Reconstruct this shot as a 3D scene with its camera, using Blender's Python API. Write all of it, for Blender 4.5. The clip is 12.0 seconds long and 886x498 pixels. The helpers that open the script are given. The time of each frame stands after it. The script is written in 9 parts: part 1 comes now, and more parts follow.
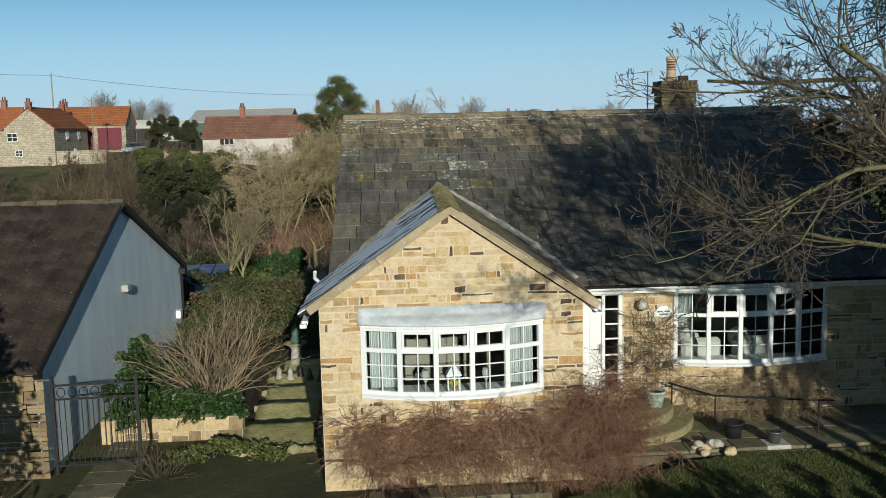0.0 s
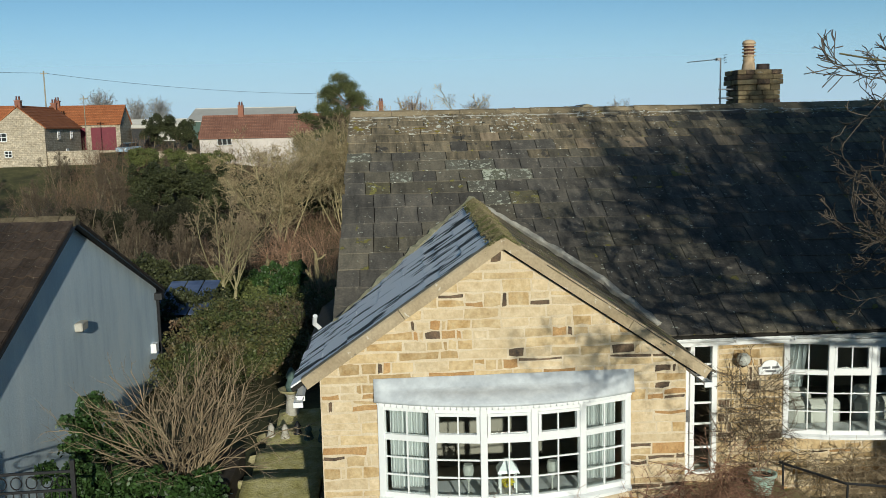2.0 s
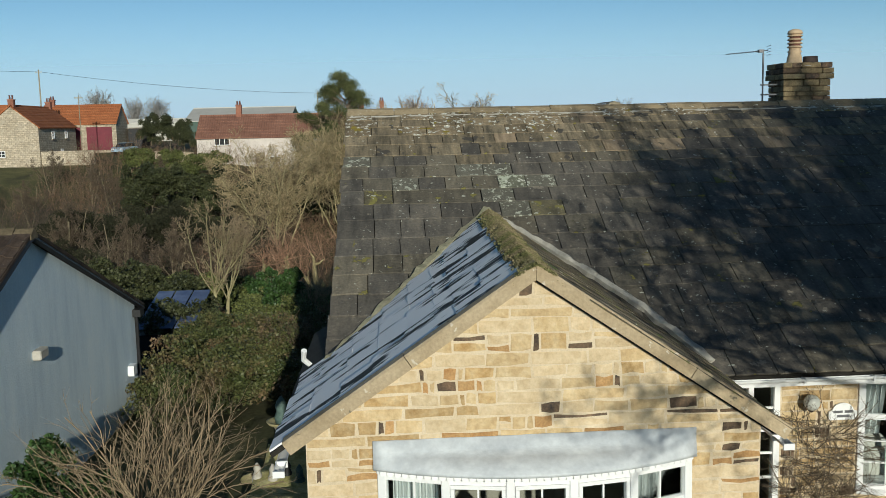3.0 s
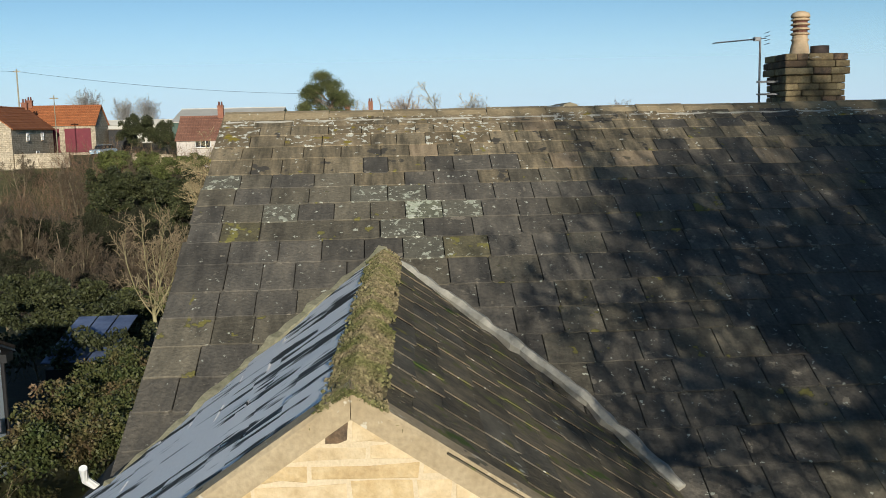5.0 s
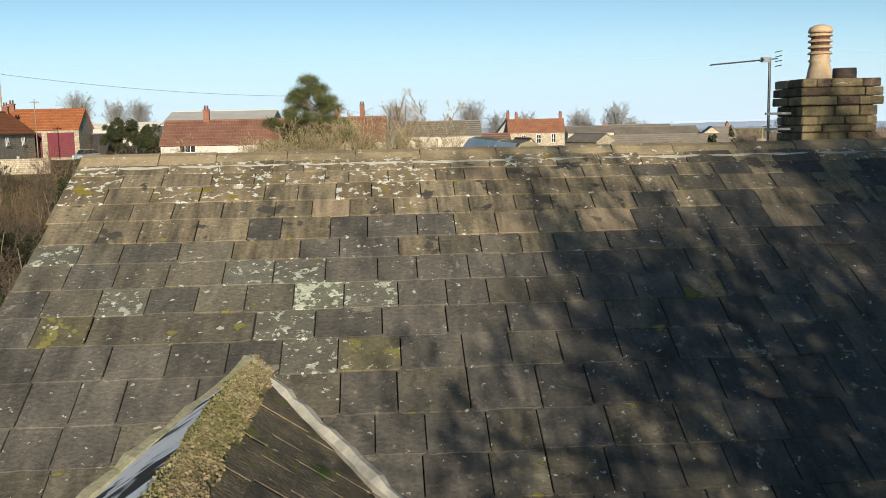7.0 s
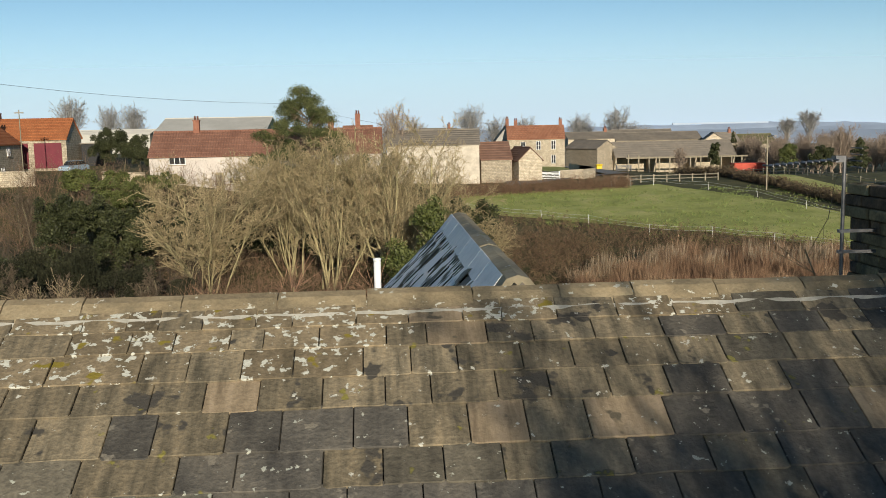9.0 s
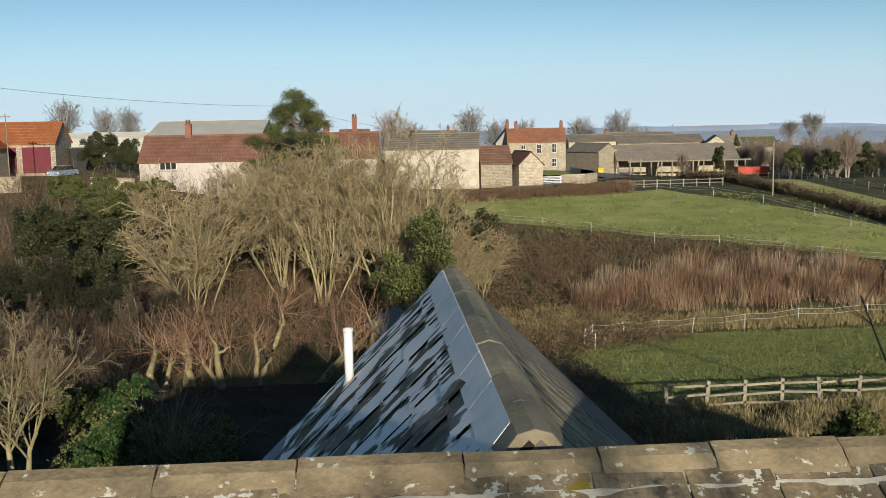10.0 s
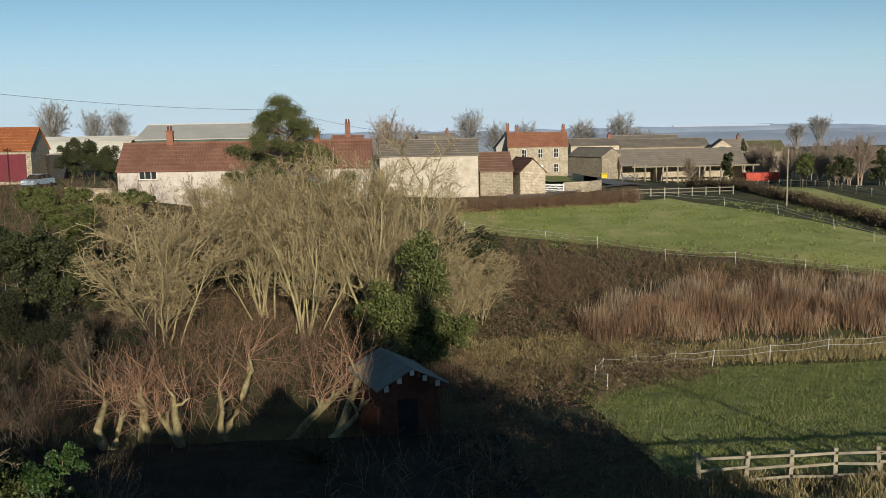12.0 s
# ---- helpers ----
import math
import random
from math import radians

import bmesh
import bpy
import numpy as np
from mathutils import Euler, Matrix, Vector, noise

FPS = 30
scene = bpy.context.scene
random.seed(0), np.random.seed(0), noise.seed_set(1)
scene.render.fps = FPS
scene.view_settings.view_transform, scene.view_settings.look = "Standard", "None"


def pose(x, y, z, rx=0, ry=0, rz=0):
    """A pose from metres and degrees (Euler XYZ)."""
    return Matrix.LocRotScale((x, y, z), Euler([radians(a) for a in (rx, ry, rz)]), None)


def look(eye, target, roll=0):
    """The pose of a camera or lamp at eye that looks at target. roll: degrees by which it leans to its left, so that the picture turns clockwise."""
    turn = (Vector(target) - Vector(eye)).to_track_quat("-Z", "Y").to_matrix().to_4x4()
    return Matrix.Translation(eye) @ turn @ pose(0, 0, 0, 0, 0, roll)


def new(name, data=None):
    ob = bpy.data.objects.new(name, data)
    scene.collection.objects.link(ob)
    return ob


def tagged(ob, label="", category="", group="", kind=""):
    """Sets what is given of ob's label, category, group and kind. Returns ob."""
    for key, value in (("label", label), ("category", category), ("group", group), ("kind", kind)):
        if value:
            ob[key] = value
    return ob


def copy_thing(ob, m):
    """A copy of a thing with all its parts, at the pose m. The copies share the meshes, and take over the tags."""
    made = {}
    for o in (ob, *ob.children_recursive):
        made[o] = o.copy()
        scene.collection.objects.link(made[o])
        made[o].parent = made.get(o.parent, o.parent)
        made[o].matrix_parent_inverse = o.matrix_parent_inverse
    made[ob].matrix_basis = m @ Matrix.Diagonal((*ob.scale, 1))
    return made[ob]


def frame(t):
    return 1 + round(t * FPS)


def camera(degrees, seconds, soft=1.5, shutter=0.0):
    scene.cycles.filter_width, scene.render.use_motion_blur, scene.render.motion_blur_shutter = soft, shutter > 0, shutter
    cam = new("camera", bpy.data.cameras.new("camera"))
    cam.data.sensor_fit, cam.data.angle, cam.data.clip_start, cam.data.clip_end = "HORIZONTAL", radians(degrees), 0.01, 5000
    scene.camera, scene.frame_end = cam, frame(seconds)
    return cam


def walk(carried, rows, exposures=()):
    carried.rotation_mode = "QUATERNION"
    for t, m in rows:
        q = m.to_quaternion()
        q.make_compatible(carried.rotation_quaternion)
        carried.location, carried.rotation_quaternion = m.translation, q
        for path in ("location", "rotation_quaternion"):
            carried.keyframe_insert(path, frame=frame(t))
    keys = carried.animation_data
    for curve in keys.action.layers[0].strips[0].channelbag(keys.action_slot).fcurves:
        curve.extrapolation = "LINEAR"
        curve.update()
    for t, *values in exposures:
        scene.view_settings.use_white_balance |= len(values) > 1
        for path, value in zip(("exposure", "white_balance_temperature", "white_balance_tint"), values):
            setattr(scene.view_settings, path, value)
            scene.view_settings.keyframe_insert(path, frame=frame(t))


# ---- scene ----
cam = camera(50.4, 12.0, soft=0.7)
METRES, EYE, TILT, LEAN, TURN = 28.0, 5.9, 4.1, 0.0, -3.8
ROWS = [
    (0.0, 0.0, 0.0, 0.0, -0.26, -11.59, 1.26),
    (0.5, -0.0037, 0.0413, -0.0028, -0.25, -11.59, 1.28),
    (1.0, -0.0091, 0.0834, -0.0055, -0.22, -11.61, 1.3),
    (1.5, -0.0158, 0.1259, -0.0088, -0.2, -11.62, 1.3),
    (2.0, -0.0216, 0.1689, -0.0121, -0.18, -11.62, 1.27),
    (2.5, -0.0253, 0.212, -0.0153, -0.15, -11.63, 1.25),
    (3.0, -0.0273, 0.2537, -0.0182, -0.14, -11.63, 1.24),
    (5.0, 0.0245, 0.4007, -0.0261, -0.11, -11.58, 1.2),
    (5.5, 0.035, 0.4349, -0.0283, -0.12, -11.58, 1.19),
    (6.0, 0.0439, 0.4657, -0.0258, -0.12, -11.57, 1.19),
    (6.5, 0.0518, 0.4928, -0.0221, -0.12, -11.57, 1.17),
    (8.5, 0.071, 0.6023, 0.0105, -0.14, -11.51, 1.14),
    (9.0, 0.073, 0.6391, 0.016, -0.13, -11.49, 1.15),
    (9.5, 0.0755, 0.6874, 0.0183, -0.13, -11.47, 1.1),
    (10.0, 0.0783, 0.7496, 0.0229, -0.14, -11.44, 1.09),
    (10.5, 0.0808, 0.8171, 0.0287, -0.14, -11.44, 1.06),
    (11.0, 0.0831, 0.8828, 0.0323, -0.14, -11.41, 1.02),
    (11.5, 0.0865, 0.9324, 0.0324, -0.13, -11.42, 0.99),
    (12.0, 0.0899, 0.9755, 0.0347, -0.14, -11.44, 0.99),
]

walk(cam, [(t, pose(0, 0, EYE, TILT, LEAN, TURN) @ pose(METRES * x, METRES * y, METRES * z, 90 + pitch, roll, yaw)) for t, x, y, z, yaw, pitch, roll in ROWS],
     exposures=[(0.0, -0.17, 6050, 2), (3.0, -0.17, 6100, 3), (5.0, 0.1, 6400, 7), (5.7, 0.32, 6800, 8), (6.5, 0.4, 6850, 8), (8.5, 0.2, 6800, 8), (10.0, 0.1, 6740, 8), (12.0, -0.04, 6720, 8)])

# ---- world, sun ----
SUN_EL, SUN_AZ = 13.8, 7.6  # degrees above the horizon, and east of due south
world = bpy.data.worlds.new("sky")
scene.world = world
world.use_nodes = True
wn = world.node_tree.nodes
sky = wn.new("ShaderNodeTexSky")
sky.sky_type = "NISHITA"
sky.sun_disc = False
sky.sun_elevation = radians(SUN_EL)
sky.sun_rotation = radians(180 - SUN_AZ)
sky.air_density, sky.dust_density, sky.ozone_density = 0.6, 0.0, 2.0
wn["Background"].inputs[1].default_value = 0.098
clear = wn.new("ShaderNodeVectorMath")  # the cyan cast of clear winter air
clear.operation = "MULTIPLY"
clear.inputs[1].default_value = (1.0, 1.055, 0.95)
world.node_tree.links.new(sky.outputs[0], clear.inputs[0])
world.node_tree.links.new(clear.outputs[0], wn["Background"].inputs[0])
sun = new("sun", bpy.data.lights.new("sun", "SUN"))
sun.data.energy, sun.data.angle, sun.data.color = 4.6, radians(0.6), (1.0, 0.92, 0.77)
to_sun = Vector((math.sin(radians(SUN_AZ)) * math.cos(radians(SUN_EL)), -math.cos(radians(SUN_AZ)) * math.cos(radians(SUN_EL)), math.sin(radians(SUN_EL))))
sun.matrix_world = look(to_sun * 60, (0, 0, 0))


# ---- materials ----
def surf(name, cols, scale=3.0, rough=0.85, bump=0.3, bscale=30.0, vary=0.25, metal=0.0, spots=(), streak=None, island=False, fine=None, stretch=False):
    """A surface of several tones: broad stains, fine grain, relief, a tone of its own for each piece, and growths of lichen or frost (colour, scale, amount)."""
    m = bpy.data.materials.new(name)
    m.use_nodes = True
    nt = m.node_tree
    N, L = nt.nodes, nt.links
    b = N["Principled BSDF"]
    geo = N.new("ShaderNodeNewGeometry")
    pos = geo.outputs["Position"]
    if streak:
        mp = N.new("ShaderNodeVectorMath")
        mp.operation = "MULTIPLY"
        mp.inputs[1].default_value = streak
        L.new(pos, mp.inputs[0])
        pos = mp.outputs[0]
    n1 = N.new("ShaderNodeTexNoise")
    n1.inputs["Scale"].default_value = scale
    n1.inputs["Detail"].default_value = 5
    n1.inputs["Roughness"].default_value = 0.65
    L.new(pos, n1.inputs["Vector"])
    ramp = N.new("ShaderNodeValToRGB")
    el = ramp.color_ramp.elements
    while len(el) < len(cols):
        el.new(0.5)
    for i, c in enumerate(cols):
        el[i].position = 0.3 + 0.4 * i / max(1, len(cols) - 1)
        el[i].color = (*c, 1)
    L.new(n1.outputs["Fac"], ramp.inputs[0])
    n2 = N.new("ShaderNodeTexNoise")
    n2.inputs["Scale"].default_value = fine or bscale
    n2.inputs["Detail"].default_value = 4
    L.new(geo.outputs["Position"], n2.inputs["Vector"])
    grain = N.new("ShaderNodeMapRange")
    grain.inputs["To Min"].default_value, grain.inputs["To Max"].default_value = 1 - vary * 0.8, 1 + vary * 0.8
    grain.inputs["From Min"].default_value, grain.inputs["From Max"].default_value = 0.3, 0.7
    L.new(n2.outputs["Fac"], grain.inputs["Value"])
    if island:
        rnd = geo.outputs["Random Per Island"]
    else:
        rnd = N.new("ShaderNodeObjectInfo").outputs["Random"]
    tone = N.new("ShaderNodeMapRange")
    tone.inputs["To Min"].default_value, tone.inputs["To Max"].default_value = 1 - vary, 1 + vary
    L.new(rnd, tone.inputs["Value"])
    mul = N.new("ShaderNodeMath")
    mul.operation = "MULTIPLY"
    L.new(grain.outputs[0], mul.inputs[0])
    L.new(tone.outputs[0], mul.inputs[1])
    vm = N.new("ShaderNodeVectorMath")
    vm.operation = "SCALE"
    L.new(ramp.outputs[0], vm.inputs[0])
    L.new(mul.outputs[0], vm.inputs["Scale"])
    col = vm.outputs[0]
    for c, sc, amount in spots:
        sn = N.new("ShaderNodeTexNoise")
        sn.inputs["Scale"].default_value = sc
        sn.inputs["Detail"].default_value = 3
        sn.inputs["Roughness"].default_value = 0.6
        off = N.new("ShaderNodeVectorMath")
        off.operation = "ADD"
        off.inputs[1].default_value = (sc * 3.1, 7.7, sc)
        L.new(pos if stretch else geo.outputs["Position"], off.inputs[0])
        L.new(off.outputs[0], sn.inputs["Vector"])
        cut = N.new("ShaderNodeMapRange")
        cut.inputs["From Min"].default_value, cut.inputs["From Max"].default_value = 1 - amount, 1.04 - amount
        L.new(sn.outputs["Fac"], cut.inputs["Value"])
        mx = N.new("ShaderNodeMix")
        mx.data_type = "RGBA"
        L.new(cut.outputs[0], mx.inputs["Factor"])
        L.new(col, mx.inputs["A"])
        mx.inputs["B"].default_value = (*c, 1)
        col = mx.outputs["Result"]
    L.new(col, b.inputs["Base Color"])
    b.inputs["Roughness"].default_value = rough
    b.inputs["Metallic"].default_value = metal
    b.inputs["Specular IOR Level"].default_value = 0.3
    if bump:
        bp = N.new("ShaderNodeBump")
        bp.inputs["Strength"].default_value = bump
        bp.inputs["Distance"].default_value = 0.02
        L.new(n2.outputs["Fac"], bp.inputs["Height"])
        L.new(bp.outputs[0], b.inputs["Normal"])
    return m


def glass(name, tint=(0.9, 0.95, 0.95)):
    m = bpy.data.materials.new(name)
    m.use_nodes = True
    N, L = m.node_tree.nodes, m.node_tree.links
    out = N["Material Output"]
    N.remove(N["Principled BSDF"])
    tr = N.new("ShaderNodeBsdfTransparent")
    tr.inputs[0].default_value = (*tint, 1)
    gl = N.new("ShaderNodeBsdfGlossy")
    gl.inputs["Roughness"].default_value = 0.02
    fr = N.new("ShaderNodeFresnel")
    fr.inputs[0].default_value = 1.5
    mx = N.new("ShaderNodeMixShader")
    L.new(fr.outputs[0], mx.inputs[0])
    L.new(tr.outputs[0], mx.inputs[1])
    L.new(gl.outputs[0], mx.inputs[2])
    L.new(mx.outputs[0], out.inputs[0])
    return m


M = {}
M["mortar"] = surf("mortar", [(0.55, 0.44, 0.3), (0.67, 0.56, 0.41)], 4, 0.95, 0.3, 60, 0.1)
M["stone"] = surf("pale_sandstone", [(0.43, 0.3, 0.155), (0.54, 0.4, 0.225), (0.62, 0.49, 0.31)], 8, 0.9, 0.9, 22, 0.1)
M["stone_orange"] = surf("orange_sandstone", [(0.34, 0.18, 0.07), (0.47, 0.3, 0.14)], 6, 0.9, 0.35, 45, 0.2)
M["stone_dark"] = surf("dark_sandstone", [(0.05, 0.04, 0.035), (0.13, 0.09, 0.06), (0.2, 0.13, 0.08)], 9, 0.9, 0.5, 45, 0.25)
M["slate"] = surf("stone_slate", [(0.055, 0.05, 0.045), (0.1, 0.09, 0.077), (0.15, 0.13, 0.105)], 1.8, 0.85, 0.7, 24, 0.2, streak=(2.5, 0.7, 0.7),
                  spots=[((0.2, 0.175, 0.14), 5.5, 0.36), ((0.42, 0.42, 0.36), 13, 0.335), ((0.17, 0.15, 0.045), 4, 0.3)])
M["slate_brown"] = surf("brown_stone_slate", [(0.085, 0.072, 0.05), (0.19, 0.155, 0.105), (0.3, 0.235, 0.15)], 3.0, 0.85, 0.7, 24, 0.22, streak=(3.2, 0.5, 0.5),
                        spots=[((0.07, 0.062, 0.052), 3.2, 0.4), ((0.52, 0.5, 0.43), 10, 0.345), ((0.22, 0.19, 0.05), 4.5, 0.32)])
M["slate_lichen"] = surf("lichened_stone_slate", [(0.085, 0.08, 0.065), (0.15, 0.14, 0.11)], 5, 0.9, 0.5, 30, 0.2, spots=[((0.36, 0.37, 0.3), 9, 0.42), ((0.5, 0.5, 0.42), 16, 0.38)])
M["slate_crust"] = surf("white_lichen_crust", [(0.1, 0.1, 0.075), (0.17, 0.17, 0.12)], 5, 0.9, 0.6, 30, 0.15, spots=[((0.42, 0.44, 0.34), 6, 0.5), ((0.52, 0.52, 0.44), 12, 0.43)])
M["slate_tan"] = surf("tan_stone_slate", [(0.16, 0.12, 0.08), (0.27, 0.205, 0.135), (0.34, 0.26, 0.18)], 3.0, 0.85, 0.5, 24, 0.12, streak=(3.2, 0.5, 0.5), spots=[((0.12, 0.1, 0.07), 3.5, 0.36), ((0.52, 0.5, 0.43), 12, 0.33)])
M["slate_yellow"] = surf("yellow_lichened_slate", [(0.085, 0.075, 0.05), (0.15, 0.13, 0.075)], 8, 0.9, 0.4, 30, 0.2, spots=[((0.2, 0.18, 0.055), 5, 0.44), ((0.42, 0.42, 0.34), 13, 0.37)])
M["slate_warm"] = surf("olive_stone_slate", [(0.06, 0.053, 0.042), (0.12, 0.105, 0.08), (0.18, 0.155, 0.115)], 1.8, 0.85, 0.7, 24, 0.2, streak=(2.5, 0.7, 0.7),
                       spots=[((0.06, 0.055, 0.048), 4.0, 0.38), ((0.42, 0.42, 0.35), 12, 0.345), ((0.18, 0.16, 0.05), 4, 0.36)])
M["stone_pale"] = surf("cream_sandstone", [(0.49, 0.365, 0.215), (0.59, 0.46, 0.295), (0.67, 0.545, 0.375)], 7, 0.9, 0.8, 22, 0.08)
M["chimney_stone"] = surf("sooty_sandstone", [(0.1, 0.08, 0.05), (0.24, 0.18, 0.1), (0.3, 0.24, 0.14)], 3.5, 0.9, 0.5, 30, 0.25)
M["pot_red"] = surf("dark_red_clay", [(0.1, 0.04, 0.035), (0.16, 0.07, 0.05)], 5, 0.8, 0.2, 30, 0.1)
M["pot_dark"] = surf("sooty_clay", [(0.03, 0.024, 0.022), (0.07, 0.05, 0.045)], 5, 0.8, 0.2, 30, 0.1)
M["metal"] = surf("grey_metal", [(0.12, 0.12, 0.13), (0.2, 0.2, 0.21)], 10, 0.45, 0, 30, 0.1, metal=0.6)
M["wing_slate"] = surf("lichened_wing_slate", [(0.24, 0.2, 0.13), (0.36, 0.3, 0.2), (0.45, 0.38, 0.27)], 4, 0.9, 0.4, 28, 0.16, streak=(0.8, 1.6, 0.8),
                       spots=[((0.5, 0.48, 0.42), 11, 0.39), ((0.25, 0.225, 0.07), 3, 0.4)])
M["wing_ridge"] = surf("frosted_ridge_stone", [(0.25, 0.205, 0.135), (0.4, 0.335, 0.23)], 3, 0.85, 0.3, 28, 0.12, spots=[((0.24, 0.22, 0.05), 4, 0.36), ((0.5, 0.48, 0.42), 9, 0.36)])
M["frost"] = surf("frosted_slate", [(0.025, 0.026, 0.028), (0.06, 0.062, 0.06)], 2, 0.7, 0.4, 25, 0.1, streak=(0.5, 1.9, 0.5), spots=[((0.92, 0.89, 0.88), 1.25, 0.6), ((0.035, 0.034, 0.03), 2.0, 0.44)], stretch=True)
# frost with blue shade put into its colour, for the wing's lowest courses
M["frost_shaded"] = surf("shade_tinted_frost", [(0.17, 0.19, 0.25), (0.3, 0.33, 0.4)], 3, 0.7, 0.3, 25, 0.1)
M["frost_white"] = surf("frost", [(0.74, 0.72, 0.71), (0.86, 0.83, 0.81)], 5, 0.6, 0.3, 25, 0.06)
M["moss_slate"] = surf("mossy_slate", [(0.06, 0.053, 0.04), (0.12, 0.1, 0.07), (0.19, 0.15, 0.095)], 4, 0.9, 0.7, 28, 0.25,
                       spots=[((0.13, 0.13, 0.045), 5.0, 0.42), ((0.06, 0.09, 0.02), 2.2, 0.36), ((0.42, 0.4, 0.32), 14, 0.33)])
M["ridge"] = surf("ridge_stone", [(0.16, 0.13, 0.085), (0.27, 0.21, 0.13), (0.32, 0.26, 0.17)], 2.2, 0.9, 0.5, 28, 0.14, spots=[((0.55, 0.53, 0.45), 11, 0.36)])
M["ridge_moss"] = surf("mossy_ridge_stone", [(0.16, 0.14, 0.07), (0.24, 0.19, 0.1), (0.12, 0.15, 0.04)], 5, 0.95, 0.9, 22, 0.15)
M["cement"] = surf("cement", [(0.34, 0.32, 0.27), (0.5, 0.47, 0.42)], 5, 0.9, 0.4, 30, 0.1)
M["cement_moss"] = surf("mossy_cement", [(0.16, 0.15, 0.1), (0.28, 0.26, 0.18), (0.18, 0.18, 0.1)], 5, 0.95, 0.5, 25, 0.15)
M["coping"] = surf("stone_coping", [(0.34, 0.26, 0.16), (0.5, 0.4, 0.27)], 2.2, 0.9, 0.5, 30, 0.15, spots=[((0.15, 0.13, 0.09), 5, 0.34), ((0.56, 0.5, 0.4), 8, 0.36)])
M["white"] = surf("white_plastic", [(0.78, 0.78, 0.78), (0.82, 0.82, 0.82)], 2, 0.35, 0.0, 30, 0.02)
M["lead"] = surf("lead_sheet", [(0.4, 0.42, 0.45), (0.62, 0.64, 0.66)], 3, 0.5, 0.2, 14, 0.08)
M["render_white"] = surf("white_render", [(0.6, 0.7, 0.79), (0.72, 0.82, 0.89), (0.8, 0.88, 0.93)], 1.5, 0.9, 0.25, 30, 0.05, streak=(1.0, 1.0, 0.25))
M["tile_brown"] = surf("brown_pantile", [(0.028, 0.02, 0.016), (0.06, 0.042, 0.032), (0.1, 0.07, 0.05)], 1.5, 0.85, 0.4, 25, 0.25, spots=[((0.3, 0.28, 0.22), 16, 0.32)])
M["tile_red"] = surf("red_pantile", [(0.3, 0.1, 0.04), (0.42, 0.15, 0.06)], 0.8, 0.85, 0.2, 6, 0.15)
M["tile_dull"] = surf("dull_red_tile", [(0.18, 0.085, 0.06), (0.27, 0.135, 0.095)], 0.5, 0.9, 0.2, 6, 0.15)
M["black"] = surf("black_iron", [(0.012, 0.012, 0.014), (0.025, 0.025, 0.027)], 20, 0.5, 0.1, 60, 0.1)
M["glass"] = glass("window_glass")
M["bark"] = surf("grey_bark", [(0.13, 0.1, 0.065), (0.22, 0.18, 0.12), (0.16, 0.15, 0.07)], 2, 0.9, 0.5, 25, 0.2, island=True)
M["bark_green"] = surf("lichened_bark", [(0.22, 0.185, 0.1), (0.46, 0.39, 0.22)], 2, 0.9, 0.5, 25, 0.3, island=True)
M["twig_red"] = surf("reddish_twigs", [(0.16, 0.095, 0.06), (0.27, 0.17, 0.11)], 1.5, 0.85, 0, 25, 0.3, island=True)
M["twig_tan"] = surf("tan_twigs", [(0.22, 0.16, 0.1), (0.36, 0.28, 0.18)], 2, 0.85, 0, 25, 0.25, island=True)
M["leaf"] = surf("ivy_leaves", [(0.02, 0.045, 0.012), (0.05, 0.09, 0.025)], 1.5, 0.45, 0, 20, 0.45, island=True)
M["leaf_olive"] = surf("olive_leaves", [(0.06, 0.075, 0.02), (0.13, 0.14, 0.045)], 0.8, 0.6, 0, 20, 0.4, island=True)
M["pine"] = surf("pine_needles", [(0.045, 0.058, 0.02), (0.145, 0.15, 0.058)], 0.5, 0.8, 0, 20, 0.4, island=True)
M["grass"] = surf("rough_grass", [(0.04, 0.036, 0.02), (0.07, 0.07, 0.028), (0.12, 0.105, 0.045)], 0.35, 0.95, 0.6, 9, 0.25)
M["field"] = surf("pasture_grass", [(0.22, 0.24, 0.065), (0.33, 0.34, 0.1), (0.46, 0.41, 0.17)], 0.16, 0.95, 0.8, 3, 0.18)
M["paddock"] = surf("paddock_grass", [(0.12, 0.145, 0.035), (0.25, 0.26, 0.075), (0.42, 0.36, 0.17)], 0.9, 0.95, 0.9, 6, 0.35)
M["reed"] = surf("dry_reeds", [(0.12, 0.07, 0.045), (0.24, 0.145, 0.09), (0.38, 0.28, 0.18)], 0.22, 0.85, 0, 6, 0.35, island=True)
M["tuft"] = surf("straw_tufts", [(0.2, 0.16, 0.07), (0.36, 0.29, 0.15)], 0.8, 0.85, 0, 6, 0.3, island=True)
# grass darkened in its colour to stand for shade in the back garden
M["dead_stalk"] = surf("shade_dark_grass", [(0.05, 0.042, 0.024), (0.11, 0.09, 0.05)], 0.8, 0.9, 0, 6, 0.3, island=True)
M["bramble"] = surf("bramble_stems", [(0.1, 0.065, 0.042), (0.21, 0.13, 0.085), (0.17, 0.14, 0.075)], 0.4, 0.85, 0, 6, 0.35, island=True)
M["asphalt"] = surf("asphalt", [(0.15, 0.15, 0.15), (0.22, 0.22, 0.215)], 0.6, 0.9, 0.2, 10, 0.1)
M["door_red"] = surf("maroon_paint", [(0.12, 0.012, 0.025), (0.17, 0.02, 0.035)], 1, 0.5, 0, 10, 0.05)
M["red_paint"] = surf("red_machine_paint", [(0.45, 0.05, 0.03), (0.55, 0.08, 0.045)], 1, 0.5, 0, 10, 0.08)
M["sheet_grey"] = surf("fibre_cement_sheet", [(0.44, 0.42, 0.38), (0.56, 0.53, 0.49)], 0.3, 0.85, 0.1, 4, 0.06)
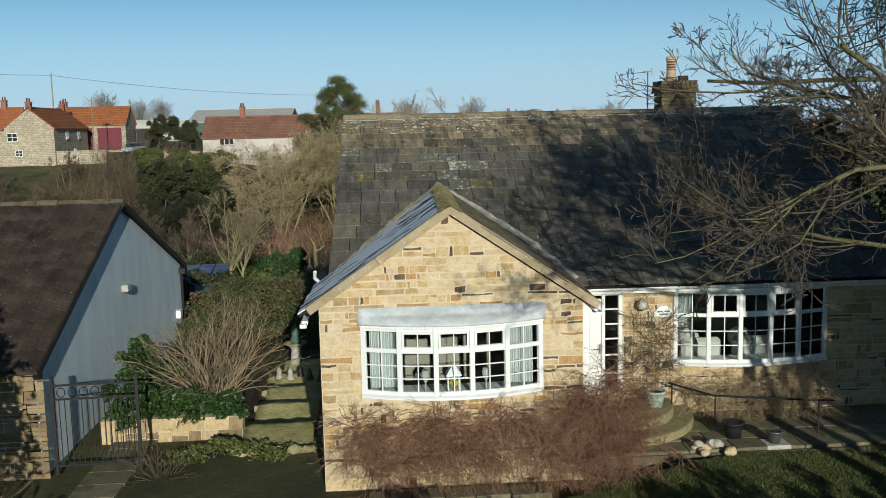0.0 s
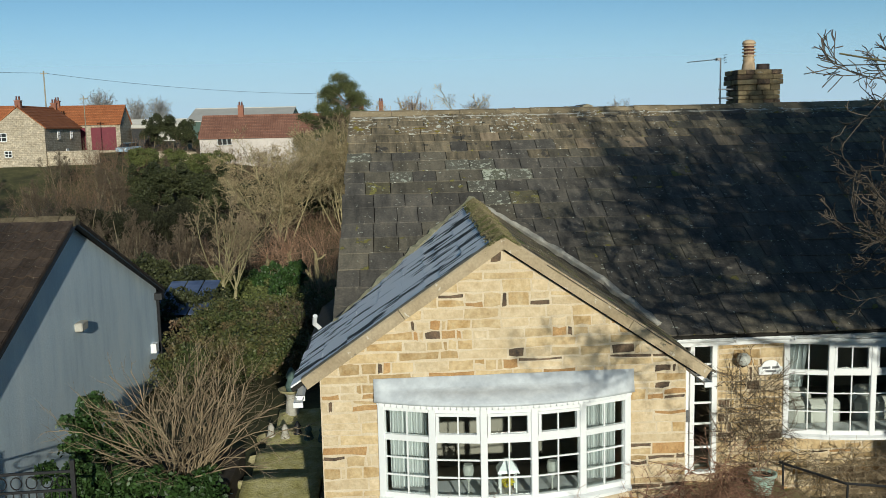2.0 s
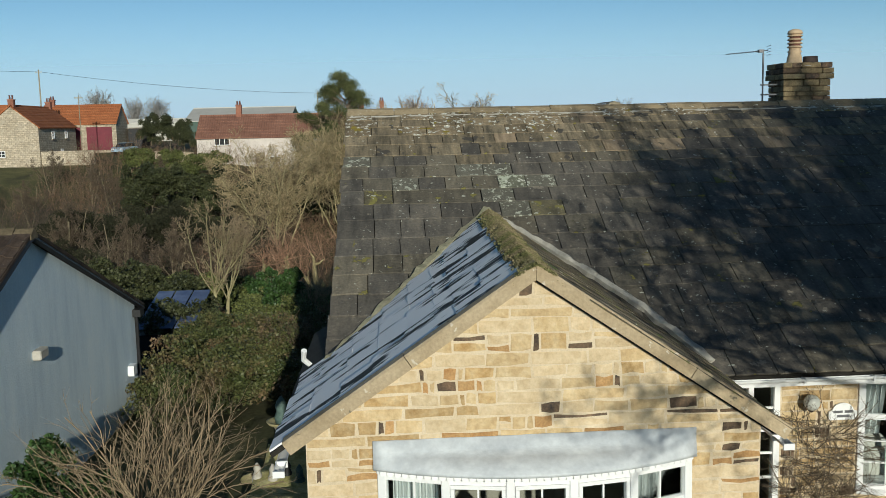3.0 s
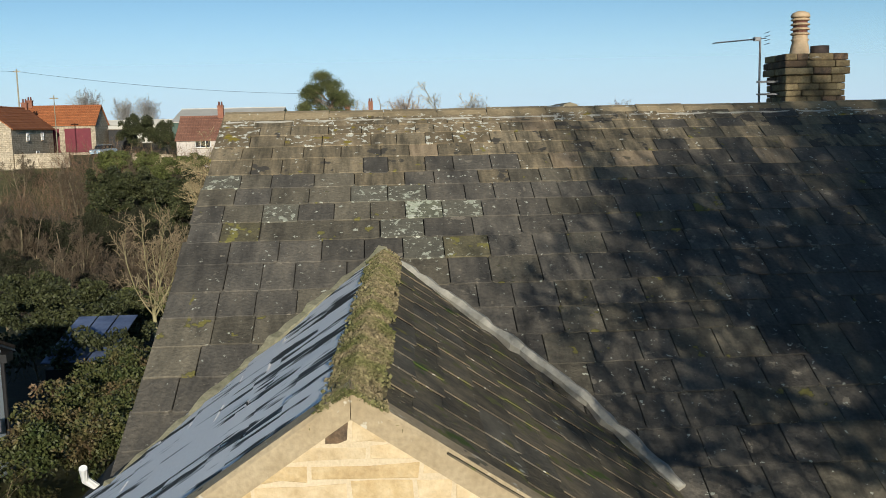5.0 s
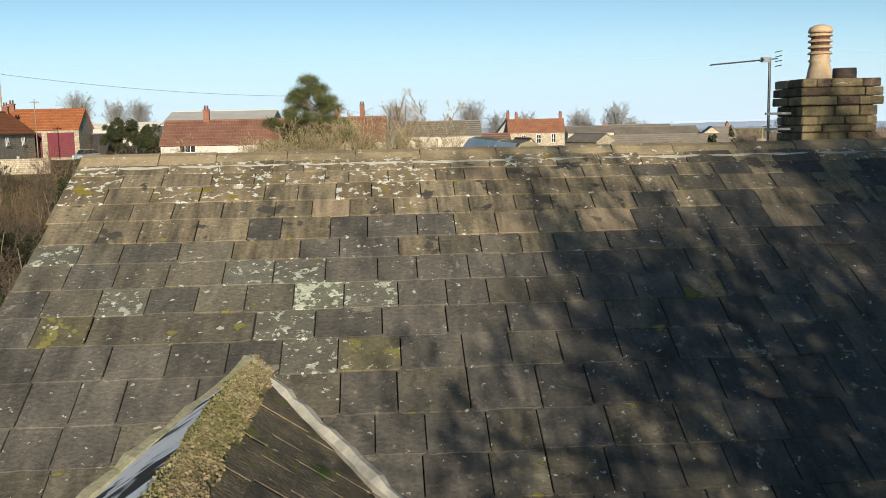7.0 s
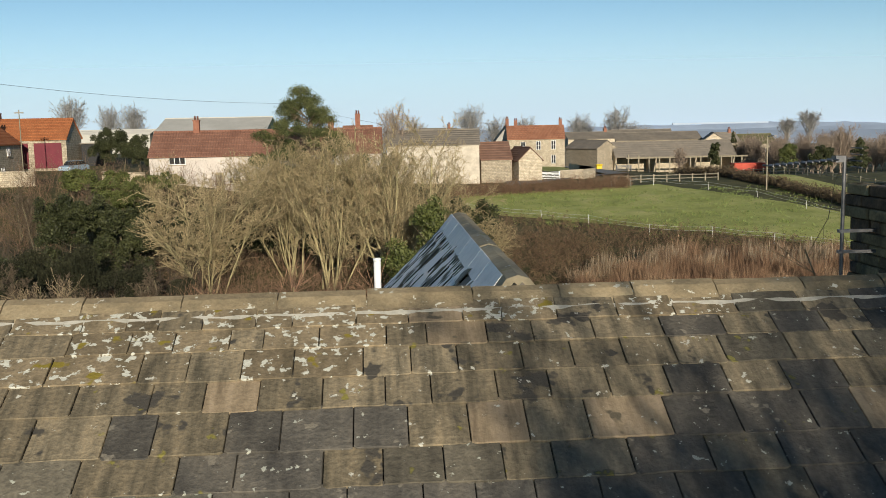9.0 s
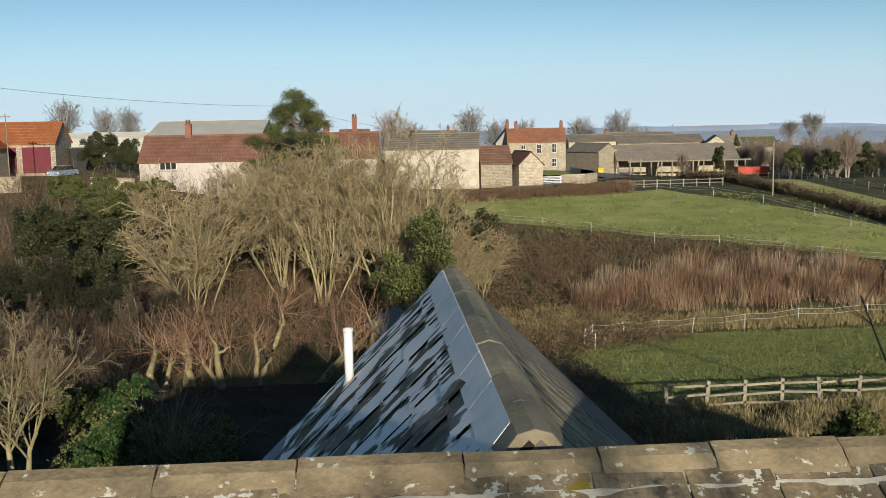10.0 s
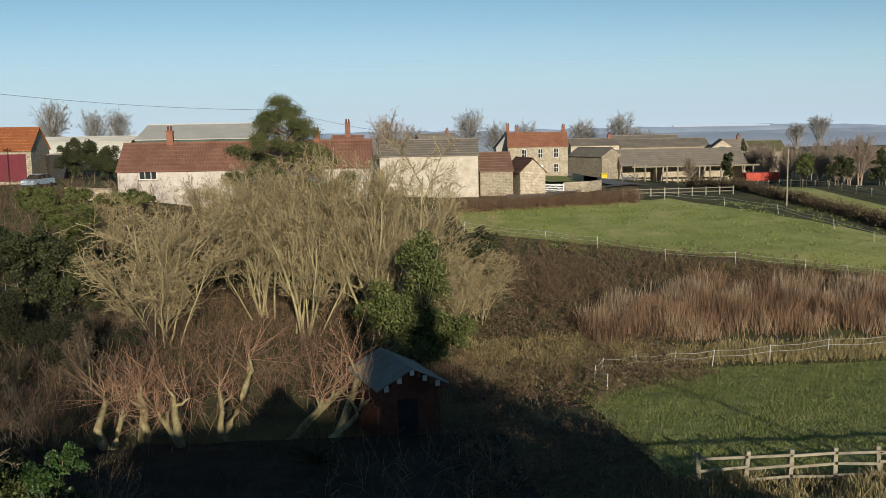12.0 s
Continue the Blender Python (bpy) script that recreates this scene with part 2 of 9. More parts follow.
M["sheet_green"] = surf("green_sheet", [(0.06, 0.1, 0.08), (0.09, 0.13, 0.11)], 0.4, 0.7, 0.1, 4, 0.06)
M["car_blue"] = surf("pale_blue_car_paint", [(0.3, 0.42, 0.55), (0.36, 0.48, 0.6)], 2, 0.25, 0, 10, 0.02)
M["glass_dark"] = surf("dark_window", [(0.02, 0.022, 0.025), (0.04, 0.042, 0.045)], 2, 0.1, 0, 10, 0.1)
M["shed_felt"] = surf("grey_green_roof_sheet", [(0.15, 0.17, 0.15), (0.24, 0.26, 0.23)], 1, 0.75, 0.2, 10, 0.08)
M["shed_wood"] = surf("dark_red_timber", [(0.09, 0.03, 0.02), (0.16, 0.06, 0.04)], 2, 0.85, 0.2, 20, 0.15)
M["blue_sheet"] = surf("blue_frosted_sheet", [(0.06, 0.085, 0.17), (0.16, 0.2, 0.32)], 1.5, 0.5, 0.1, 10, 0.1)
# the blue haze over the hills is put into their base colour
M["haze_hill"] = surf("haze_tinted_hill", [(0.38, 0.45, 0.57), (0.44, 0.51, 0.62)], 0.004, 0.95, 0, 0.02, 0.08)
# a white shed, dulled to blue in its colour to stand for haze
M["haze_shed"] = surf("haze_tinted_shed", [(0.36, 0.42, 0.52), (0.39, 0.45, 0.55)], 0.01, 0.9, 0, 0.1, 0.03)
M["yellow_bin"] = surf("yellow_plastic", [(0.6, 0.42, 0.02), (0.7, 0.5, 0.03)], 2, 0.5, 0, 10, 0.03)
M["twig_olive"] = surf("olive_twigs", [(0.24, 0.19, 0.105), (0.5, 0.39, 0.23)], 0.8, 0.85, 0, 25, 0.35, island=True)
M["twig_willow"] = surf("willow_shoots", [(0.3, 0.16, 0.1), (0.46, 0.29, 0.19)], 1, 0.8, 0, 25, 0.3, island=True)
# far twigs, paled in the base colour to stand for haze
M["twig_far"] = surf("haze_paled_twigs", [(0.22, 0.21, 0.2), (0.34, 0.32, 0.31)], 0.3, 0.9, 0, 25, 0.25, island=True)
M["twig_russet"] = surf("russet_twigs", [(0.24, 0.18, 0.14), (0.38, 0.3, 0.24)], 0.3, 0.9, 0, 25, 0.3, island=True)
M["bark_pale"] = surf("pale_bark", [(0.2, 0.175, 0.09), (0.34, 0.3, 0.17)], 3, 0.9, 0.4, 25, 0.15)
M["bark_pine"] = surf("pine_bark", [(0.14, 0.1, 0.07), (0.24, 0.18, 0.13)], 2, 0.9, 0.4, 15, 0.15)
M["leaf_dull"] = surf("dull_bramble_leaves", [(0.075, 0.058, 0.03), (0.17, 0.115, 0.065)], 0.6, 0.7, 0, 20, 0.4, island=True)
M["leaf_dark"] = surf("dark_evergreen", [(0.024, 0.03, 0.012), (0.065, 0.07, 0.028)], 0.8, 0.6, 0, 20, 0.55, island=True)
M["leaf_deep"] = surf("deep_evergreen", [(0.016, 0.018, 0.009), (0.042, 0.042, 0.021)], 0.8, 0.95, 0, 20, 0.5, island=True)
M["leaf_mixed"] = surf("russet_green_leaves", [(0.03, 0.05, 0.014), (0.08, 0.085, 0.03), (0.16, 0.1, 0.06)], 1.2, 0.55, 0, 20, 0.4, island=True)
M["yellow_leaf"] = surf("yellow_blossom", [(0.35, 0.28, 0.02), (0.5, 0.4, 0.05)], 6, 0.6, 0, 20, 0.3, island=True)
M["white_post"] = surf("white_post", [(0.6, 0.6, 0.56), (0.7, 0.7, 0.66)], 3, 0.6, 0, 10, 0.05)
M["white_dull"] = surf("flaking_white_paint", [(0.45, 0.42, 0.38), (0.55, 0.52, 0.48)], 5, 0.7, 0, 10, 0.1)
M["pot_brick"] = surf("brick_chimney", [(0.22, 0.09, 0.06), (0.32, 0.15, 0.1)], 3, 0.9, 0.2, 12, 0.12)
M["render_grey"] = surf("grey_render", [(0.34, 0.32, 0.29), (0.44, 0.42, 0.38)], 0.6, 0.9, 0.1, 6, 0.06)
M["tile_dull2"] = surf("weathered_red_tile", [(0.24, 0.1, 0.06), (0.33, 0.15, 0.09)], 0.5, 0.9, 0.2, 6, 0.12)
M["tile_outhouse"] = surf("dark_brown_tile", [(0.14, 0.075, 0.055), (0.22, 0.125, 0.09)], 0.6, 0.9, 0.2, 6, 0.12)
# sandstone darkened to stand for shade on the neighbour's front wall
M["stone_dim"] = surf("shade_dimmed_sandstone", [(0.16, 0.11, 0.06), (0.26, 0.19, 0.11), (0.34, 0.26, 0.16)], 3, 0.9, 0.4, 40, 0.2)
M["slate_top"] = surf("crusted_stone_slate", [(0.1, 0.08, 0.05), (0.2, 0.155, 0.1), (0.27, 0.21, 0.13)], 1.6, 0.85, 0.5, 28, 0.25, streak=(2.5, 0.7, 0.7), spots=[((0.55, 0.54, 0.47), 12, 0.43), ((0.22, 0.17, 0.03), 3.5, 0.38)])
M["roofdark"] = surf("grey_slate_far", [(0.16, 0.14, 0.12), (0.24, 0.205, 0.17)], 0.5, 0.9, 0.2, 6, 0.2)
M["stone_far"] = surf("village_stone", [(0.37, 0.31, 0.235), (0.53, 0.455, 0.36)], 1.6, 0.9, 0.4, 4, 0.3)
M["render_cream"] = surf("cream_render", [(0.56, 0.49, 0.44), (0.67, 0.6, 0.55)], 0.6, 0.9, 0.1, 6, 0.08)
M["render_stone"] = surf("limewashed_rubble", [(0.44, 0.38, 0.31), (0.62, 0.55, 0.46)], 0.9, 0.9, 0.4, 3, 0.12)
M["mortar_dark"] = surf("dark_joint", [(0.1, 0.09, 0.06), (0.16, 0.14, 0.1)], 5, 0.95, 0.3, 30, 0.1)
M["paving_moss"] = surf("mossy_paving", [(0.2, 0.18, 0.08), (0.32, 0.28, 0.16), (0.17, 0.18, 0.06)], 3, 0.95, 0.5, 25, 0.2)
M["lawn"] = surf("mossy_lawn", [(0.06, 0.075, 0.018), (0.1, 0.115, 0.03), (0.17, 0.15, 0.05)], 1.5, 0.95, 0.8, 40, 0.25)
M["lawn_blade"] = surf("mossy_lawn_blade", [(0.06, 0.075, 0.02), (0.14, 0.14, 0.05)], 1.2, 0.7, 0, 30, 0.35, island=True)
M["field_tuft"] = surf("pasture_tuft", [(0.12, 0.16, 0.045), (0.22, 0.26, 0.08)], 1, 0.8, 0, 30, 0.4, island=True)
M["blade"] = surf("grass_blade", [(0.12, 0.15, 0.04), (0.24, 0.25, 0.09)], 1, 0.7, 0, 30, 0.4, island=True)
M["soil"] = surf("dark_soil", [(0.03, 0.024, 0.018), (0.06, 0.045, 0.03)], 5, 0.95, 0.6, 30, 0.2)
# ground colour darkened to stand for the house's shadow
M["litter"] = surf("shade_dark_litter", [(0.016, 0.014, 0.011), (0.028, 0.025, 0.016), (0.05, 0.045, 0.034)], 0.8, 0.95, 0.8, 8, 0.3)
M["pot_green"] = surf("pale_green_glaze", [(0.3, 0.42, 0.36), (0.4, 0.5, 0.44)], 5, 0.4, 0.1, 30, 0.06)
M["frosted"] = surf("clouded_glass", [(0.4, 0.4, 0.36), (0.5, 0.5, 0.46)], 8, 0.25, 0, 30, 0.05)
M["fabric"] = surf("cream_fabric", [(0.5, 0.47, 0.42), (0.6, 0.57, 0.52)], 4, 0.9, 0.1, 60, 0.06)
M["yellow"] = surf("yellow_petals", [(0.6, 0.5, 0.03), (0.75, 0.65, 0.06)], 20, 0.6, 0, 30, 0.2)
M["metal_green"] = surf("verdigris", [(0.06, 0.1, 0.09), (0.14, 0.2, 0.18)], 10, 0.7, 0.2, 30, 0.1)
M["tile_brown_i"] = surf("brown_pantile_field", [(0.028, 0.02, 0.016), (0.06, 0.042, 0.032), (0.1, 0.07, 0.05)], 1.5, 0.85, 0.4, 25, 0.25, island=True)
M["ridge_brown"] = surf("mossy_ridge_tile", [(0.1, 0.075, 0.045), (0.2, 0.16, 0.1)], 5, 0.9, 0.4, 25, 0.15)
M["twig_dark"] = surf("dark_twigs", [(0.09, 0.065, 0.045), (0.17, 0.13, 0.09)], 2, 0.85, 0, 25, 0.3, island=True)
M["bark_moss"] = surf("mossy_bark", [(0.075, 0.06, 0.045), (0.15, 0.13, 0.06), (0.11, 0.085, 0.065)], 4, 0.9, 0.6, 25, 0.2, island=True)
M["bark_dark"] = surf("dark_twig_bark", [(0.06, 0.05, 0.04), (0.13, 0.1, 0.075)], 3, 0.9, 0, 25, 0.25, island=True)
M["wood"] = surf("weathered_wood", [(0.22, 0.19, 0.14), (0.36, 0.31, 0.23)], 3, 0.85, 0.3, 30, 0.15)
M["underlay"] = surf("dark_roof_bed", [(0.02, 0.018, 0.015), (0.04, 0.036, 0.03)], 4, 0.95, 0.2, 30, 0.1)
M["reed_plume"] = surf("pale_reed_plumes", [(0.2, 0.15, 0.1), (0.36, 0.29, 0.21)], 0.6, 0.9, 0, 6, 0.3, island=True)
M["moss_roof"] = surf("mossy_far_roof", [(0.1, 0.095, 0.05), (0.17, 0.16, 0.08)], 0.5, 0.9, 0.2, 6, 0.2)
M["moss_carpet"] = surf("yellow_moss", [(0.24, 0.22, 0.07), (0.38, 0.34, 0.15), (0.46, 0.42, 0.24)], 4, 0.95, 0.9, 22, 0.2)
M["twig_climber"] = surf("red_brown_stems", [(0.18, 0.09, 0.06), (0.38, 0.22, 0.145)], 1.5, 0.85, 0, 25, 0.4, island=True)
M["bark_willow"] = surf("willow_bark", [(0.15, 0.12, 0.055), (0.28, 0.23, 0.12), (0.4, 0.34, 0.2)], 3, 0.9, 0.7, 18, 0.15)
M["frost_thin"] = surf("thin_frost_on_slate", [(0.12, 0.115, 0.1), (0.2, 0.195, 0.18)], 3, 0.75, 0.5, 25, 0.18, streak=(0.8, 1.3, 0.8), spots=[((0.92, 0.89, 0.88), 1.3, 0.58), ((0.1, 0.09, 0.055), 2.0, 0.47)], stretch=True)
M["stone_tan"] = surf("tan_sandstone", [(0.34, 0.21, 0.085), (0.46, 0.32, 0.16), (0.54, 0.41, 0.24)], 8, 0.9, 0.8, 22, 0.16)
M["moss_leaf"] = surf("moss_cushion", [(0.1, 0.11, 0.035), (0.17, 0.16, 0.07), (0.25, 0.2, 0.12), (0.13, 0.11, 0.065)], 2.2, 0.95, 0, 25, 0.35, island=True)
M["curtain"] = surf("net_curtain", [(0.62, 0.63, 0.62), (0.72, 0.73, 0.72)], 3, 0.9, 0, 30, 0.05)
M["room"] = surf("room_plaster", [(0.3, 0.27, 0.22), (0.36, 0.32, 0.27)], 2, 0.9, 0, 30, 0.05)
M["paving"] = surf("stone_paving", [(0.1, 0.09, 0.05), (0.2, 0.175, 0.115), (0.11, 0.115, 0.05)], 1.5, 0.9, 0.4, 25, 0.2)
M["terracotta"] = surf("buff_clay", [(0.45, 0.32, 0.2), (0.56, 0.42, 0.28)], 4, 0.85, 0.2, 30, 0.1)


# ---- builders ----
def blocky(m, w, h, low=0.62):
    """Adds coursed blocks, each of its own tone, with dark joints, to a wall surface."""
    N, L = m.node_tree.nodes, m.node_tree.links
    b = N["Principled BSDF"]
    old = b.inputs["Base Color"].links[0].from_socket
    sep, add, com = N.new("ShaderNodeSeparateXYZ"), N.new("ShaderNodeMath"), N.new("ShaderNodeCombineXYZ")
    L.new(N.new("ShaderNodeNewGeometry").outputs["Position"], sep.inputs[0])
    L.new(sep.outputs[0], add.inputs[0])
    L.new(sep.outputs[1], add.inputs[1])
    L.new(add.outputs[0], com.inputs[0])
    L.new(sep.outputs[2], com.inputs[1])
    br = N.new("ShaderNodeTexBrick")
    br.inputs["Scale"].default_value = 1.0
    br.inputs["Brick Width"].default_value, br.inputs["Row Height"].default_value = w, h
    br.inputs["Mortar Size"].default_value, br.inputs["Mortar Smooth"].default_value = 0.02, 0.3
    br.inputs["Color1"].default_value = (low, low, low, 1)
    br.inputs["Color2"].default_value = (1.18, 1.16, 1.12, 1)
    br.inputs["Mortar"].default_value = (0.6, 0.57, 0.5, 1)
    L.new(com.outputs[0], br.inputs["Vector"])
    mul = N.new("ShaderNodeVectorMath")
    mul.operation = "MULTIPLY"
    L.new(old, mul.inputs[0])
    L.new(br.outputs["Color"], mul.inputs[1])
    L.new(mul.outputs[0], b.inputs["Base Color"])


def ribbed(m, gap):
    """Adds the relief of tile rolls that run up a roof."""
    N, L = m.node_tree.nodes, m.node_tree.links
    wv, bp = N.new("ShaderNodeTexWave"), N.new("ShaderNodeBump")
    wv.inputs["Scale"].default_value = 0.314 / gap
    wv.inputs["Distortion"].default_value = 0.6
    bp.inputs["Strength"].default_value, bp.inputs["Distance"].default_value = 1.0, 0.05
    L.new(N.new("ShaderNodeNewGeometry").outputs["Position"], wv.inputs["Vector"])
    L.new(wv.outputs["Fac"], bp.inputs["Height"])
    L.new(bp.outputs[0], N["Principled BSDF"].inputs["Normal"])


blocky(M["stone_far"], 0.45, 0.22, 0.88)
for key in ("tile_red", "tile_dull", "tile_dull2"):
    ribbed(M[key], 0.3)


def thing(name, label, category, group="", kind="", at=(0, 0, 0)):
    ob = new(name)
    ob.location = at
    ob.empty_display_size = 0.2
    return tagged(ob, label, category, group, kind)


def mesh_of(bm, name, mat):
    me = bpy.data.meshes.new(name)
    bm.normal_update()
    bm.to_mesh(me)
    bm.free()
    me.materials.append(mat)
    return me


def part(name, bm, mat, parent=None, label="", smooth=False):
    me = mesh_of(bm, name, mat)
    if smooth:
        me.shade_smooth()
    ob = new(name, me)
    if parent is not None:
        ob.parent = parent
        ob.location = -parent.location if parent.parent is None else (0, 0, 0)
    if label:
        ob["label"] = label
    return ob


def solo(name, bm, mat, label, category, group="", kind="", smooth=False):
    return tagged(part(name, bm, mat, None, "", smooth), label, category, group, kind)


def box(bm, x0, x1, y0, y1, z0, z1, m=None, bevel=0.0):
    vs = [Vector((x, y, z)) for x in (x0, x1) for y in (y0, y1) for z in (z0, z1)]
    if m is not None:
        vs = [m @ v for v in vs]
    v = [bm.verts.new(p) for p in vs]
    fs = [bm.faces.new([v[i] for i in f]) for f in ((0, 1, 3, 2), (4, 6, 7, 5), (0, 4, 5, 1), (2, 3, 7, 6), (0, 2, 6, 4), (1, 5, 7, 3))]
    if bevel:
        es = list({e for f in fs for e in f.edges})
        bmesh.ops.bevel(bm, geom=es, offset=bevel, segments=1, affect="EDGES")
    return bm


def bbox(*a, **k):
    return box(bmesh.new(), *a, **k)


def loft(bm, rings, close=True, caps=True):
    """Joins rings of points into a skin."""
    rs = [[bm.verts.new(p) for p in r] for r in rings]
    n = len(rs[0])
    for a, b in zip(rs, rs[1:]):
        for i in range(n if close else n - 1):
            bm.faces.new((a[i], a[(i + 1) % n], b[(i + 1) % n], b[i]))
    if caps and close:
        bm.faces.new(rs[0][::-1])
        bm.faces.new(rs[-1])
    return bm


def lathe(profile, at=(0, 0, 0), n=16):
    bm = bmesh.new()
    a = Vector(at)
    return loft(bm, [[a + Vector((r * math.cos(6.28319 * i / n), r * math.sin(6.28319 * i / n), z)) for i in range(n)] for r, z in profile])


def tube(bm, pts, radii, n=6):
    pts = [Vector(p) for p in pts]
    if not hasattr(radii, "__len__"):
        radii = [radii] * len(pts)
    rings = []
    for i, p in enumerate(pts):
        d = (pts[min(i + 1, len(pts) - 1)] - pts[max(i - 1, 0)]).normalized()
        u = d.cross(Vector((0.31, 0.2, 1) if abs(d.z) < 0.9 else (1, 0.1, 0))).normalized()
        w = d.cross(u)
        rings.append([p + radii[i] * (u * math.cos(6.28319 * k / n) + w * math.sin(6.28319 * k / n)) for k in range(n)])
    return loft(bm, rings)


def extrude_poly(bm, poly, depth):
    """A flat ring of points, thickened along depth."""
    d = Vector(depth)
    return loft(bm, [[Vector(p) for p in poly], [Vector(p) + d for p in poly]])


def plate(bm, quad, thick):
    """A quad slab: four corner points, thickened along its normal by thick."""
    q = [Vector(p) for p in quad]
    n = (q[1] - q[0]).cross(q[3] - q[0]).normalized()
    return extrude_poly(bm, q, n * thick)


def smooth01(a, b, v):
    t = min(1.0, max(0.0, (v - a) / (b - a)))
    return t * t * (3 - 2 * t)


def ground_z(x, y):
    ys = (-60, 14, 21, 30, 45, 58, 72, 84, 99, 112, 130, 160, 219, 260, 420, 900, 2500)
    zs = (-1.0, -0.62, -0.62, -1.0, -2.5, -3.9, -5.1, -6.7, -5.0, -3.8, -2.8, -1.0, -1.5, -2.4, -9, -22, -40)
    z = float(np.interp(y, ys, zs))
    z += 5.2 * smooth01(92, 128, y) * smooth01(14, -30, x) * (1 - smooth01(200, 400, y))
    z -= 2.1 * smooth01(162, 200, y) * (1 - smooth01(240, 330, y)) * smooth01(35, 75, x)
    z += 2.7 * smooth01(68, 84, y) * (1 - smooth01(90, 114, y)) * smooth01(11, 1, x)
    return z


# ---- ground ----
def make_ground():
    bm = bmesh.new()
    xs = sorted({*np.arange(-60, 61, 1.5), *np.arange(-160, 161, 10.0), -2500, -1200, -600, -350, -240, 240, 350, 600, 1200, 2500})
    ys = sorted({*np.arange(-10, 140, 1.5), *np.arange(-60, 300, 10.0), -2000, -800, -300, -120, 350, 420, 550, 900, 1500, 2500, 4500})
    grid = [[bm.verts.new((x, y, ground_z(x, y) + 0.1 * noise.noise((x * 0.4, y * 0.4, 0)) * smooth01(24, 40, abs(y - 8)))) for x in xs] for y in ys]
    for a, b in zip(grid, grid[1:]):
        for i in range(len(xs) - 1):
            bm.faces.new((a[i], a[i + 1], b[i + 1], b[i]))
    solo("ground", bm, M["grass"], "rough grassy ground sloping down into a shallow valley", "ground", kind="structure", smooth=True)


make_ground()


# ---- the bungalow ----
rng = random.Random(7)
house = thing("bungalow", "pale sandstone bungalow with a stone slate roof and white bow windows", "house", at=(5, 22, -0.6))


def clip_poly(poly, a, b, c):
    """The part of a flat polygon (u, v) with a*u + b*v <= c."""
    out = []
    for p, q in zip(poly, poly[1:] + poly[:1]):
        dp, dq = a * p[0] + b * p[1] - c, a * q[0] + b * q[1] - c
        if dp <= 0:
            out.append(p)
        if dp * dq < 0:
            k = dp / (dp - dq)
            out.append((p[0] + k * (q[0] - p[0]), p[1] + k * (q[1] - p[1])))
    return out


def rubble(parent, o, u, n, length, v0, v1, mats, cuts=(), holes=(), seed=1, rows=(0.09, 0.19), wide=(0.16, 0.62), name="stone", accents=False):
    """Coursed rubble on a wall: o is the wall's corner, u runs along it, n points out. cuts: half planes that bound it; holes: (u0, u1, v0, v1)."""
    r = random.Random(seed)
    o, u, n = Vector(o), Vector(u), Vector(n)
    z = Vector((0, 0, 1))
    v = v0
    while v < v1 - 0.02:
        h = min(r.uniform(*rows), v1 - v)
        if v1 - v - h < 0.06:
            h = v1 - v
        spans = [(0.0, length)]
        for a, b, c, d in holes:
            if c < v + h - 0.02 and d > v + 0.02:
                spans = [s for x0, x1 in spans for s in ((x0, min(x1, a)), (max(x0, b), x1)) if s[1] - s[0] > 0.03]
        for x0, x1 in spans:
            x = x0
            while x < x1 - 0.01:
                w = r.uniform(*wide) * (0.75 if r.random() < 0.25 else 1)
                if x1 - x - w < 0.12:
                    w = x1 - x
                pieces = [(x, x + w, v, v + h)]
                if w > 0.3 and r.random() < (0.2 if accents else 0.12):
                    k = x + w * r.uniform(0.3, 0.7)
                    pieces = [(x, k - 0.035, v, v + h), (k - 0.035, k + 0.035, v, v + h), (k + 0.035, x + w, v, v + h)]
                if len(pieces) == 1 and h > 0.15 and r.random() < (0.45 if accents else 0.35):
                    k = v + (h - 0.06 if accents and r.random() < 0.4 else h * r.uniform(0.4, 0.6))
                    pieces = [(x, x + w, v, k), (x, x + w, k, v + h)]
                for a, b, c, d in pieces:
                    g = 0.013 if accents else 0.008
                    j = [r.uniform(-0.014, 0.014) for _ in range(8)]
                    poly = [(a + g + j[0], c + g + j[1]), ((a + b) / 2, c + g + j[2]), (b - g + j[3], c + g + j[4]), (b - g, d - g + j[5]), ((a + b) / 2, d - g + j[6]), (a + g, d - g + j[7])]
                    for cut in cuts:
                        poly = clip_poly(poly, *cut) if len(poly) > 2 else []
                    if len(poly) < 3:
                        continue
                    mu, mv = sum(p[0] for p in poly) / len(poly), sum(p[1] for p in poly) / len(poly)
                    proud = r.uniform(0.002, 0.007) if accents else r.uniform(0.008, 0.02)
                    bm = bmesh.new()
                    rings = [[o + u * p[0] + z * p[1] - n * 0.02 for p in poly], [o + u * p[0] + z * p[1] + n * proud * 0.5 for p in poly],
                             [o + u * (mu + (p[0] - mu) * 0.93) + z * (mv + (p[1] - mv) * 0.88) + n * proud for p in poly]]
                    loft(bm, rings)
                    area, k = (b - a) * (d - c), r.random()
                    m = mats[-1][0]
                    for mat, share in mats:
                        k -= share
                        if k <= 0:
                            m = mat
                            break
                    if accents:
                        k = r.random()
                        thin = min(b - a, d - c) < 0.085
                        if k < (0.42 if thin else 0.1 if area < 0.04 else 0):
                            m = M["stone_dark"]
                        elif k < (0.55 if thin else 0.24 if area < 0.045 else 0.12 if area < 0.09 else 0):
                            m = M["stone_orange"] if r.random() < 0.6 else M["stone_tan"]
                    part(name, bm, m, parent)
                x += w
        v += h


# front gable wall
GX0, GX1, GY, GA = -1.13, 3.59, 16.42, 1.23
gable_line = [(-0.678, 1, 2.75), (0.678, 1, 4.35 + 0.678 * (GA - GX0))]


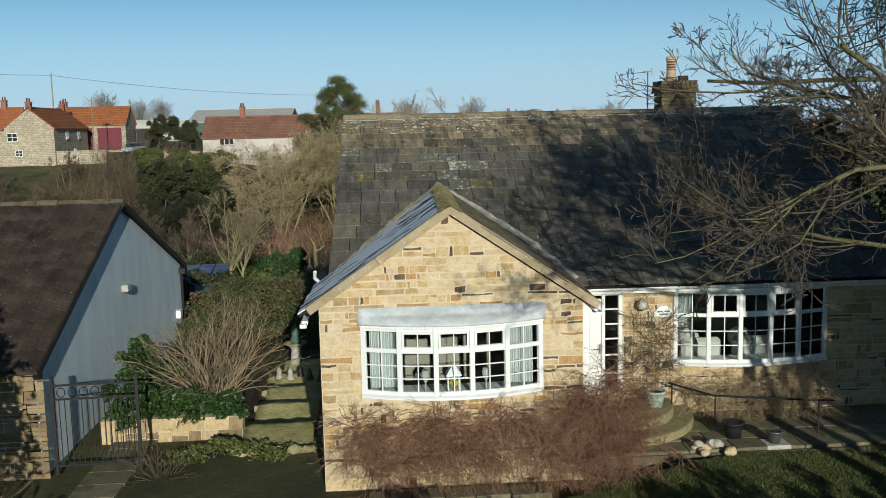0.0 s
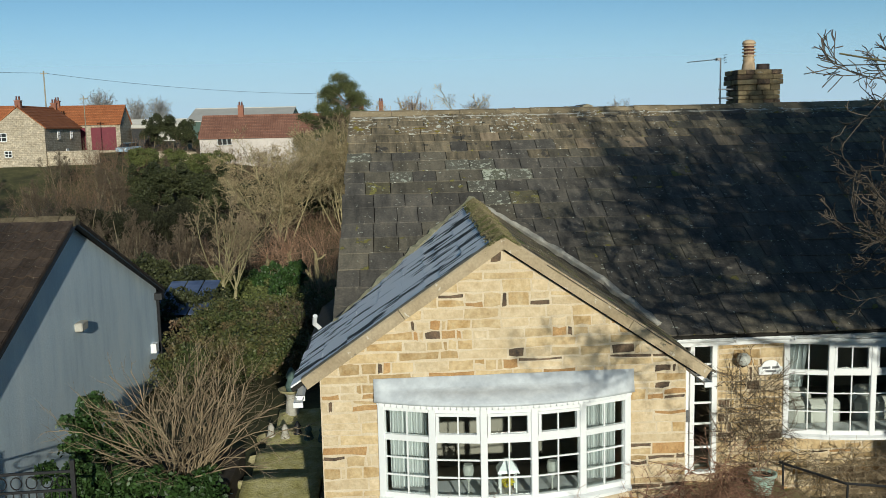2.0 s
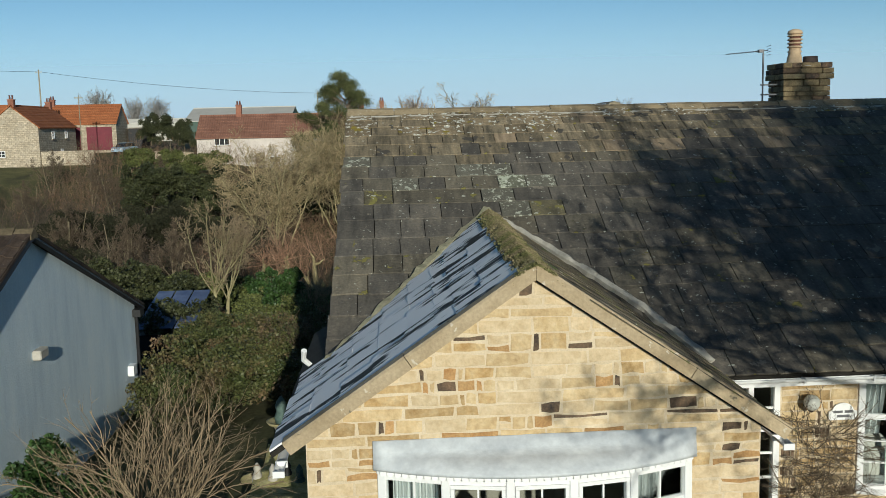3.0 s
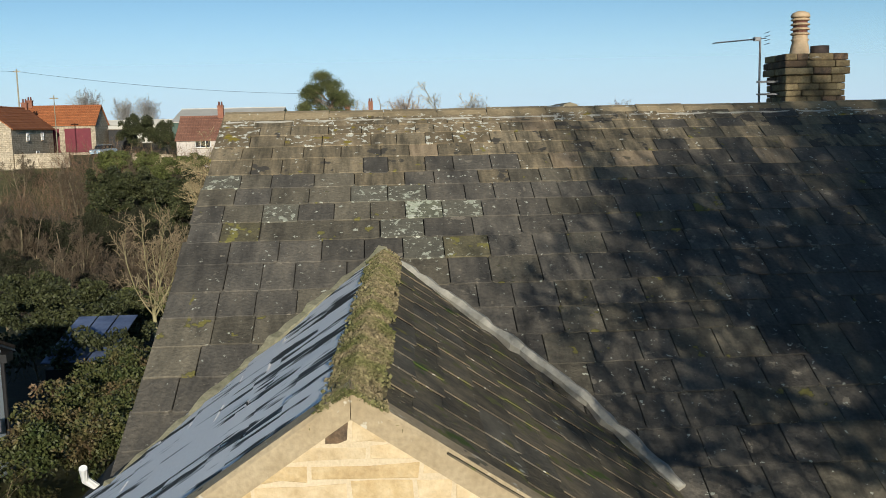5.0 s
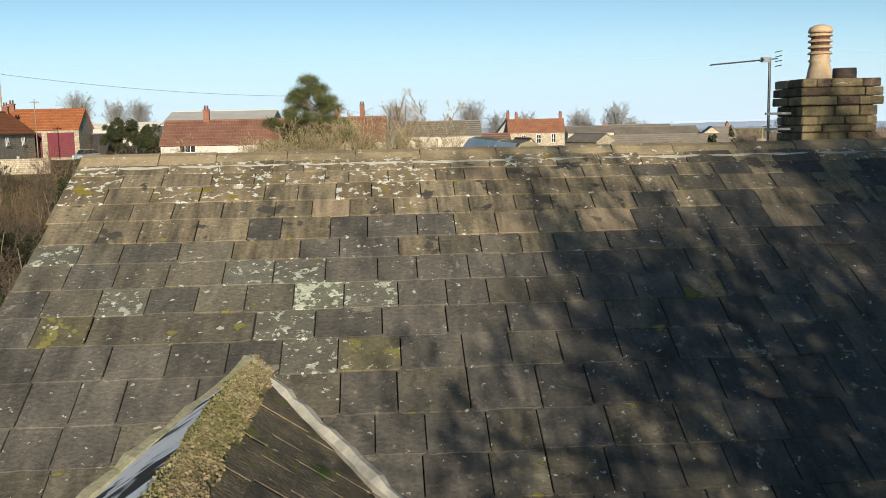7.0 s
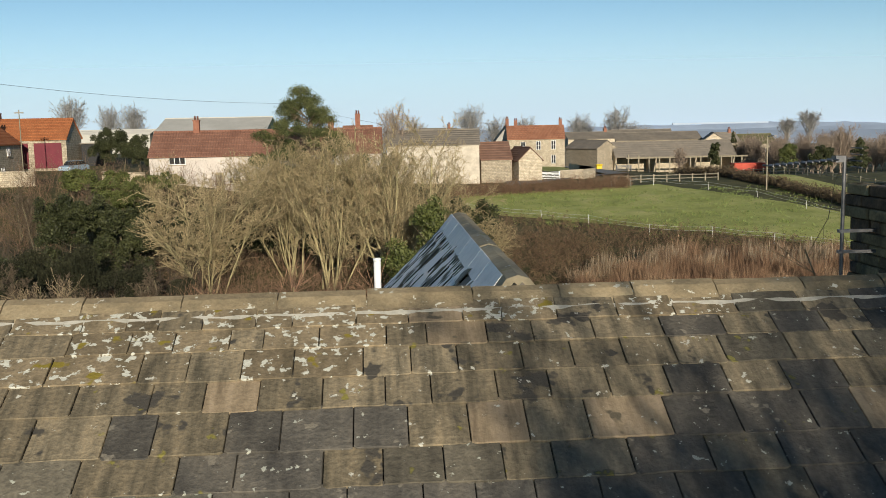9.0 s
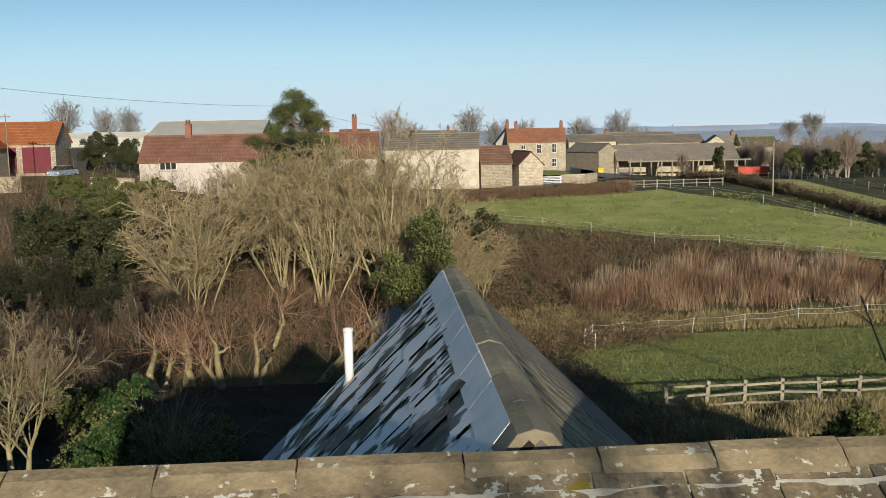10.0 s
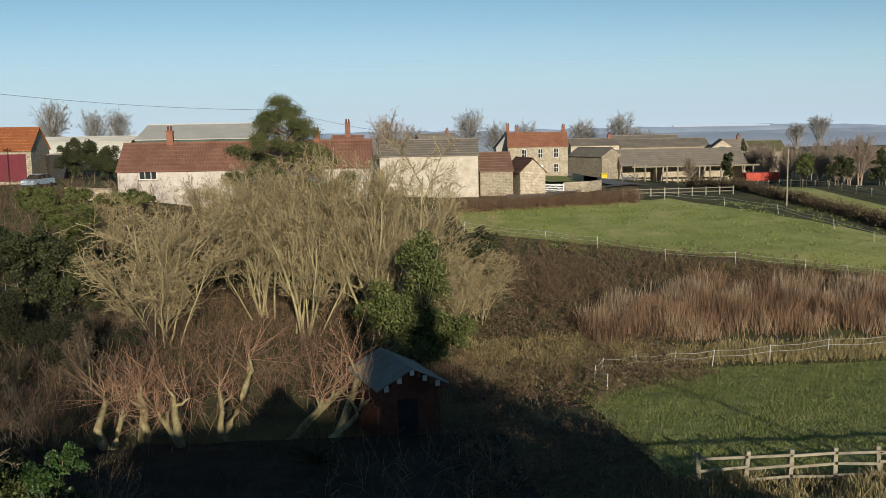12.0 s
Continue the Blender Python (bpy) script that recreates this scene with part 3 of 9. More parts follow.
def wall_with_hole(x0, x1, y0, y1, z0, z1, hx0, hx1, hz0, hz1):
    bm = bmesh.new()
    box(bm, x0, hx0, y0, y1, z0, z1)
    box(bm, hx1, x1, y0, y1, z0, z1)
    box(bm, hx0, hx1, y0, y1, z0, hz0)
    box(bm, hx0, hx1, y0, y1, hz1, z1)
    return bm


bm = wall_with_hole(GX0, GX1, GY, GY + 0.32, -0.9, 2.52, -0.36, 2.8, 1.16, 2.46)
extrude_poly(bm, [(GX0, GY, 2.52), (GX1, GY, 2.52), (GX1, GY, 2.74), (GA, GY, 4.34), (GX0, GY, 2.74)], (0, 0.32, 0))
bmesh.ops.remove_doubles(bm, verts=bm.verts[:], dist=0.001)
gable_wall = part("front_gable_wall", bm, M["mortar"], house, "pale coursed sandstone rubble with scattered dark and orange stones")
bm = bbox(3.59, 11.2, 19.32, 19.64, -0.9, 0.12)
box(bm, 3.59, 4.22, 19.32, 19.64, 0.12, 2.36)
box(bm, 5.06, 6.2, 19.32, 19.64, 0.12, 2.36)
box(bm, 6.2, 9.5, 19.32, 19.64, 0.12, 0.72)
box(bm, 9.5, 11.2, 19.32, 19.64, 0.12, 2.36)
box(bm, 3.59, 11.2, 19.32, 19.64, 2.36, 2.55)
main_wall = part("front_wall", bm, M["mortar"], house)
bm = bmesh.new()
box(bm, GX0, GX0 + 0.3, GY + 0.32, 19.9, -0.9, 2.7)
box(bm, 3.29, GX1, GY + 0.32, 19.32, -0.9, 2.55)
extrude_poly(bm, [(-0.85, 19.4, -1.2), (-0.85, 32.3, -2.2), (-0.85, 32.3, 2.5), (-0.85, 25.8, 6.0), (-0.85, 19.4, 2.6)], (0.3, 0, 0))
extrude_poly(bm, [(11.2, 19.32, -1.2), (11.2, 32.3, -2.2), (11.2, 32.3, 2.5), (11.2, 25.8, 6.0), (11.2, 19.32, 2.55)], (-0.3, 0, 0))
box(bm, -0.85, 11.2, 32.0, 32.3, -2.2, 2.5)
extrude_poly(bm, [(1.5, 32.3, -2.2), (7.3, 32.3, -2.2), (7.3, 32.3, 3.2), (4.42, 32.3, 6.05), (1.5, 32.3, 3.2)], (0, -0.3, 0))
part("outer_wall", bm, M["stone"], house)
# rooms behind the windows
bm = bmesh.new()
box(bm, GX0 + 0.3, 3.29, 16.75, 19.9, 0.18, 0.22)
box(bm, GX0 + 0.3, 3.29, 16.75, 19.9, 2.5, 2.53)
box(bm, GX0 + 0.3, 3.29, 19.9, 19.98, 0.2, 2.5)
box(bm, 3.65, 11.0, 19.7, 23.9, 0.1, 0.14)
box(bm, 3.65, 11.0, 19.7, 23.9, 2.5, 2.53)
box(bm, 3.65, 11.0, 23.9, 23.98, 0.1, 2.5)
box(bm, 5.5, 5.56, 19.7, 23.9, 0.1, 2.5)
part("inner_lining", bm, M["room"], house)


# ---- roofs ----
def slate_meshes(thick, seed, uneven=1.0, sides=True, count=6):
    """Unit slabs, one wide and one long, with ragged lower edges; thickness in metres."""
    r = random.Random(seed)
    out = []
    for _ in range(count):
        chip = [r.uniform(0, 0.05) for _ in range(4)]
        g = 0.001 + 0.008 * uneven
        ring = [(g, 0.02 + chip[0]), (0.07, chip[1] * 0.6), (0.5, chip[2]), (0.93, chip[3] * 0.6), (1 - g, 0.02 + chip[1]), (1 - g, 1), (g, 1)]
        lift = [r.uniform(0, 0.006) * uneven for _ in ring]
        bm = bmesh.new()
        low = [bm.verts.new((x, s, 0)) for x, s in ring]
        mid = [bm.verts.new((x, s, thick * 0.7 + k)) for (x, s), k in zip(ring, lift)]
        top = [bm.verts.new((0.5 + (x - 0.5) * (1 - 0.015 * uneven), s + (0.014 if s < 0.3 else 0), thick + k)) for (x, s), k in zip(ring, lift)]
        n = len(ring)
        for a, b in ((low, mid), (mid, top)):
            for i in range(n):
                if sides or i not in (4, 6):
                    bm.faces.new((a[i], a[(i + 1) % n], b[(i + 1) % n], b[i]))
        bm.faces.new(top)
        out.append(bm)
    return out


def slated(parent, o, u, s, edges, span, pick, thick=0.028, width=(0.38, 0.62), seed=3, skip=None, limit=300, near=None, joints=None, uneven=1.0, sides=True):
    """Courses of slates on a slope: o is a point of the eave, u runs along it and s up the slope; span(v) gives the ends of a course at height v up the slope; joints: the known joints of a course, by its lower edge; sides: whether the joints stand open."""
    r = random.Random(seed)
    o, u, s = Vector(o), Vector(u).normalized(), Vector(s).normalized()
    n = u.cross(s).normalized()
    cache, rest, made = {}, {}, 0
    bms = slate_meshes(thick, seed, uneven, sides)
    rows = []
    for a, b in zip(edges, edges[1:]):
        x, x1 = span(a)
        x -= r.uniform(0, 0.05)
        known = (joints or {}).get(a, [])
        runs = [(x, known[0])] + list(zip(known, known[1:])) + [(known[-1], x1)] if known else [(x, x1)]
        for p, q in runs:
            fixed = p in known and q in known
            while p < q - 0.02:
                w = q - p if fixed else r.uniform(*width)
                if q - p - w < width[0] * 0.6:
                    w = q - p
                rows.append((p, a, w, b - a))
                p += w
    if near:
        rows.sort(key=near)
    for x, a, w, g in rows:
        centre = o + u * (x + w / 2) + s * (a + g / 2)
        if skip and skip(centre):
            continue
        k, m = r.randrange(len(bms)), pick(r, x + w / 2, a)
        tilt = s * (g * 1.12) - n * (thick * 1.05)
        jit = r.uniform(-0.006, 0.006)
        mw = Matrix(((u.x * w, tilt.x, n.x, 0), (u.y * w, tilt.y, n.y, 0), (u.z * w, tilt.z, n.z, 0), (0, 0, 0, 1)))
        at = o + u * x + s * (a + jit - r.uniform(0, 0.012)) + n * (thick * 1.1 + r.uniform(0, 0.008) * uneven)
        mw.translation = at
        if made < limit:
            if (k, m.name) not in cache:
                me = bpy.data.meshes.new("slate")
                bms[k].to_mesh(me)
                me.materials.append(m)
                cache[k, m.name] = me
            ob = new("slate", cache[k, m.name])
            ob.parent = parent
            ob.matrix_basis = mw
            made += 1
        else:
            rest.setdefault(m.name, (m, []))[1].append((k, mw))
    for m, items in rest.values():
        vs, fs = [], []
        for k, mw in items:
            base = len(vs)
            bms[k].verts.index_update()
            vs += [tuple(mw @ v.co) for v in bms[k].verts]
            fs += [[base + v.index for v in f.verts] for f in bms[k].faces]
        me = bpy.data.meshes.new("slate_field")
        me.from_pydata(vs, [], fs)
        me.materials.append(m)
        ob = new("slate_field", me)
        ob.parent = parent
        ob["kind"] = "stuff"
    for b in bms:
        b.free()


def ridge_run(parent, a, b, half, drop, length, mat, seed=1, lift=0.05, name="ridge_stone"):
    """Angular ridge stones end to end from a to b."""
    r = random.Random(seed)
    a, b = Vector(a), Vector(b)
    d = (b - a).normalized()
    side = d.cross(Vector((0, 0, 1))).normalized()
    z = Vector((0, 0, 1))
    total, x = (b - a).length, 0.0
    while x < total - 0.05:
        w = min(length * r.uniform(0.8, 1.15), total - x)
        if total - x - w < 0.3:
            w = total - x
        jz = r.uniform(-0.008, 0.008)
        prof = [(-half, -drop - 0.05), (-half, -drop + 0.03), (-half * 0.35, lift - 0.02), (0, lift + 0.012), (half * 0.35, lift - 0.02), (half, -drop + 0.03), (half, -drop - 0.05)]
        rings = []
        for k, e in ((0.006, 0.97), (0.02, 1.0), (w * 0.5, 1.0 + r.uniform(-0.03, 0.03)), (w - 0.02, 1.0), (w - 0.006, 0.97)):
            c = a + d * (x + k)
            rings.append([c + side * (p * e) + z * (q * e + jz) for p, q in prof])
        bm = bmesh.new()
        loft(bm, rings)
        part(name, bm, mat, parent)
        x += w


RY, RZ, EY, EZ = 25.78, 6.17, 18.95, 2.5
SLOPE = Vector((0, RY - EY, RZ - EZ))
SLEN = SLOPE.length


def front_roof_z(x):
    """Height of the front gable's roof over x."""
    return 4.42 - 0.68 * abs(x - 1.36)


bm = bmesh.new()
plate(bm, [(-1.02, EY + 0.05, EZ), (11.45, EY + 0.05, EZ), (11.45, RY, RZ), (-0.82, RY, RZ)], -0.1)
main_roof = part("main_roof", bm, M["underlay"], house, "dark weathered stone slates with lichen")
edges = [0, 0.5, 1.0, 1.5, 1.98, 2.46, 2.93, 3.38, 3.91, 4.36, 4.78, 5.19, 5.6, 5.94, 6.36, 6.7, 7.04, 7.31, 7.66]
JOINTS = {
    7.31: [1.09, 1.35, 1.71, 2.15, 2.45, 2.98, 3.42, 3.88, 4.21, 4.68, 5.2],
    7.04: [1.16, 1.51, 1.96, 2.23, 2.68, 3.23, 3.56, 4.06, 4.44, 4.95],
    6.7: [1.3, 1.67, 2.09, 2.49, 3.04, 3.42, 3.79, 4.31, 4.72, 5.14],
    6.36: [1.44, 1.84, 2.25, 2.73, 3.21, 3.56, 4.07, 4.48, 4.94],
    5.94: [1.53, 2.05, 2.44, 2.97, 3.37, 3.82, 4.25, 4.71],
    5.6: [1.75, 2.15, 2.76, 3.18, 3.61, 4.03, 4.39, 4.95],
    5.19: [1.51, 2.02, 2.54, 2.93, 3.45, 3.81, 4.22, 4.67],
    4.78: [1.73, 2.21, 2.73, 3.2, 3.6, 3.99, 4.51],
    4.36: [-0.58, -0.1, 1.4, 1.95, 2.57],
    3.91: [1.2, 1.67, 2.17, 2.73],
}


def pick_main(r, x, v):
    if v == 4.78 and 1.73 < x < 2.21:
        return M["slate_crust"]
    if (v == 4.78 and 2.2 < x < 2.74) or (v == 3.91 and 1.66 < x < 2.18) or (v == 5.19 and 0.9 < x < 2.0):
        return M["slate_lichen"]
    if (v == 4.36 and -0.6 < x < -0.08) or (v == 3.91 and 2.17 < x < 2.74):
        return M["slate_yellow"]
    if v == 5.94 and 3.8 < x < 4.26:
        return M["slate_tan"]
    if v > 7.2 and r.random() < (0.9 if x < 3 else 0.5):
        return M["slate_top"]
    if v > 6.6 and x < 3.2 and r.random() < 0.55:
        return M["slate_top"]
    if x < 2.2 and 3.3 < v < 6 and r.random() < 0.1:
        return M["slate_lichen"]
    warm = smooth01(5.0, 6.6, v) * (1.0 if x < 5.2 else 0.5)
    k = r.random()
    return M["slate_tan"] if k < 0.05 * warm else M["slate_brown"] if k < warm else M["slate_warm"] if r.random() < 0.28 else M["slate"]


slated(main_roof, (0, EY, EZ), (1, 0, 0), SLOPE, edges, lambda v: (-1.08 + 0.2 * v / SLEN, 11.5), pick_main, thick=0.022, skip=lambda p: p.z < front_roof_z(p.x) - 0.22, joints=JOINTS,
       limit=300, near=lambda q: abs(q[0] - 3.2) - q[1] * 0.6)
ridge_run(main_roof, (-0.9, RY, RZ), (11.5, RY, RZ), 0.25, 0.13, 0.8, M["ridge"], 2)
# white lichen crusts below the ridge are part of the slates' surface; mortar bead under the ridge stones
bm = bmesh.new()
tube(bm, [(x, RY - 0.26 + 0.012 * math.sin(x * 9), RZ - 0.115 + 0.006 * math.sin(x * 23)) for x in np.arange(-0.85, 11.5, 0.15)], 0.035, 5)
part("ridge_mortar", bm, M["cement"], main_roof)
# back slope
bm = bmesh.new()
plate(bm, [(-0.82, RY, RZ), (11.45, RY, RZ), (11.45, 32.6, 2.5), (-1.02, 32.6, 2.5)], -0.1)
part("back_roof", bm, M["moss_slate"], house)
# verge and eave trim
bm = bmesh.new()
tube(bm, [(-1.03, EY + 0.02, EZ - 0.06), (-0.85, RY, RZ - 0.06)], 0.035, 4)
part("verge_mortar", bm, M["cement"], house)
part("fascia", bbox(3.6, 11.45, 19.06, 19.1, 2.33, 2.5), M["white"], house, "white fascia board")
part("soffit", bbox(3.6, 11.45, 19.1, 19.32, 2.36, 2.38), M["white"], house)


def gutter(parent, a, b, r=0.055):
    a, b = Vector(a), Vector(b)
    d = (b - a).normalized()
    side = d.cross(Vector((0, 0, 1)))
    prof = [(math.cos(t) * r, math.sin(t) * r) for t in np.linspace(math.pi, 2 * math.pi, 8)] + [(math.cos(t) * (r - 0.008), math.sin(t) * (r - 0.008)) for t in np.linspace(2 * math.pi, math.pi, 8)]
    bm = bmesh.new()
    loft(bm, [[p + side * q + Vector((0, 0, w)) for q, w in prof] for p in (a, b)])
    g = part("gutter", bm, M["white"], parent, "white plastic half-round gutter")
    k = 0.3
    while k < (b - a).length:
        c = a + d * k
        m = Matrix.Translation(c)
        bm = bmesh.new()
        box(bm, -0.014, 0.014, -0.062, 0.062, -0.064, 0.004, m if abs(d.x) > 0.5 else m @ pose(0, 0, 0, 0, 0, 90))
        part("bracket", bm, M["white"], g)
        k += 0.95
    for c in (a, b):
        bm = bmesh.new()
        box(bm, -0.012, 0.012, -0.06, 0.06, -0.062, 0.004, Matrix.Translation(c) if abs(d.x) > 0.5 else Matrix.Translation(c) @ pose(0, 0, 0, 0, 0, 90))
        part("stop_end", bm, M["white"], g)


gutter(house, (3.98, 18.98, 2.46), (11.45, 18.98, 2.46))
bm = bmesh.new()
tube(bm, [(10.95, 19.0, 2.4), (10.95, 19.05, 2.25), (10.95, 19.24, 2.05), (10.95, 19.24, -0.4)], 0.035, 10)
part("downpipe", bm, M["white"], house, "white plastic downpipe", True)

# front gable roof: a frosted slope to the west, a mossy one to the east
F0, F1 = Vector((1.22, 16.3, 4.42)), Vector((1.45, 22.6, 4.42))
west_dir, east_dir = Vector((-0.827, 0, -0.562)), Vector((0.827, 0, -0.562))
bm = bmesh.new()
FA = F0 + Vector((0, 0.12, 0))
plate(bm, [FA + west_dir * 3.25, FA, F1, F1 + west_dir * 3.5], 0.05)
west_slope = part("gable_roof_west", bm, M["underlay"], house, "stone slates white with frost")
bm = bmesh.new()
plate(bm, [FA, FA + east_dir * 3.2, F1 + east_dir * 3.3, F1], 0.05)
east_slope = part("gable_roof_east", bm, M["underlay"], house, "dark stone slates green with moss")
along = (F1 - F0).normalized()


def main_z(y):
    return EZ + (y - EY) * (RZ - EZ) / (RY - EY)


west_o = F0 + west_dir * 3.28 + Vector((-0.03, 0, 0.045))
slated(west_slope, west_o, -along, -west_dir, [0, 0.42, 0.86, 1.3, 1.72, 2.12, 2.36, 2.72, 3.12], lambda v: (-6.6, -0.17), lambda r, x, v: M["frost"], thick=0.018, uneven=0.3, width=(0.8, 1.35), seed=11,
       skip=lambda p: p.z < main_z(p.y) - 0.05 or p.x < -1.6)
east_o = F0 + east_dir * 3.24 + Vector((0.03, 0, 0.045))
slated(east_slope, east_o, along, -east_dir, [0, 0.36, 0.7, 1.05, 1.38, 1.7, 2.0, 2.3, 2.6, 2.85, 3.1], lambda v: (0.02, 6.6),
       lambda r, x, v: M["moss_slate"] if r.random() < 0.85 else M["slate_warm"], thick=0.009, width=(0.35, 0.7), seed=12, uneven=0.4, skip=lambda p: p.z < main_z(p.y) - 0.05)
ridge_run(west_slope, F0 + Vector((0.005, 0.14, 0.03)), F1 + Vector((0, 0, 0.03)), 0.19, 0.115, 0.9, M["ridge_moss"], 5, lift=0.04)


def fillet(parent, pts, r, mat, seed=1):
    """A hand-laid mortar bead of uneven width."""
    q = random.Random(seed)
    bm = bmesh.new()
    fine = []
    for a, b in zip(pts, pts[1:]):
        a, b = Vector(a), Vector(b)
        k = max(2, int((b - a).length / 0.12))
        fine += [a.lerp(b, i / k) + Vector((q.uniform(-0.012, 0.012), q.uniform(-0.012, 0.012), q.uniform(-0.006, 0.006))) for i in range(k)]
    fine.append(Vector(pts[-1]))
    tube(bm, fine, [r * q.uniform(0.75, 1.25) for _ in fine], 6)
    return part("mortar_fillet", bm, mat, parent)


vt = Vector((1.44, 22.45, 4.46))
fillet(house, [vt, (2.35, 21.4, 3.92), (3.3, 20.3, 3.32), (4.05, 19.15, 2.68)], 0.07, M["cement"], 3)
fillet(house, [vt, (0.63, 21.45, 3.97), (-0.1, 20.5, 3.47), (-1.02, 19.3, 2.84)], 0.095, M["cement_moss"], 4)
# coping along the front verges
for sx, slope_dir, end in ((-1, west_dir, 3.07), (1, east_dir, 3.18)):
    top = Vector((1.22, 16.3, 4.44))
    n = Vector((sx * 0.562, 0, 0.827))
    r = random.Random(5 + sx)
    x = 0.0
    while x < end - 0.02:
        w = min(r.uniform(1.4, 2.1), end - x)
        if end - x - w < 0.3:
            w = end - x
        a, b = top + slope_dir * (x + 0.004), top + slope_dir * (x + w - 0.004)
        bm = bmesh.new()
        rings = [[p - n * 0.075, p - n * 0.075 + Vector((0, 0.16, 0)), p + n * 0.075 + Vector((0, 0.19, 0)), p + n * 0.075 + Vector((0, 0.02, 0)), p + n * 0.05] for p in (a, b)]
        if x == 0:
            rings[0] = [q + slope_dir * ((1.22 + sx * 0.002 - q.x) / slope_dir.x) for q in rings[0]]
        loft(bm, rings)
        part("coping_stone", bm, M["coping"], house, "buff stone verge coping" if x == 0 else "")
        x += w
    if sx > 0:
        # a black strip drawn in for the dark gap below the east coping
        bm = bmesh.new()
        tube(bm, [top - n * 0.085 + slope_dir * 0.08 + Vector((0, 0.1, 0)), top - n * 0.085 + slope_dir * (end - 0.1) + Vector((0, 0.1, 0))], 0.012, 4)
        part("verge_strip", bm, M["black"], house)
gutter(house, (-1.4, 16.3, 2.49), (-1.4, 19.8, 2.49))
gutter(house, (3.87, 16.36, 2.52), (3.87, 19.0, 2.52))
bm = bmesh.new()
tube(bm, [(-1.4, 19.75, 2.9), (-1.42, 19.85, 2.75), (-1.2, 20.0, 2.5), (-1.0, 20.0, -1)], 0.04, 8)
part("downpipe", bm, M["white"], house)

# rear wing: steep frosted slopes behind the ridge
W0, W1 = Vector((4.43, 25.95, 6.19)), Vector((4.45, 32.5, 6.19))
ww, we = Vector((-0.707, 0, -0.707)), Vector((0.707, 0, -0.707))
bm = bmesh.new()
plate(bm, [W0 + ww * 4.4, W0, W1, W1 + ww * 4.4], 0.05)
wing_west = part("wing_roof_west", bm, M["underlay"], house, "rear wing slates streaked with frost")
bm = bmesh.new()
plate(bm, [W0, W0 + we * 4.4, W1 + we * 4.4, W1], 0.05)
wing_east = part("wing_roof_east", bm, M["roofdark"], house, "lichened stone slates of the rear wing")
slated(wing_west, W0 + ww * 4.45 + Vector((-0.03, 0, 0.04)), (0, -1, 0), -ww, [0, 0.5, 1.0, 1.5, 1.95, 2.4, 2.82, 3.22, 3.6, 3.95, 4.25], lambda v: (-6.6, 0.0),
       lambda r, x, v: M["frost_shaded"] if v < 1.2 else M["frost_thin"], thick=0.017, width=(0.5, 0.95), seed=21, uneven=0.03, limit=130, sides=False)
slated(wing_east, W0 + we * 4.45 + Vector((0.03, 0, 0.04)), (0, 1, 0), -we, [0, 0.4, 0.8, 1.2, 1.55, 1.9, 2.22, 2.52, 2.8, 3.08, 3.34, 3.6, 3.84, 4.06, 4.26], lambda v: (0.0, 6.6),
       lambda r, x, v: M["frost"] if v < 0.9 else M["wing_slate"], thick=0.006, width=(0.3, 0.6), seed=22, uneven=0.05, limit=200, sides=False)
ridge_run(wing_west, W0 + Vector((0, 0, 0.04)), W1 + Vector((0, 0.04, 0.04)), 0.3, 0.26, 1.2, M["wing_ridge"], 6, lift=0.045)
bm = bmesh.new()
loft(bm, [[Vector((3.13 + 0.055 * math.cos(a), 31.9 + 0.055 * math.sin(a), z)) for a in np.linspace(0, 6.2832, 14)[:-1]] for z in (4.85, 5.64)])
x = 26.2
while x < 32.3:
    w = rng.uniform(0.8, 1.3)
    fb = bmesh.new()
    lo, hi = Vector((4.435 - 0.29, 0, 6.23 - 0.195)), Vector((4.435 - 0.112, 0, 6.23 + 0.03))
    loft(fb, [[Vector((p.x - 0.004, y, p.z - 0.003)) for p in (lo, hi)] + [Vector((p.x + 0.03, y, p.z - 0.02)) for p in (hi, lo)] for y in (x + 0.012, min(x + w, 32.5) - 0.012)])
    part("frost_patch", fb, M["frost_white"], wing_west)
    x += w
lathe_in = lathe([(0.062, 5.62), (0.062, 5.66), (0.046, 5.66), (0.046, 5.5)], (3.13, 31.9, 0), 14)
flue = thing("flue_pipe", "white plastic boiler flue standing on the frosted roof", "flue", at=(3.13, 31.9, 4.9))
part("pipe", bm, M["white"], flue, "", True)
part("rim", lathe_in, M["white"], flue, "", True)
part("lead_collar", lathe([(0.12, 4.82), (0.075, 4.98), (0.06, 5.02)], (3.13, 31.9, 0), 12), M["lead"], flue)


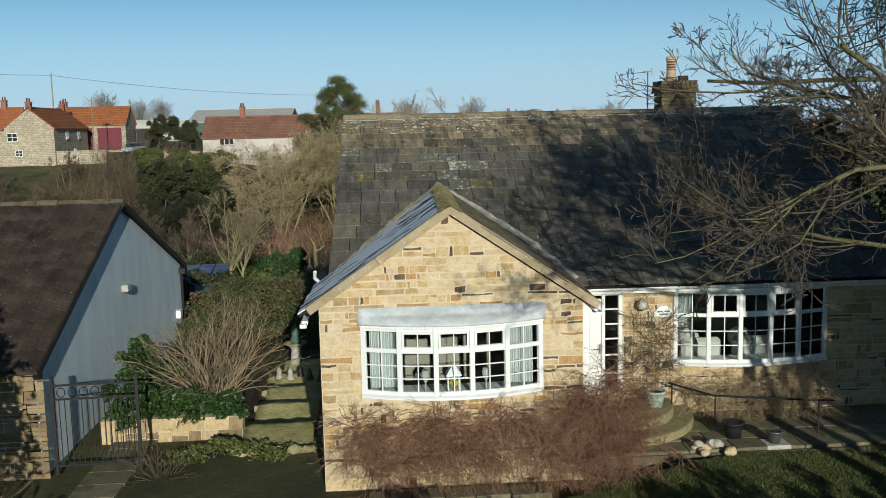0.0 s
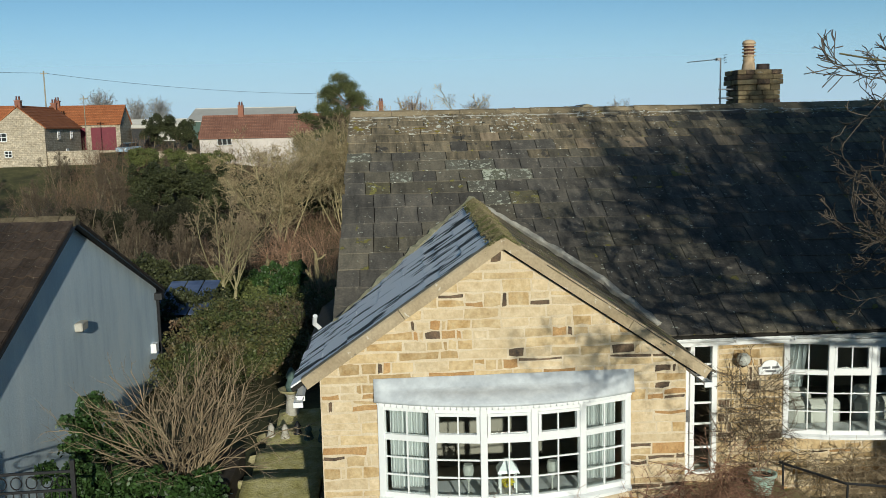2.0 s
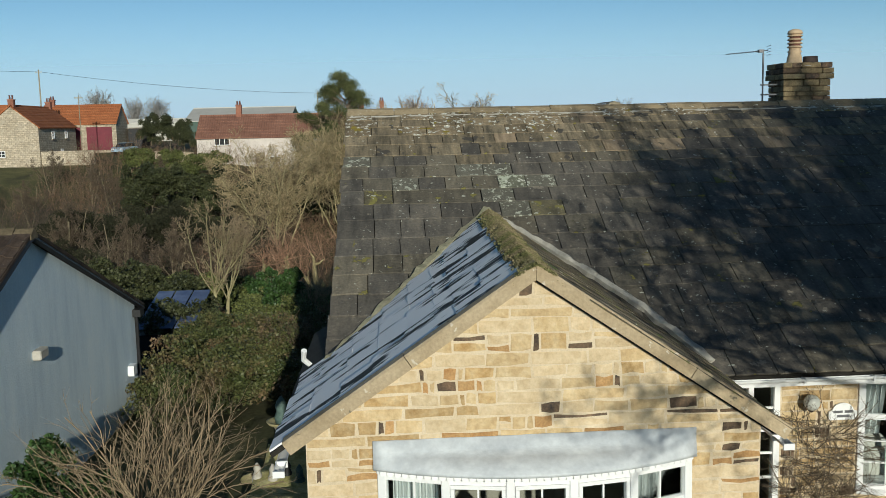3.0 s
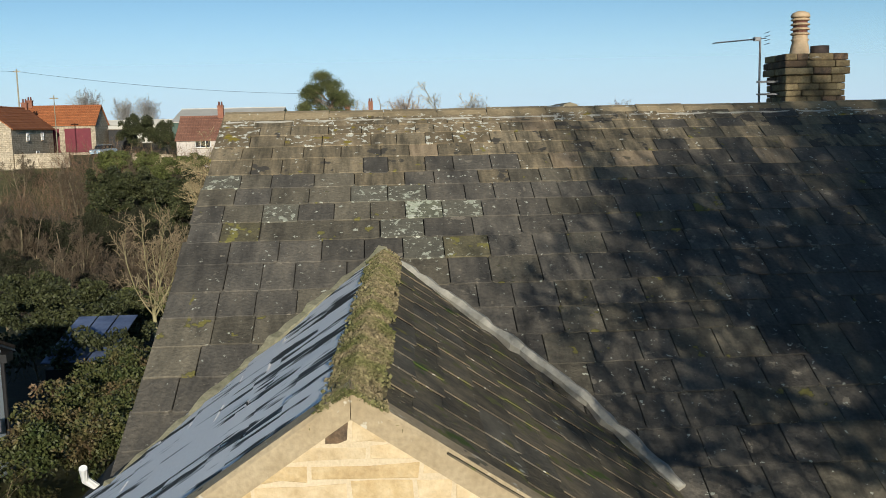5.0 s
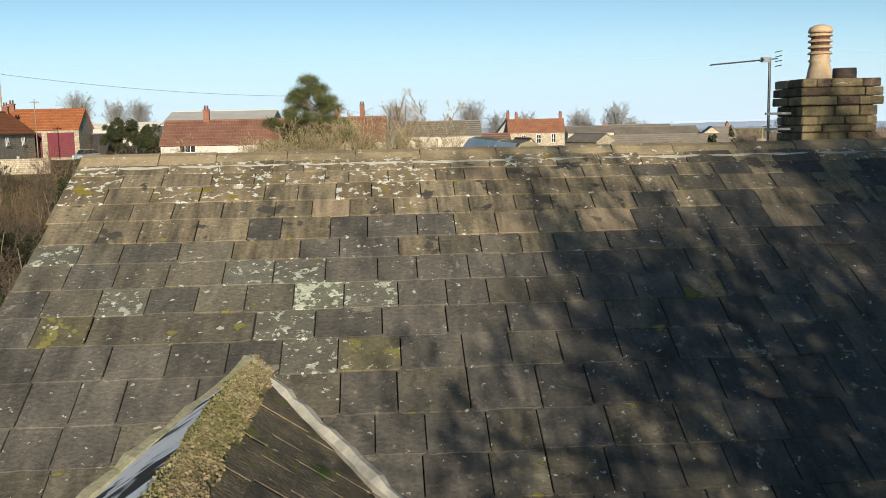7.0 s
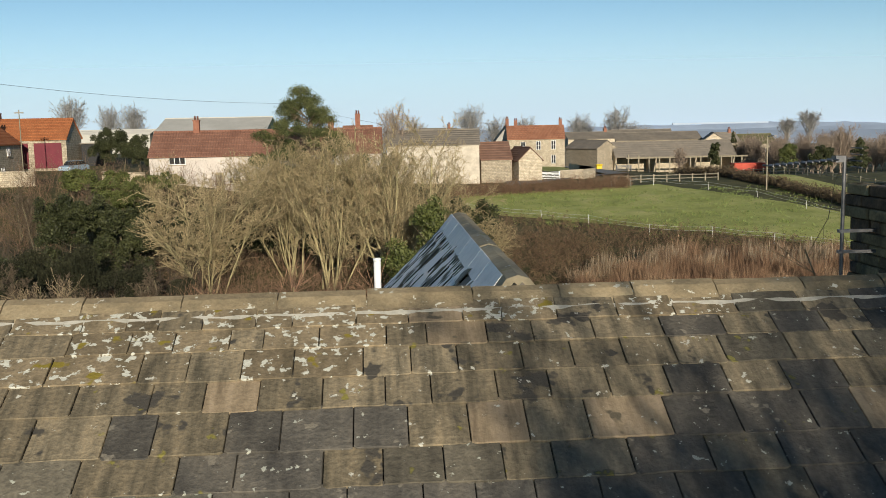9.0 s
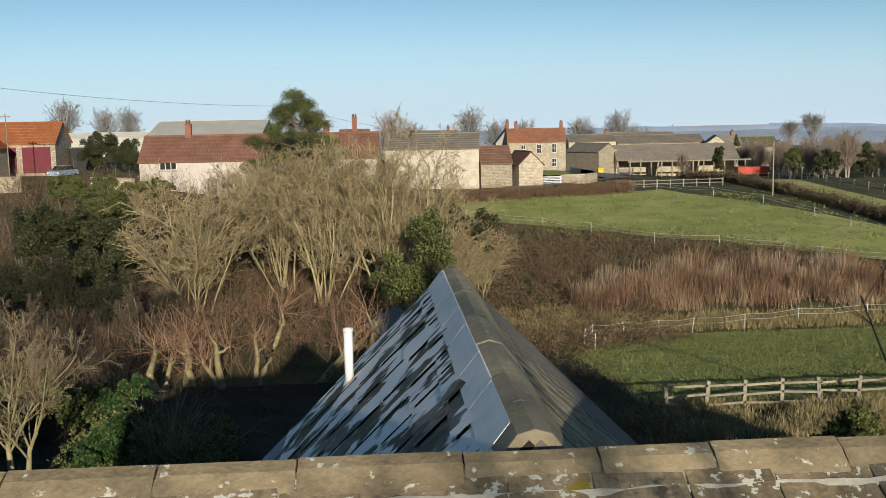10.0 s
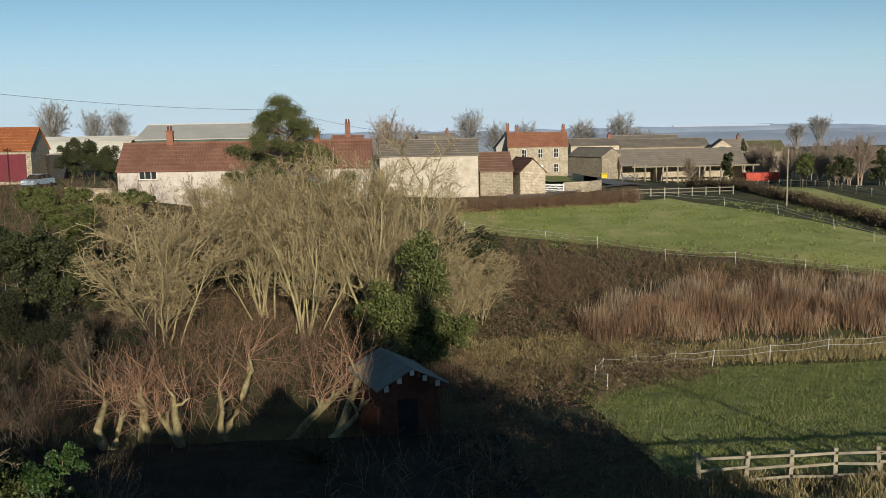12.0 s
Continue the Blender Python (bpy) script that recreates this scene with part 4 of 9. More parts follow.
# ---- chimney ----
chimney = thing("chimney_stack", "weathered sandstone chimney stack with two pots behind the ridge", "chimney", at=(8.29, 26.4, 5.6))
CX0, CX1, CY0, CY1 = 7.92, 8.9, 26.02, 26.78
part("core", bbox(CX0 + 0.04, CX1 - 0.04, CY0 + 0.04, CY1 - 0.04, 5.2, 6.9), M["stone_dark"], chimney)
cr = random.Random(9)
z = 5.55
while z < 6.98:
    h = cr.uniform(0.08, 0.14)
    out = 0.05 if 6.62 < z < 6.8 else 0.02 if z >= 6.8 else 0.0
    for (ax, ay), (bx, by) in (((CX0, CY0), (CX1, CY0)), ((CX0, CY1), (CX0, CY0)), ((CX1, CY0), (CX1, CY1)), ((CX1, CY1), (CX0, CY1))):
        d = Vector((bx - ax, by - ay, 0))
        length = d.length
        d.normalize()
        n = Vector((d.y, -d.x, 0))
        x = -out
        while x < length + out - 0.01:
            w = min(cr.uniform(0.18, 0.5), length + out - x)
            if length + out - x - w < 0.1:
                w = length + out - x
            p = Vector((ax, ay, z)) + d * x + n * (out + cr.uniform(-0.015, 0.02))
            bm = bmesh.new()
            m = Matrix(((d.x, -n.x, 0, p.x), (d.y, -n.y, 0, p.y), (0, 0, 1, p.z), (0, 0, 0, 1)))
            box(bm, 0.005, w - 0.005, 0, 0.14 + out, 0.004, h - 0.004, m, 0.012)
            part("stone", bm, M["chimney_stone"] if cr.random() < 0.7 else M["stone_dark"], chimney)
            x += w
    z += h
part("flaunching", lathe([(0.42, 6.92), (0.36, 6.97), (0.1, 7.0)], (8.41, 26.4, 0), 12), M["cement"], chimney)
PX, PY = 8.28, 26.35
pot = part("louvred_pot", lathe([(0.165, 6.93), (0.16, 7.0), (0.14, 7.12), (0.12, 7.2), (0.145, 7.225), (0.118, 7.25), (0.118, 7.3)], (PX, PY, 0), 18), M["terracotta"], chimney, "buff clay louvred chimney pot", True)
for i in range(4):
    zz = 7.3 + i * 0.075
    part("louvre", lathe([(0.118, zz), (0.152, zz + 0.01), (0.148, zz + 0.028), (0.118, zz + 0.045)], (PX, PY, 0), 18), M["terracotta"], pot)
    part("slot", lathe([(0.112, zz + 0.04), (0.112, zz + 0.08)], (PX, PY, 0), 12), M["pot_red"] if i < 3 else M["terracotta"], pot)
part("pot_cap", lathe([(0.148, 7.58), (0.152, 7.605), (0.13, 7.65), (0.06, 7.68)], (PX, PY, 0), 18), M["terracotta"], pot, "", True)
part("short_pot", lathe([(0.15, 6.93), (0.145, 7.13), (0.12, 7.13), (0.12, 7.0)], (8.64, 26.4, 0), 16), M["pot_dark"], chimney, "short sooty dark clay pot", True)

# ---- television aerial ----
aerial = thing("television_aerial", "grey metal aerial on a mast strapped to the chimney", "aerial", at=(7.5, 26.3, 6.0))
bm = bmesh.new()
tube(bm, [(7.6, 26.3, 5.7), (7.6, 26.3, 7.28)], 0.018, 8)
part("mast", bm, M["metal"], aerial)
for zz in (6.35, 6.55):
    part("bracket", bbox(7.56, 7.95, 26.28, 26.32, zz, zz + 0.03), M["metal"], aerial)
boom_a, boom_b = Vector((7.7, 26.3, 7.26)), Vector((6.88, 26.35, 7.2))
bm = bmesh.new()
tube(bm, [boom_a, boom_b], 0.008, 6)
part("boom", bm, M["metal"], aerial)
for i in range(11):
    c = boom_a.lerp(boom_b, 0.25 + 0.75 * i / 10)
    bm = bmesh.new()
    tube(bm, [c + Vector((0.0, -0.12, 0)), c + Vector((0.0, 0.12, 0))], 0.009, 4)
    part("element", bm, M["metal"], aerial)
for dz in (-0.09, -0.03, 0.03, 0.09):
    bm = bmesh.new()
    tube(bm, [boom_a + Vector((0.0, -0.14, dz)), boom_a + Vector((0.03, 0.14, dz))], 0.006, 4)
    part("reflector", bm, M["metal"], aerial)
part("dipole_box", bbox(7.5, 7.58, 26.27, 26.36, 7.22, 7.28), M["metal"], aerial)


# ---- bow windows ----
def bow_window(name, label, x0, x1, y, z0, z1, sag, lights=5, lead=True):
    win = part(name, bbox(x0 - 0.04, x0 - 0.002, y - 0.02, y + 0.1, z0, z1), M["white"], house, label)
    pts = []
    for i in range(lights + 1):
        k = i / lights
        pts.append(Vector((x0 + (x1 - x0) * k, y - sag * (1 - (2 * k - 1) ** 2), 0)))
    for i, p in enumerate(pts):
        a = pts[max(i - 1, 0)]
        b = pts[min(i + 1, lights)]
        d = (b - a).normalized()
        m = Matrix(((d.x, -d.y, 0, p.x), (d.y, d.x, 0, p.y), (0, 0, 1, 0), (0, 0, 0, 1)))
        bm = bmesh.new()
        box(bm, -0.045, 0.045, -0.05, 0.04, z0, z1, m, 0.008)
        part("mullion", bm, M["white"], win)
    zt = z0 + (z1 - z0) * 0.66
    for i in range(lights):
        a, b = pts[i], pts[i + 1]
        d = (b - a).normalized()
        w = (b - a).length
        m = Matrix(((d.x, -d.y, 0, a.x), (d.y, d.x, 0, a.y), (0, 0, 1, 0), (0, 0, 0, 1)))
        bm = bmesh.new()
        bm.free()
        for c, e in ((z0 + 0.002, z0 + 0.07), (z1 - 0.07, z1 - 0.002), (zt - 0.04, zt + 0.035)):
            bm = bmesh.new()
            box(bm, 0.02, w - 0.02, -0.035, 0.03, c, e, m)
            part("rail", bm, M["white"], win)
        pane_z = [(z0 + 0.07, zt - 0.04), (zt + 0.035, z1 - 0.07)]
        if i in (1, lights // 2, lights - 2):
            bm = bmesh.new()
            for c, e in ((zt + 0.037, zt + 0.075), (z1 - 0.11, z1 - 0.072)):
                box(bm, 0.045, w - 0.045, -0.046, 0.02, c, e, m)
            for c, e in ((0.046, 0.085), (w - 0.085, w - 0.046)):
                box(bm, c, e, -0.046, 0.02, zt + 0.076, z1 - 0.112, m)
            part("opening_sash", bm, M["white"], win)
        for c, e in pane_z:
            bm = bmesh.new()
            box(bm, 0.045, w - 0.045, -0.004, 0.004, c - 0.01, e + 0.01, m)
            pane = part("pane", bm, M["glass"], win, "clear window glass")
            pane.visible_shadow = False
        bm = bmesh.new()
        box(bm, w / 2 - 0.009, w / 2 + 0.009, -0.014, 0.012, z0 + 0.07, zt - 0.04, m)
        box(bm, w / 2 - 0.009, w / 2 + 0.009, -0.014, 0.012, zt + 0.036, z1 - 0.07, m)
        for k in (1, 2):
            zz = z0 + 0.07 + (zt - 0.11 - z0) * k / 3
            box(bm, 0.045, w / 2 - 0.01, -0.013, 0.011, zz - 0.009, zz + 0.009, m)
            box(bm, w / 2 + 0.01, w - 0.045, -0.013, 0.011, zz - 0.009, zz + 0.009, m)
        part("glazing_bar", bm, M["white"], win)
    # curved sill and head
    curve = [Vector((x0 + (x1 - x0) * k, y - sag * (1 - (2 * k - 1) ** 2), 0)) for k in np.linspace(-0.02, 1.02, 21)]
    bm = bmesh.new()
    loft(bm, [[p + Vector((0, -0.1, z0 - 0.06)), p + Vector((0, -0.1, z0 - 0.02)), p + Vector((0, -0.04, z0 + 0.004)), (p.x, y + 0.06, z0 + 0.004), (p.x, y + 0.06, z0 - 0.06)] for p in curve])
    part("sill", bm, M["white"], win, "white curved window sill")
    bm = bmesh.new()
    loft(bm, [[p + Vector((0, -0.07, z1 - 0.004)), p + Vector((0, -0.07, z1 + 0.035)), (p.x, y + 0.06, z1 + 0.035), (p.x, y + 0.06, z1 - 0.004)] for p in curve])
    part("head", bm, M["white"], win)
    bm = bmesh.new()
    loft(bm, [[p + Vector((0, 0.05, z0 - 0.02)), (p.x, y + 0.35, z0 - 0.02), (p.x, y + 0.35, z0 + 0.02), p + Vector((0, 0.05, z0 + 0.02))] for p in curve[1:-1]])
    part("window_board", bm, M["white"], win)
    if lead:
        r = random.Random(4)
        bm = bmesh.new()
        rings = []
        for p in [Vector((x0 + (x1 - x0) * k, y - sag * (1 - (2 * k - 1) ** 2), 0)) for k in np.linspace(-0.03, 1.03, 33)]:
            j = r.uniform(-0.006, 0.006)
            rings.append([p + Vector((0, -0.11, z1 + 0.036)), p + Vector((0, -0.11 + j, z1 + 0.075)), (p.x, (p.y + y) / 2 - 0.06, z1 + 0.17 + j), (p.x, y - 0.035 + j, z1 + 0.21), (p.x, y - 0.03, z1 + 0.33 + j), (p.x, y + 0.01, z1 + 0.33), (p.x, y + 0.01, z1 + 0.036)])
        loft(bm, rings)
        part("lead_roof", bm, M["lead"], win, "pale grey lead sheet dressed over the bow", True)
        for k in np.linspace(0, 1, 44):
            p = Vector((x0 + (x1 - x0) * k, y - sag * (1 - (2 * k - 1) ** 2) - 0.085, z1 + 0.03))
            bm = bmesh.new()
            tube(bm, [p + Vector((0, -0.012, -0.012)), p + Vector((0, 0.02, -0.012))], 0.034, 6)
            part("scallop", bm, M["white"], win)
    return win


bow_window("bow_window_1", "white five-light bow window with glazing bars", -0.36, 2.8, GY, 1.18, 2.4, 0.36)
bow_window("bow_window_2", "white five-light bow window under the eaves", 6.22, 9.48, 19.32, 0.76, 2.33, 0.3, lead=False)

# ---- front door ----
door = part("front_door", bbox(4.3, 4.62, 19.36, 19.41, 0.16, 2.18, bevel=0.006), M["white"], house, "white panelled door beside a glazed sidelight")
for a, b in ((0.3, 0.95), (1.1, 2.05)):
    part("panel", bbox(4.36, 4.56, 19.345, 19.359, a, b, bevel=0.005), M["white"], door)
bm = bmesh.new()
for a, b in ((4.22, 4.3), (4.62, 4.69), (4.98, 5.06)):
    box(bm, a, b, 19.3, 19.42, 0.12, 2.26)
box(bm, 4.22, 5.06, 19.3, 19.42, 2.26, 2.34)
box(bm, 4.3, 4.98, 19.3, 19.42, 0.12, 0.16)
part("door_frame", bm, M["white"], door)
pane = part("sidelight_pane", bbox(4.69, 4.98, 19.35, 19.358, 0.16, 2.26), M["glass"], door, "clear sidelight glass")
pane.visible_shadow = False
for zz in (0.55, 0.95, 1.3, 1.62, 1.94):
    part("glazing_bar", bbox(4.69, 4.98, 19.335, 19.37, zz, zz + 0.03), M["white"], door)
bm = bmesh.new()
tube(bm, [(4.58, 19.3, 1.1), (4.46, 19.3, 1.1)], 0.012, 6)
box(bm, 4.565, 4.6, 19.33, 19.345, 1.0, 1.2)
part("handle", bm, M["metal"], door, "chrome lever handle")

# stones of the two front walls
mix = [(M["stone_pale"], 0.55), (M["stone"], 0.37), (M["stone_tan"], 0.08)]
rubble(gable_wall, (GX0, GY, 0), (1, 0, 0), (0, -1, 0), GX1 - GX0, -0.7, 4.36, mix, cuts=gable_line, holes=[(0.73, 3.97, 1.1, 2.6)], seed=4, rows=(0.08, 0.19), wide=(0.16, 0.68), accents=True)
mix2 = [(M["stone"], 0.55), (M["stone_tan"], 0.2), (M["stone_pale"], 0.25)]
rubble(main_wall, (3.6, 19.32, 0), (1, 0, 0), (0, -1, 0), 7.6, -0.7, 2.36, mix2, holes=[(0.6, 1.48, 0.1, 2.4), (2.56, 5.94, 0.68, 2.4)], seed=8, rows=(0.1, 0.24), wide=(0.2, 0.7), accents=True)


# ---- plants ----
def unit(v):
    return v / np.maximum(1e-9, np.linalg.norm(v, axis=-1, keepdims=True))


def grow(seed, base, dirs, lens, rads, levels, first=5, bend=0.12, rise=0.0):
    """Branches level by level. Returns a list of (points, radii) arrays. A level: (children, angle, length ratio, radius ratio, rise, wander, points, from)."""
    r = np.random.RandomState(seed)

    def paths(p0, d, ln, rad, k, wander, up, tip):
        b = len(p0)
        pts, cur, dd = [p0], p0.copy(), d.copy()
        for _ in range(k - 1):
            dd = unit(dd + r.normal(0, wander, (b, 3)) + np.array([0, 0, up]))
            cur = cur + dd * (ln / (k - 1))[:, None]
            pts.append(cur)
        taper = np.linspace(1, tip, k)
        return np.stack(pts, 1), rad[:, None] * taper[None]

    out = [paths(np.array(base, float), unit(np.array(dirs, float)), np.array(lens, float), np.array(rads, float), first, bend, rise, 0.45)]
    ln, lim = np.array(lens, float), np.array(rads, float)
    for n, ang, lr, rr, up, wander, k, t0 in levels:
        P, R = out[-1]
        b, kk = P.shape[:2]
        t = r.uniform(t0, 1.0, (b, n)) ** 0.8 * (kk - 1)
        i = np.minimum(t.astype(int), kk - 2)
        f = (t - i)[..., None]
        rows = np.arange(b)[:, None]
        p0 = P[rows, i] * (1 - f) + P[rows, i + 1] * f
        pr = R[rows, i]
        d0 = unit(P[rows, i + 1] - P[rows, i])
        rnd = unit(np.cross(d0, r.normal(0, 1, (b, n, 3))))
        a = np.radians(ang) * r.uniform(0.55, 1.3, (b, n, 1))
        d = unit(d0 * np.cos(a) + rnd * np.sin(a))
        nl = (ln[:, None] * lr * r.uniform(0.6, 1.2, (b, n)) * (1.15 - 0.5 * (t / (kk - 1)))).ravel()
        nr = np.minimum(pr * 0.9, pr * rr * r.uniform(0.8, 1.1, (b, n))).ravel()
        out.append(paths(p0.reshape(-1, 3), d.reshape(-1, 3), nl, nr, k, wander, up, 0.4))
        ln = nl
    return out


def tubes_data(P, R, sides):
    b, k = P.shape[:2]
    t = unit(np.gradient(P, axis=1))
    ref = np.where(np.abs(t[..., 2:3]) < 0.9, np.array([0.1, 0.2, 1.0]), np.array([1.0, 0.1, 0.0]))
    u = unit(np.cross(t, ref))
    w = np.cross(t, u)
    a = np.arange(sides) * 2 * np.pi / sides
    V = P[:, :, None] + R[:, :, None, None] * (u[:, :, None] * np.cos(a)[None, None, :, None] + w[:, :, None] * np.sin(a)[None, None, :, None])
    idx = np.arange(b * k * sides).reshape(b, k, sides)
    q = np.stack([idx[:, :-1], np.roll(idx[:, :-1], -1, 2), np.roll(idx[:, 1:], -1, 2), idx[:, 1:]], -1).reshape(-1, 4)
    return V.reshape(-1, 3), q


def raw_mesh(name, V, Q, mat, smooth=True):
    """A mesh from arrays of points and quads."""
    me = bpy.data.meshes.new(name)
    me.vertices.add(len(V))
    me.vertices.foreach_set("co", np.ascontiguousarray(V, dtype=np.float32).ravel())
    m = Q.shape[1]
    me.loops.add(Q.size)
    me.loops.foreach_set("vertex_index", np.ascontiguousarray(Q, dtype=np.int32).ravel())
    me.polygons.add(len(Q))
    me.polygons.foreach_set("loop_start", np.arange(len(Q), dtype=np.int32) * m)
    me.update(calc_edges=True)
    if smooth:
        me.shade_smooth()
    me.materials.append(mat)
    return me


def wood(name, parent, layers, sides, mat):
    vs, qs, n = [], [], 0
    for (P, R), s in zip(layers, sides):
        v, q = tubes_data(P, R, s)
        vs.append(v)
        qs.append(q + n)
        n += len(v)
    ob = new(name, raw_mesh(name, np.concatenate(vs), np.concatenate(qs), mat))
    if parent:
        ob.parent = parent
    return ob


def leaf_quads(C, size, seed, aspect=0.6, flat=0.0):
    """A small folded quad at each point, turned at random."""
    r = np.random.RandomState(seed)
    n = len(C)
    a = unit(r.normal(0, 1, (n, 3)))
    b = unit(np.cross(a, r.normal(0, 1, (n, 3)) + np.array([0, 0, flat])))
    s = (size * r.uniform(0.6, 1.3, n))[:, None]
    V = np.stack([C - a * s, C + b * s * aspect, C + a * s, C - b * s * aspect], 1).reshape(-1, 3)
    return V, np.arange(4 * n).reshape(-1, 4)


def shell_points(n, seed, lumps, inner=0.6):
    """Points in the outer part of a heap of ellipsoids (x, y, z, rx, ry, rz)."""
    r = np.random.RandomState(seed)
    L = np.array(lumps, float)
    vol = L[:, 3] * L[:, 4] + L[:, 4] * L[:, 5] + L[:, 3] * L[:, 5]
    k = r.choice(len(L), n, p=vol / vol.sum())
    d = unit(r.normal(0, 1, (n, 3)))
    d[:, 2] = np.where(d[:, 2] < -0.3, -d[:, 2], d[:, 2])
    rad = inner + (1.05 - inner) * r.uniform(0, 1, n) ** 0.5
    rad *= 1 + 0.12 * np.sin(d[:, 0] * 7 + k) * np.cos(d[:, 1] * 9 + d[:, 2] * 8)
    return L[k, :3] + d * L[k, 3:] * rad[:, None]


def bare_tree(name, label, at, height, seed, trunk_mat, twig_mat, stems=1, spread=0.25, dense=1.0, trunk_r=None, low=0.25, group="", fine=True, angle=38, rise=0.05, category="tree", thin=0.006, last=5):
    t = thing(name, label, category, group)
    r = np.random.RandomState(seed)
    tr = trunk_r or height * 0.017
    base = np.array([[r.normal(0, 0.1 * (stems > 1) * height * 0.15), r.normal(0, 0.1 * (stems > 1) * height * 0.15), -0.3] for _ in range(stems)])
    dirs = np.array([[r.normal(0, spread), r.normal(0, spread), 1] for _ in range(stems)])
    levels = [(max(2, int(8 * dense)), angle + 4, 0.5, 0.5, 0.06 + rise, 0.13, 5, low), (max(2, int(8 * dense)), angle, 0.52, 0.5, 0.06 + rise, 0.17, 4, 0.2), (max(2, int(7 * dense)), angle + 4, 0.52, 0.55, 0.05, 0.2, 4, 0.15)]
    if fine:
        levels.append((last, angle + 6, 0.6, 0.65, 0.03, 0.22, 3, 0.1))
    lay = grow(seed, base, dirs, [height * 0.78 * r.uniform(0.85, 1.1) for _ in range(stems)], [tr * r.uniform(0.75, 1.1) for _ in range(stems)], levels, 7, 0.1, 0.05)
    lay = [(P, np.maximum(R, thin)) for P, R in lay]
    P, R = lay[0]
    for i in range(stems):
        wood("trunk", t, [(P[i:i + 1], R[i:i + 1])], (8,), trunk_mat)
    wood("limb", t, lay[1:2], (5,), trunk_mat)["kind"] = "stuff"
    crown = wood("crown", t, lay[2:], (3, 3, 3), twig_mat)
    crown["label"], crown["kind"] = "bare winter twigs", "stuff"
    t.location = at
    return t


def bush(name, label, at, height, radius, seed, mat, n=60, sub=5, sub2=4, rad=0.012, arch=-0.03, group="", category="shrub", lean=0.9):
    """A bare shrub of many stems from one stool."""
    r = np.random.RandomState(seed)
    a = r.uniform(0, 6.283, n)
    q = r.uniform(0.05, 1, n) ** 0.6
    base = np.stack([np.cos(a) * q * radius * 0.2, np.sin(a) * q * radius * 0.2, -0.1 * np.ones(n)], 1)
    dirs = np.stack([np.cos(a) * q * lean * radius / height * 1.2, np.sin(a) * q * lean * radius / height * 1.2, np.ones(n)], 1)
    lay = grow(seed, base, dirs, r.uniform(0.6, 1.05, n) * height, np.full(n, rad), [(sub, 30, 0.5, 0.6, 0.02, 0.2, 5, 0.25), (sub2, 35, 0.5, 0.65, 0.0, 0.22, 3, 0.2)], 7, 0.16, arch)
    t = thing(name, label, category, group)
    wood("stem", t, lay[:2], (4, 3), mat)["kind"] = "stuff"
    wood("twig", t, lay[2:], (3,), mat)["kind"] = "stuff"
    t.location = at
    return t


def leafy(name, label, at, lumps, n, size, mat, seed, group="", category="shrub", puff=(0.3, 0.95, 0.18, 0.36), aspect=0.6):
    """An evergreen: heaps of small leaves on a few stems."""
    t = thing(name, label, category, group)
    rs = np.random.RandomState(seed + 7)
    clumps = []
    for x, y, z, rx, ry, rz in lumps:
        for k in range(26):
            d = unit(rs.normal(0, 1, (1, 3)))[0]
            d[2] = abs(d[2]) if d[2] < -0.4 else d[2]
            f, g = rs.uniform(*puff[:2]), rs.uniform(*puff[2:])
            clumps.append((x + d[0] * rx * f, y + d[1] * ry * f, z + d[2] * rz * f, rx * g, ry * g, rz * g * 0.9))
    C = shell_points(n, seed, clumps, 0.2)
    V, Q = leaf_quads(C, size, seed, aspect)
    ob = new("foliage", raw_mesh("foliage", V, Q, mat, False))
    ob.parent = t
    ob["kind"] = "stuff"
    r = np.random.RandomState(seed + 1)
    L = np.array(lumps, float)
    zmin = (L[:, 2] - L[:, 5]).min()
    tips = L[:, :3] + r.normal(0, 0.2, (len(L), 3)) * L[:, 3:]
    near = 0.5 if np.ptp(L[:, :2], axis=0).max() < 3.0 else 0.97
    mid = tips[:, :2].mean(0)
    foot = mid + (tips[:, :2] - mid) * near
    base = np.stack([foot[:, 0], foot[:, 1], np.full(len(L), min(0.0, zmin))], 1)
    d = tips - base
    lay = grow(seed, base, d, np.linalg.norm(d, axis=1) * 1.1, np.full(len(L), max(0.02, 0.03 * L[:, 3].mean())), [(5, 45, 0.5, 0.5, 0.05, 0.2, 4, 0.3)], 5, 0.1, 0.05)
    wood("stem", t, lay, (5, 3), M["bark"])["kind"] = "stuff"
    t.location = at
    return t


def stand(name, label, at, height, seed, kind_of, **k):
    return kind_of(name, label, at, height, seed, **k)


def on(x, y, dz=0.0):
    return (x, y, ground_z(x, y) + dz)


def again(ob, x, y, turn, size=1.0, dz=0.0):
    m = pose(*on(x, y, dz), 0, 0, turn)
    c = copy_thing(ob, m)
    c.scale = (size, size, size)
    return c


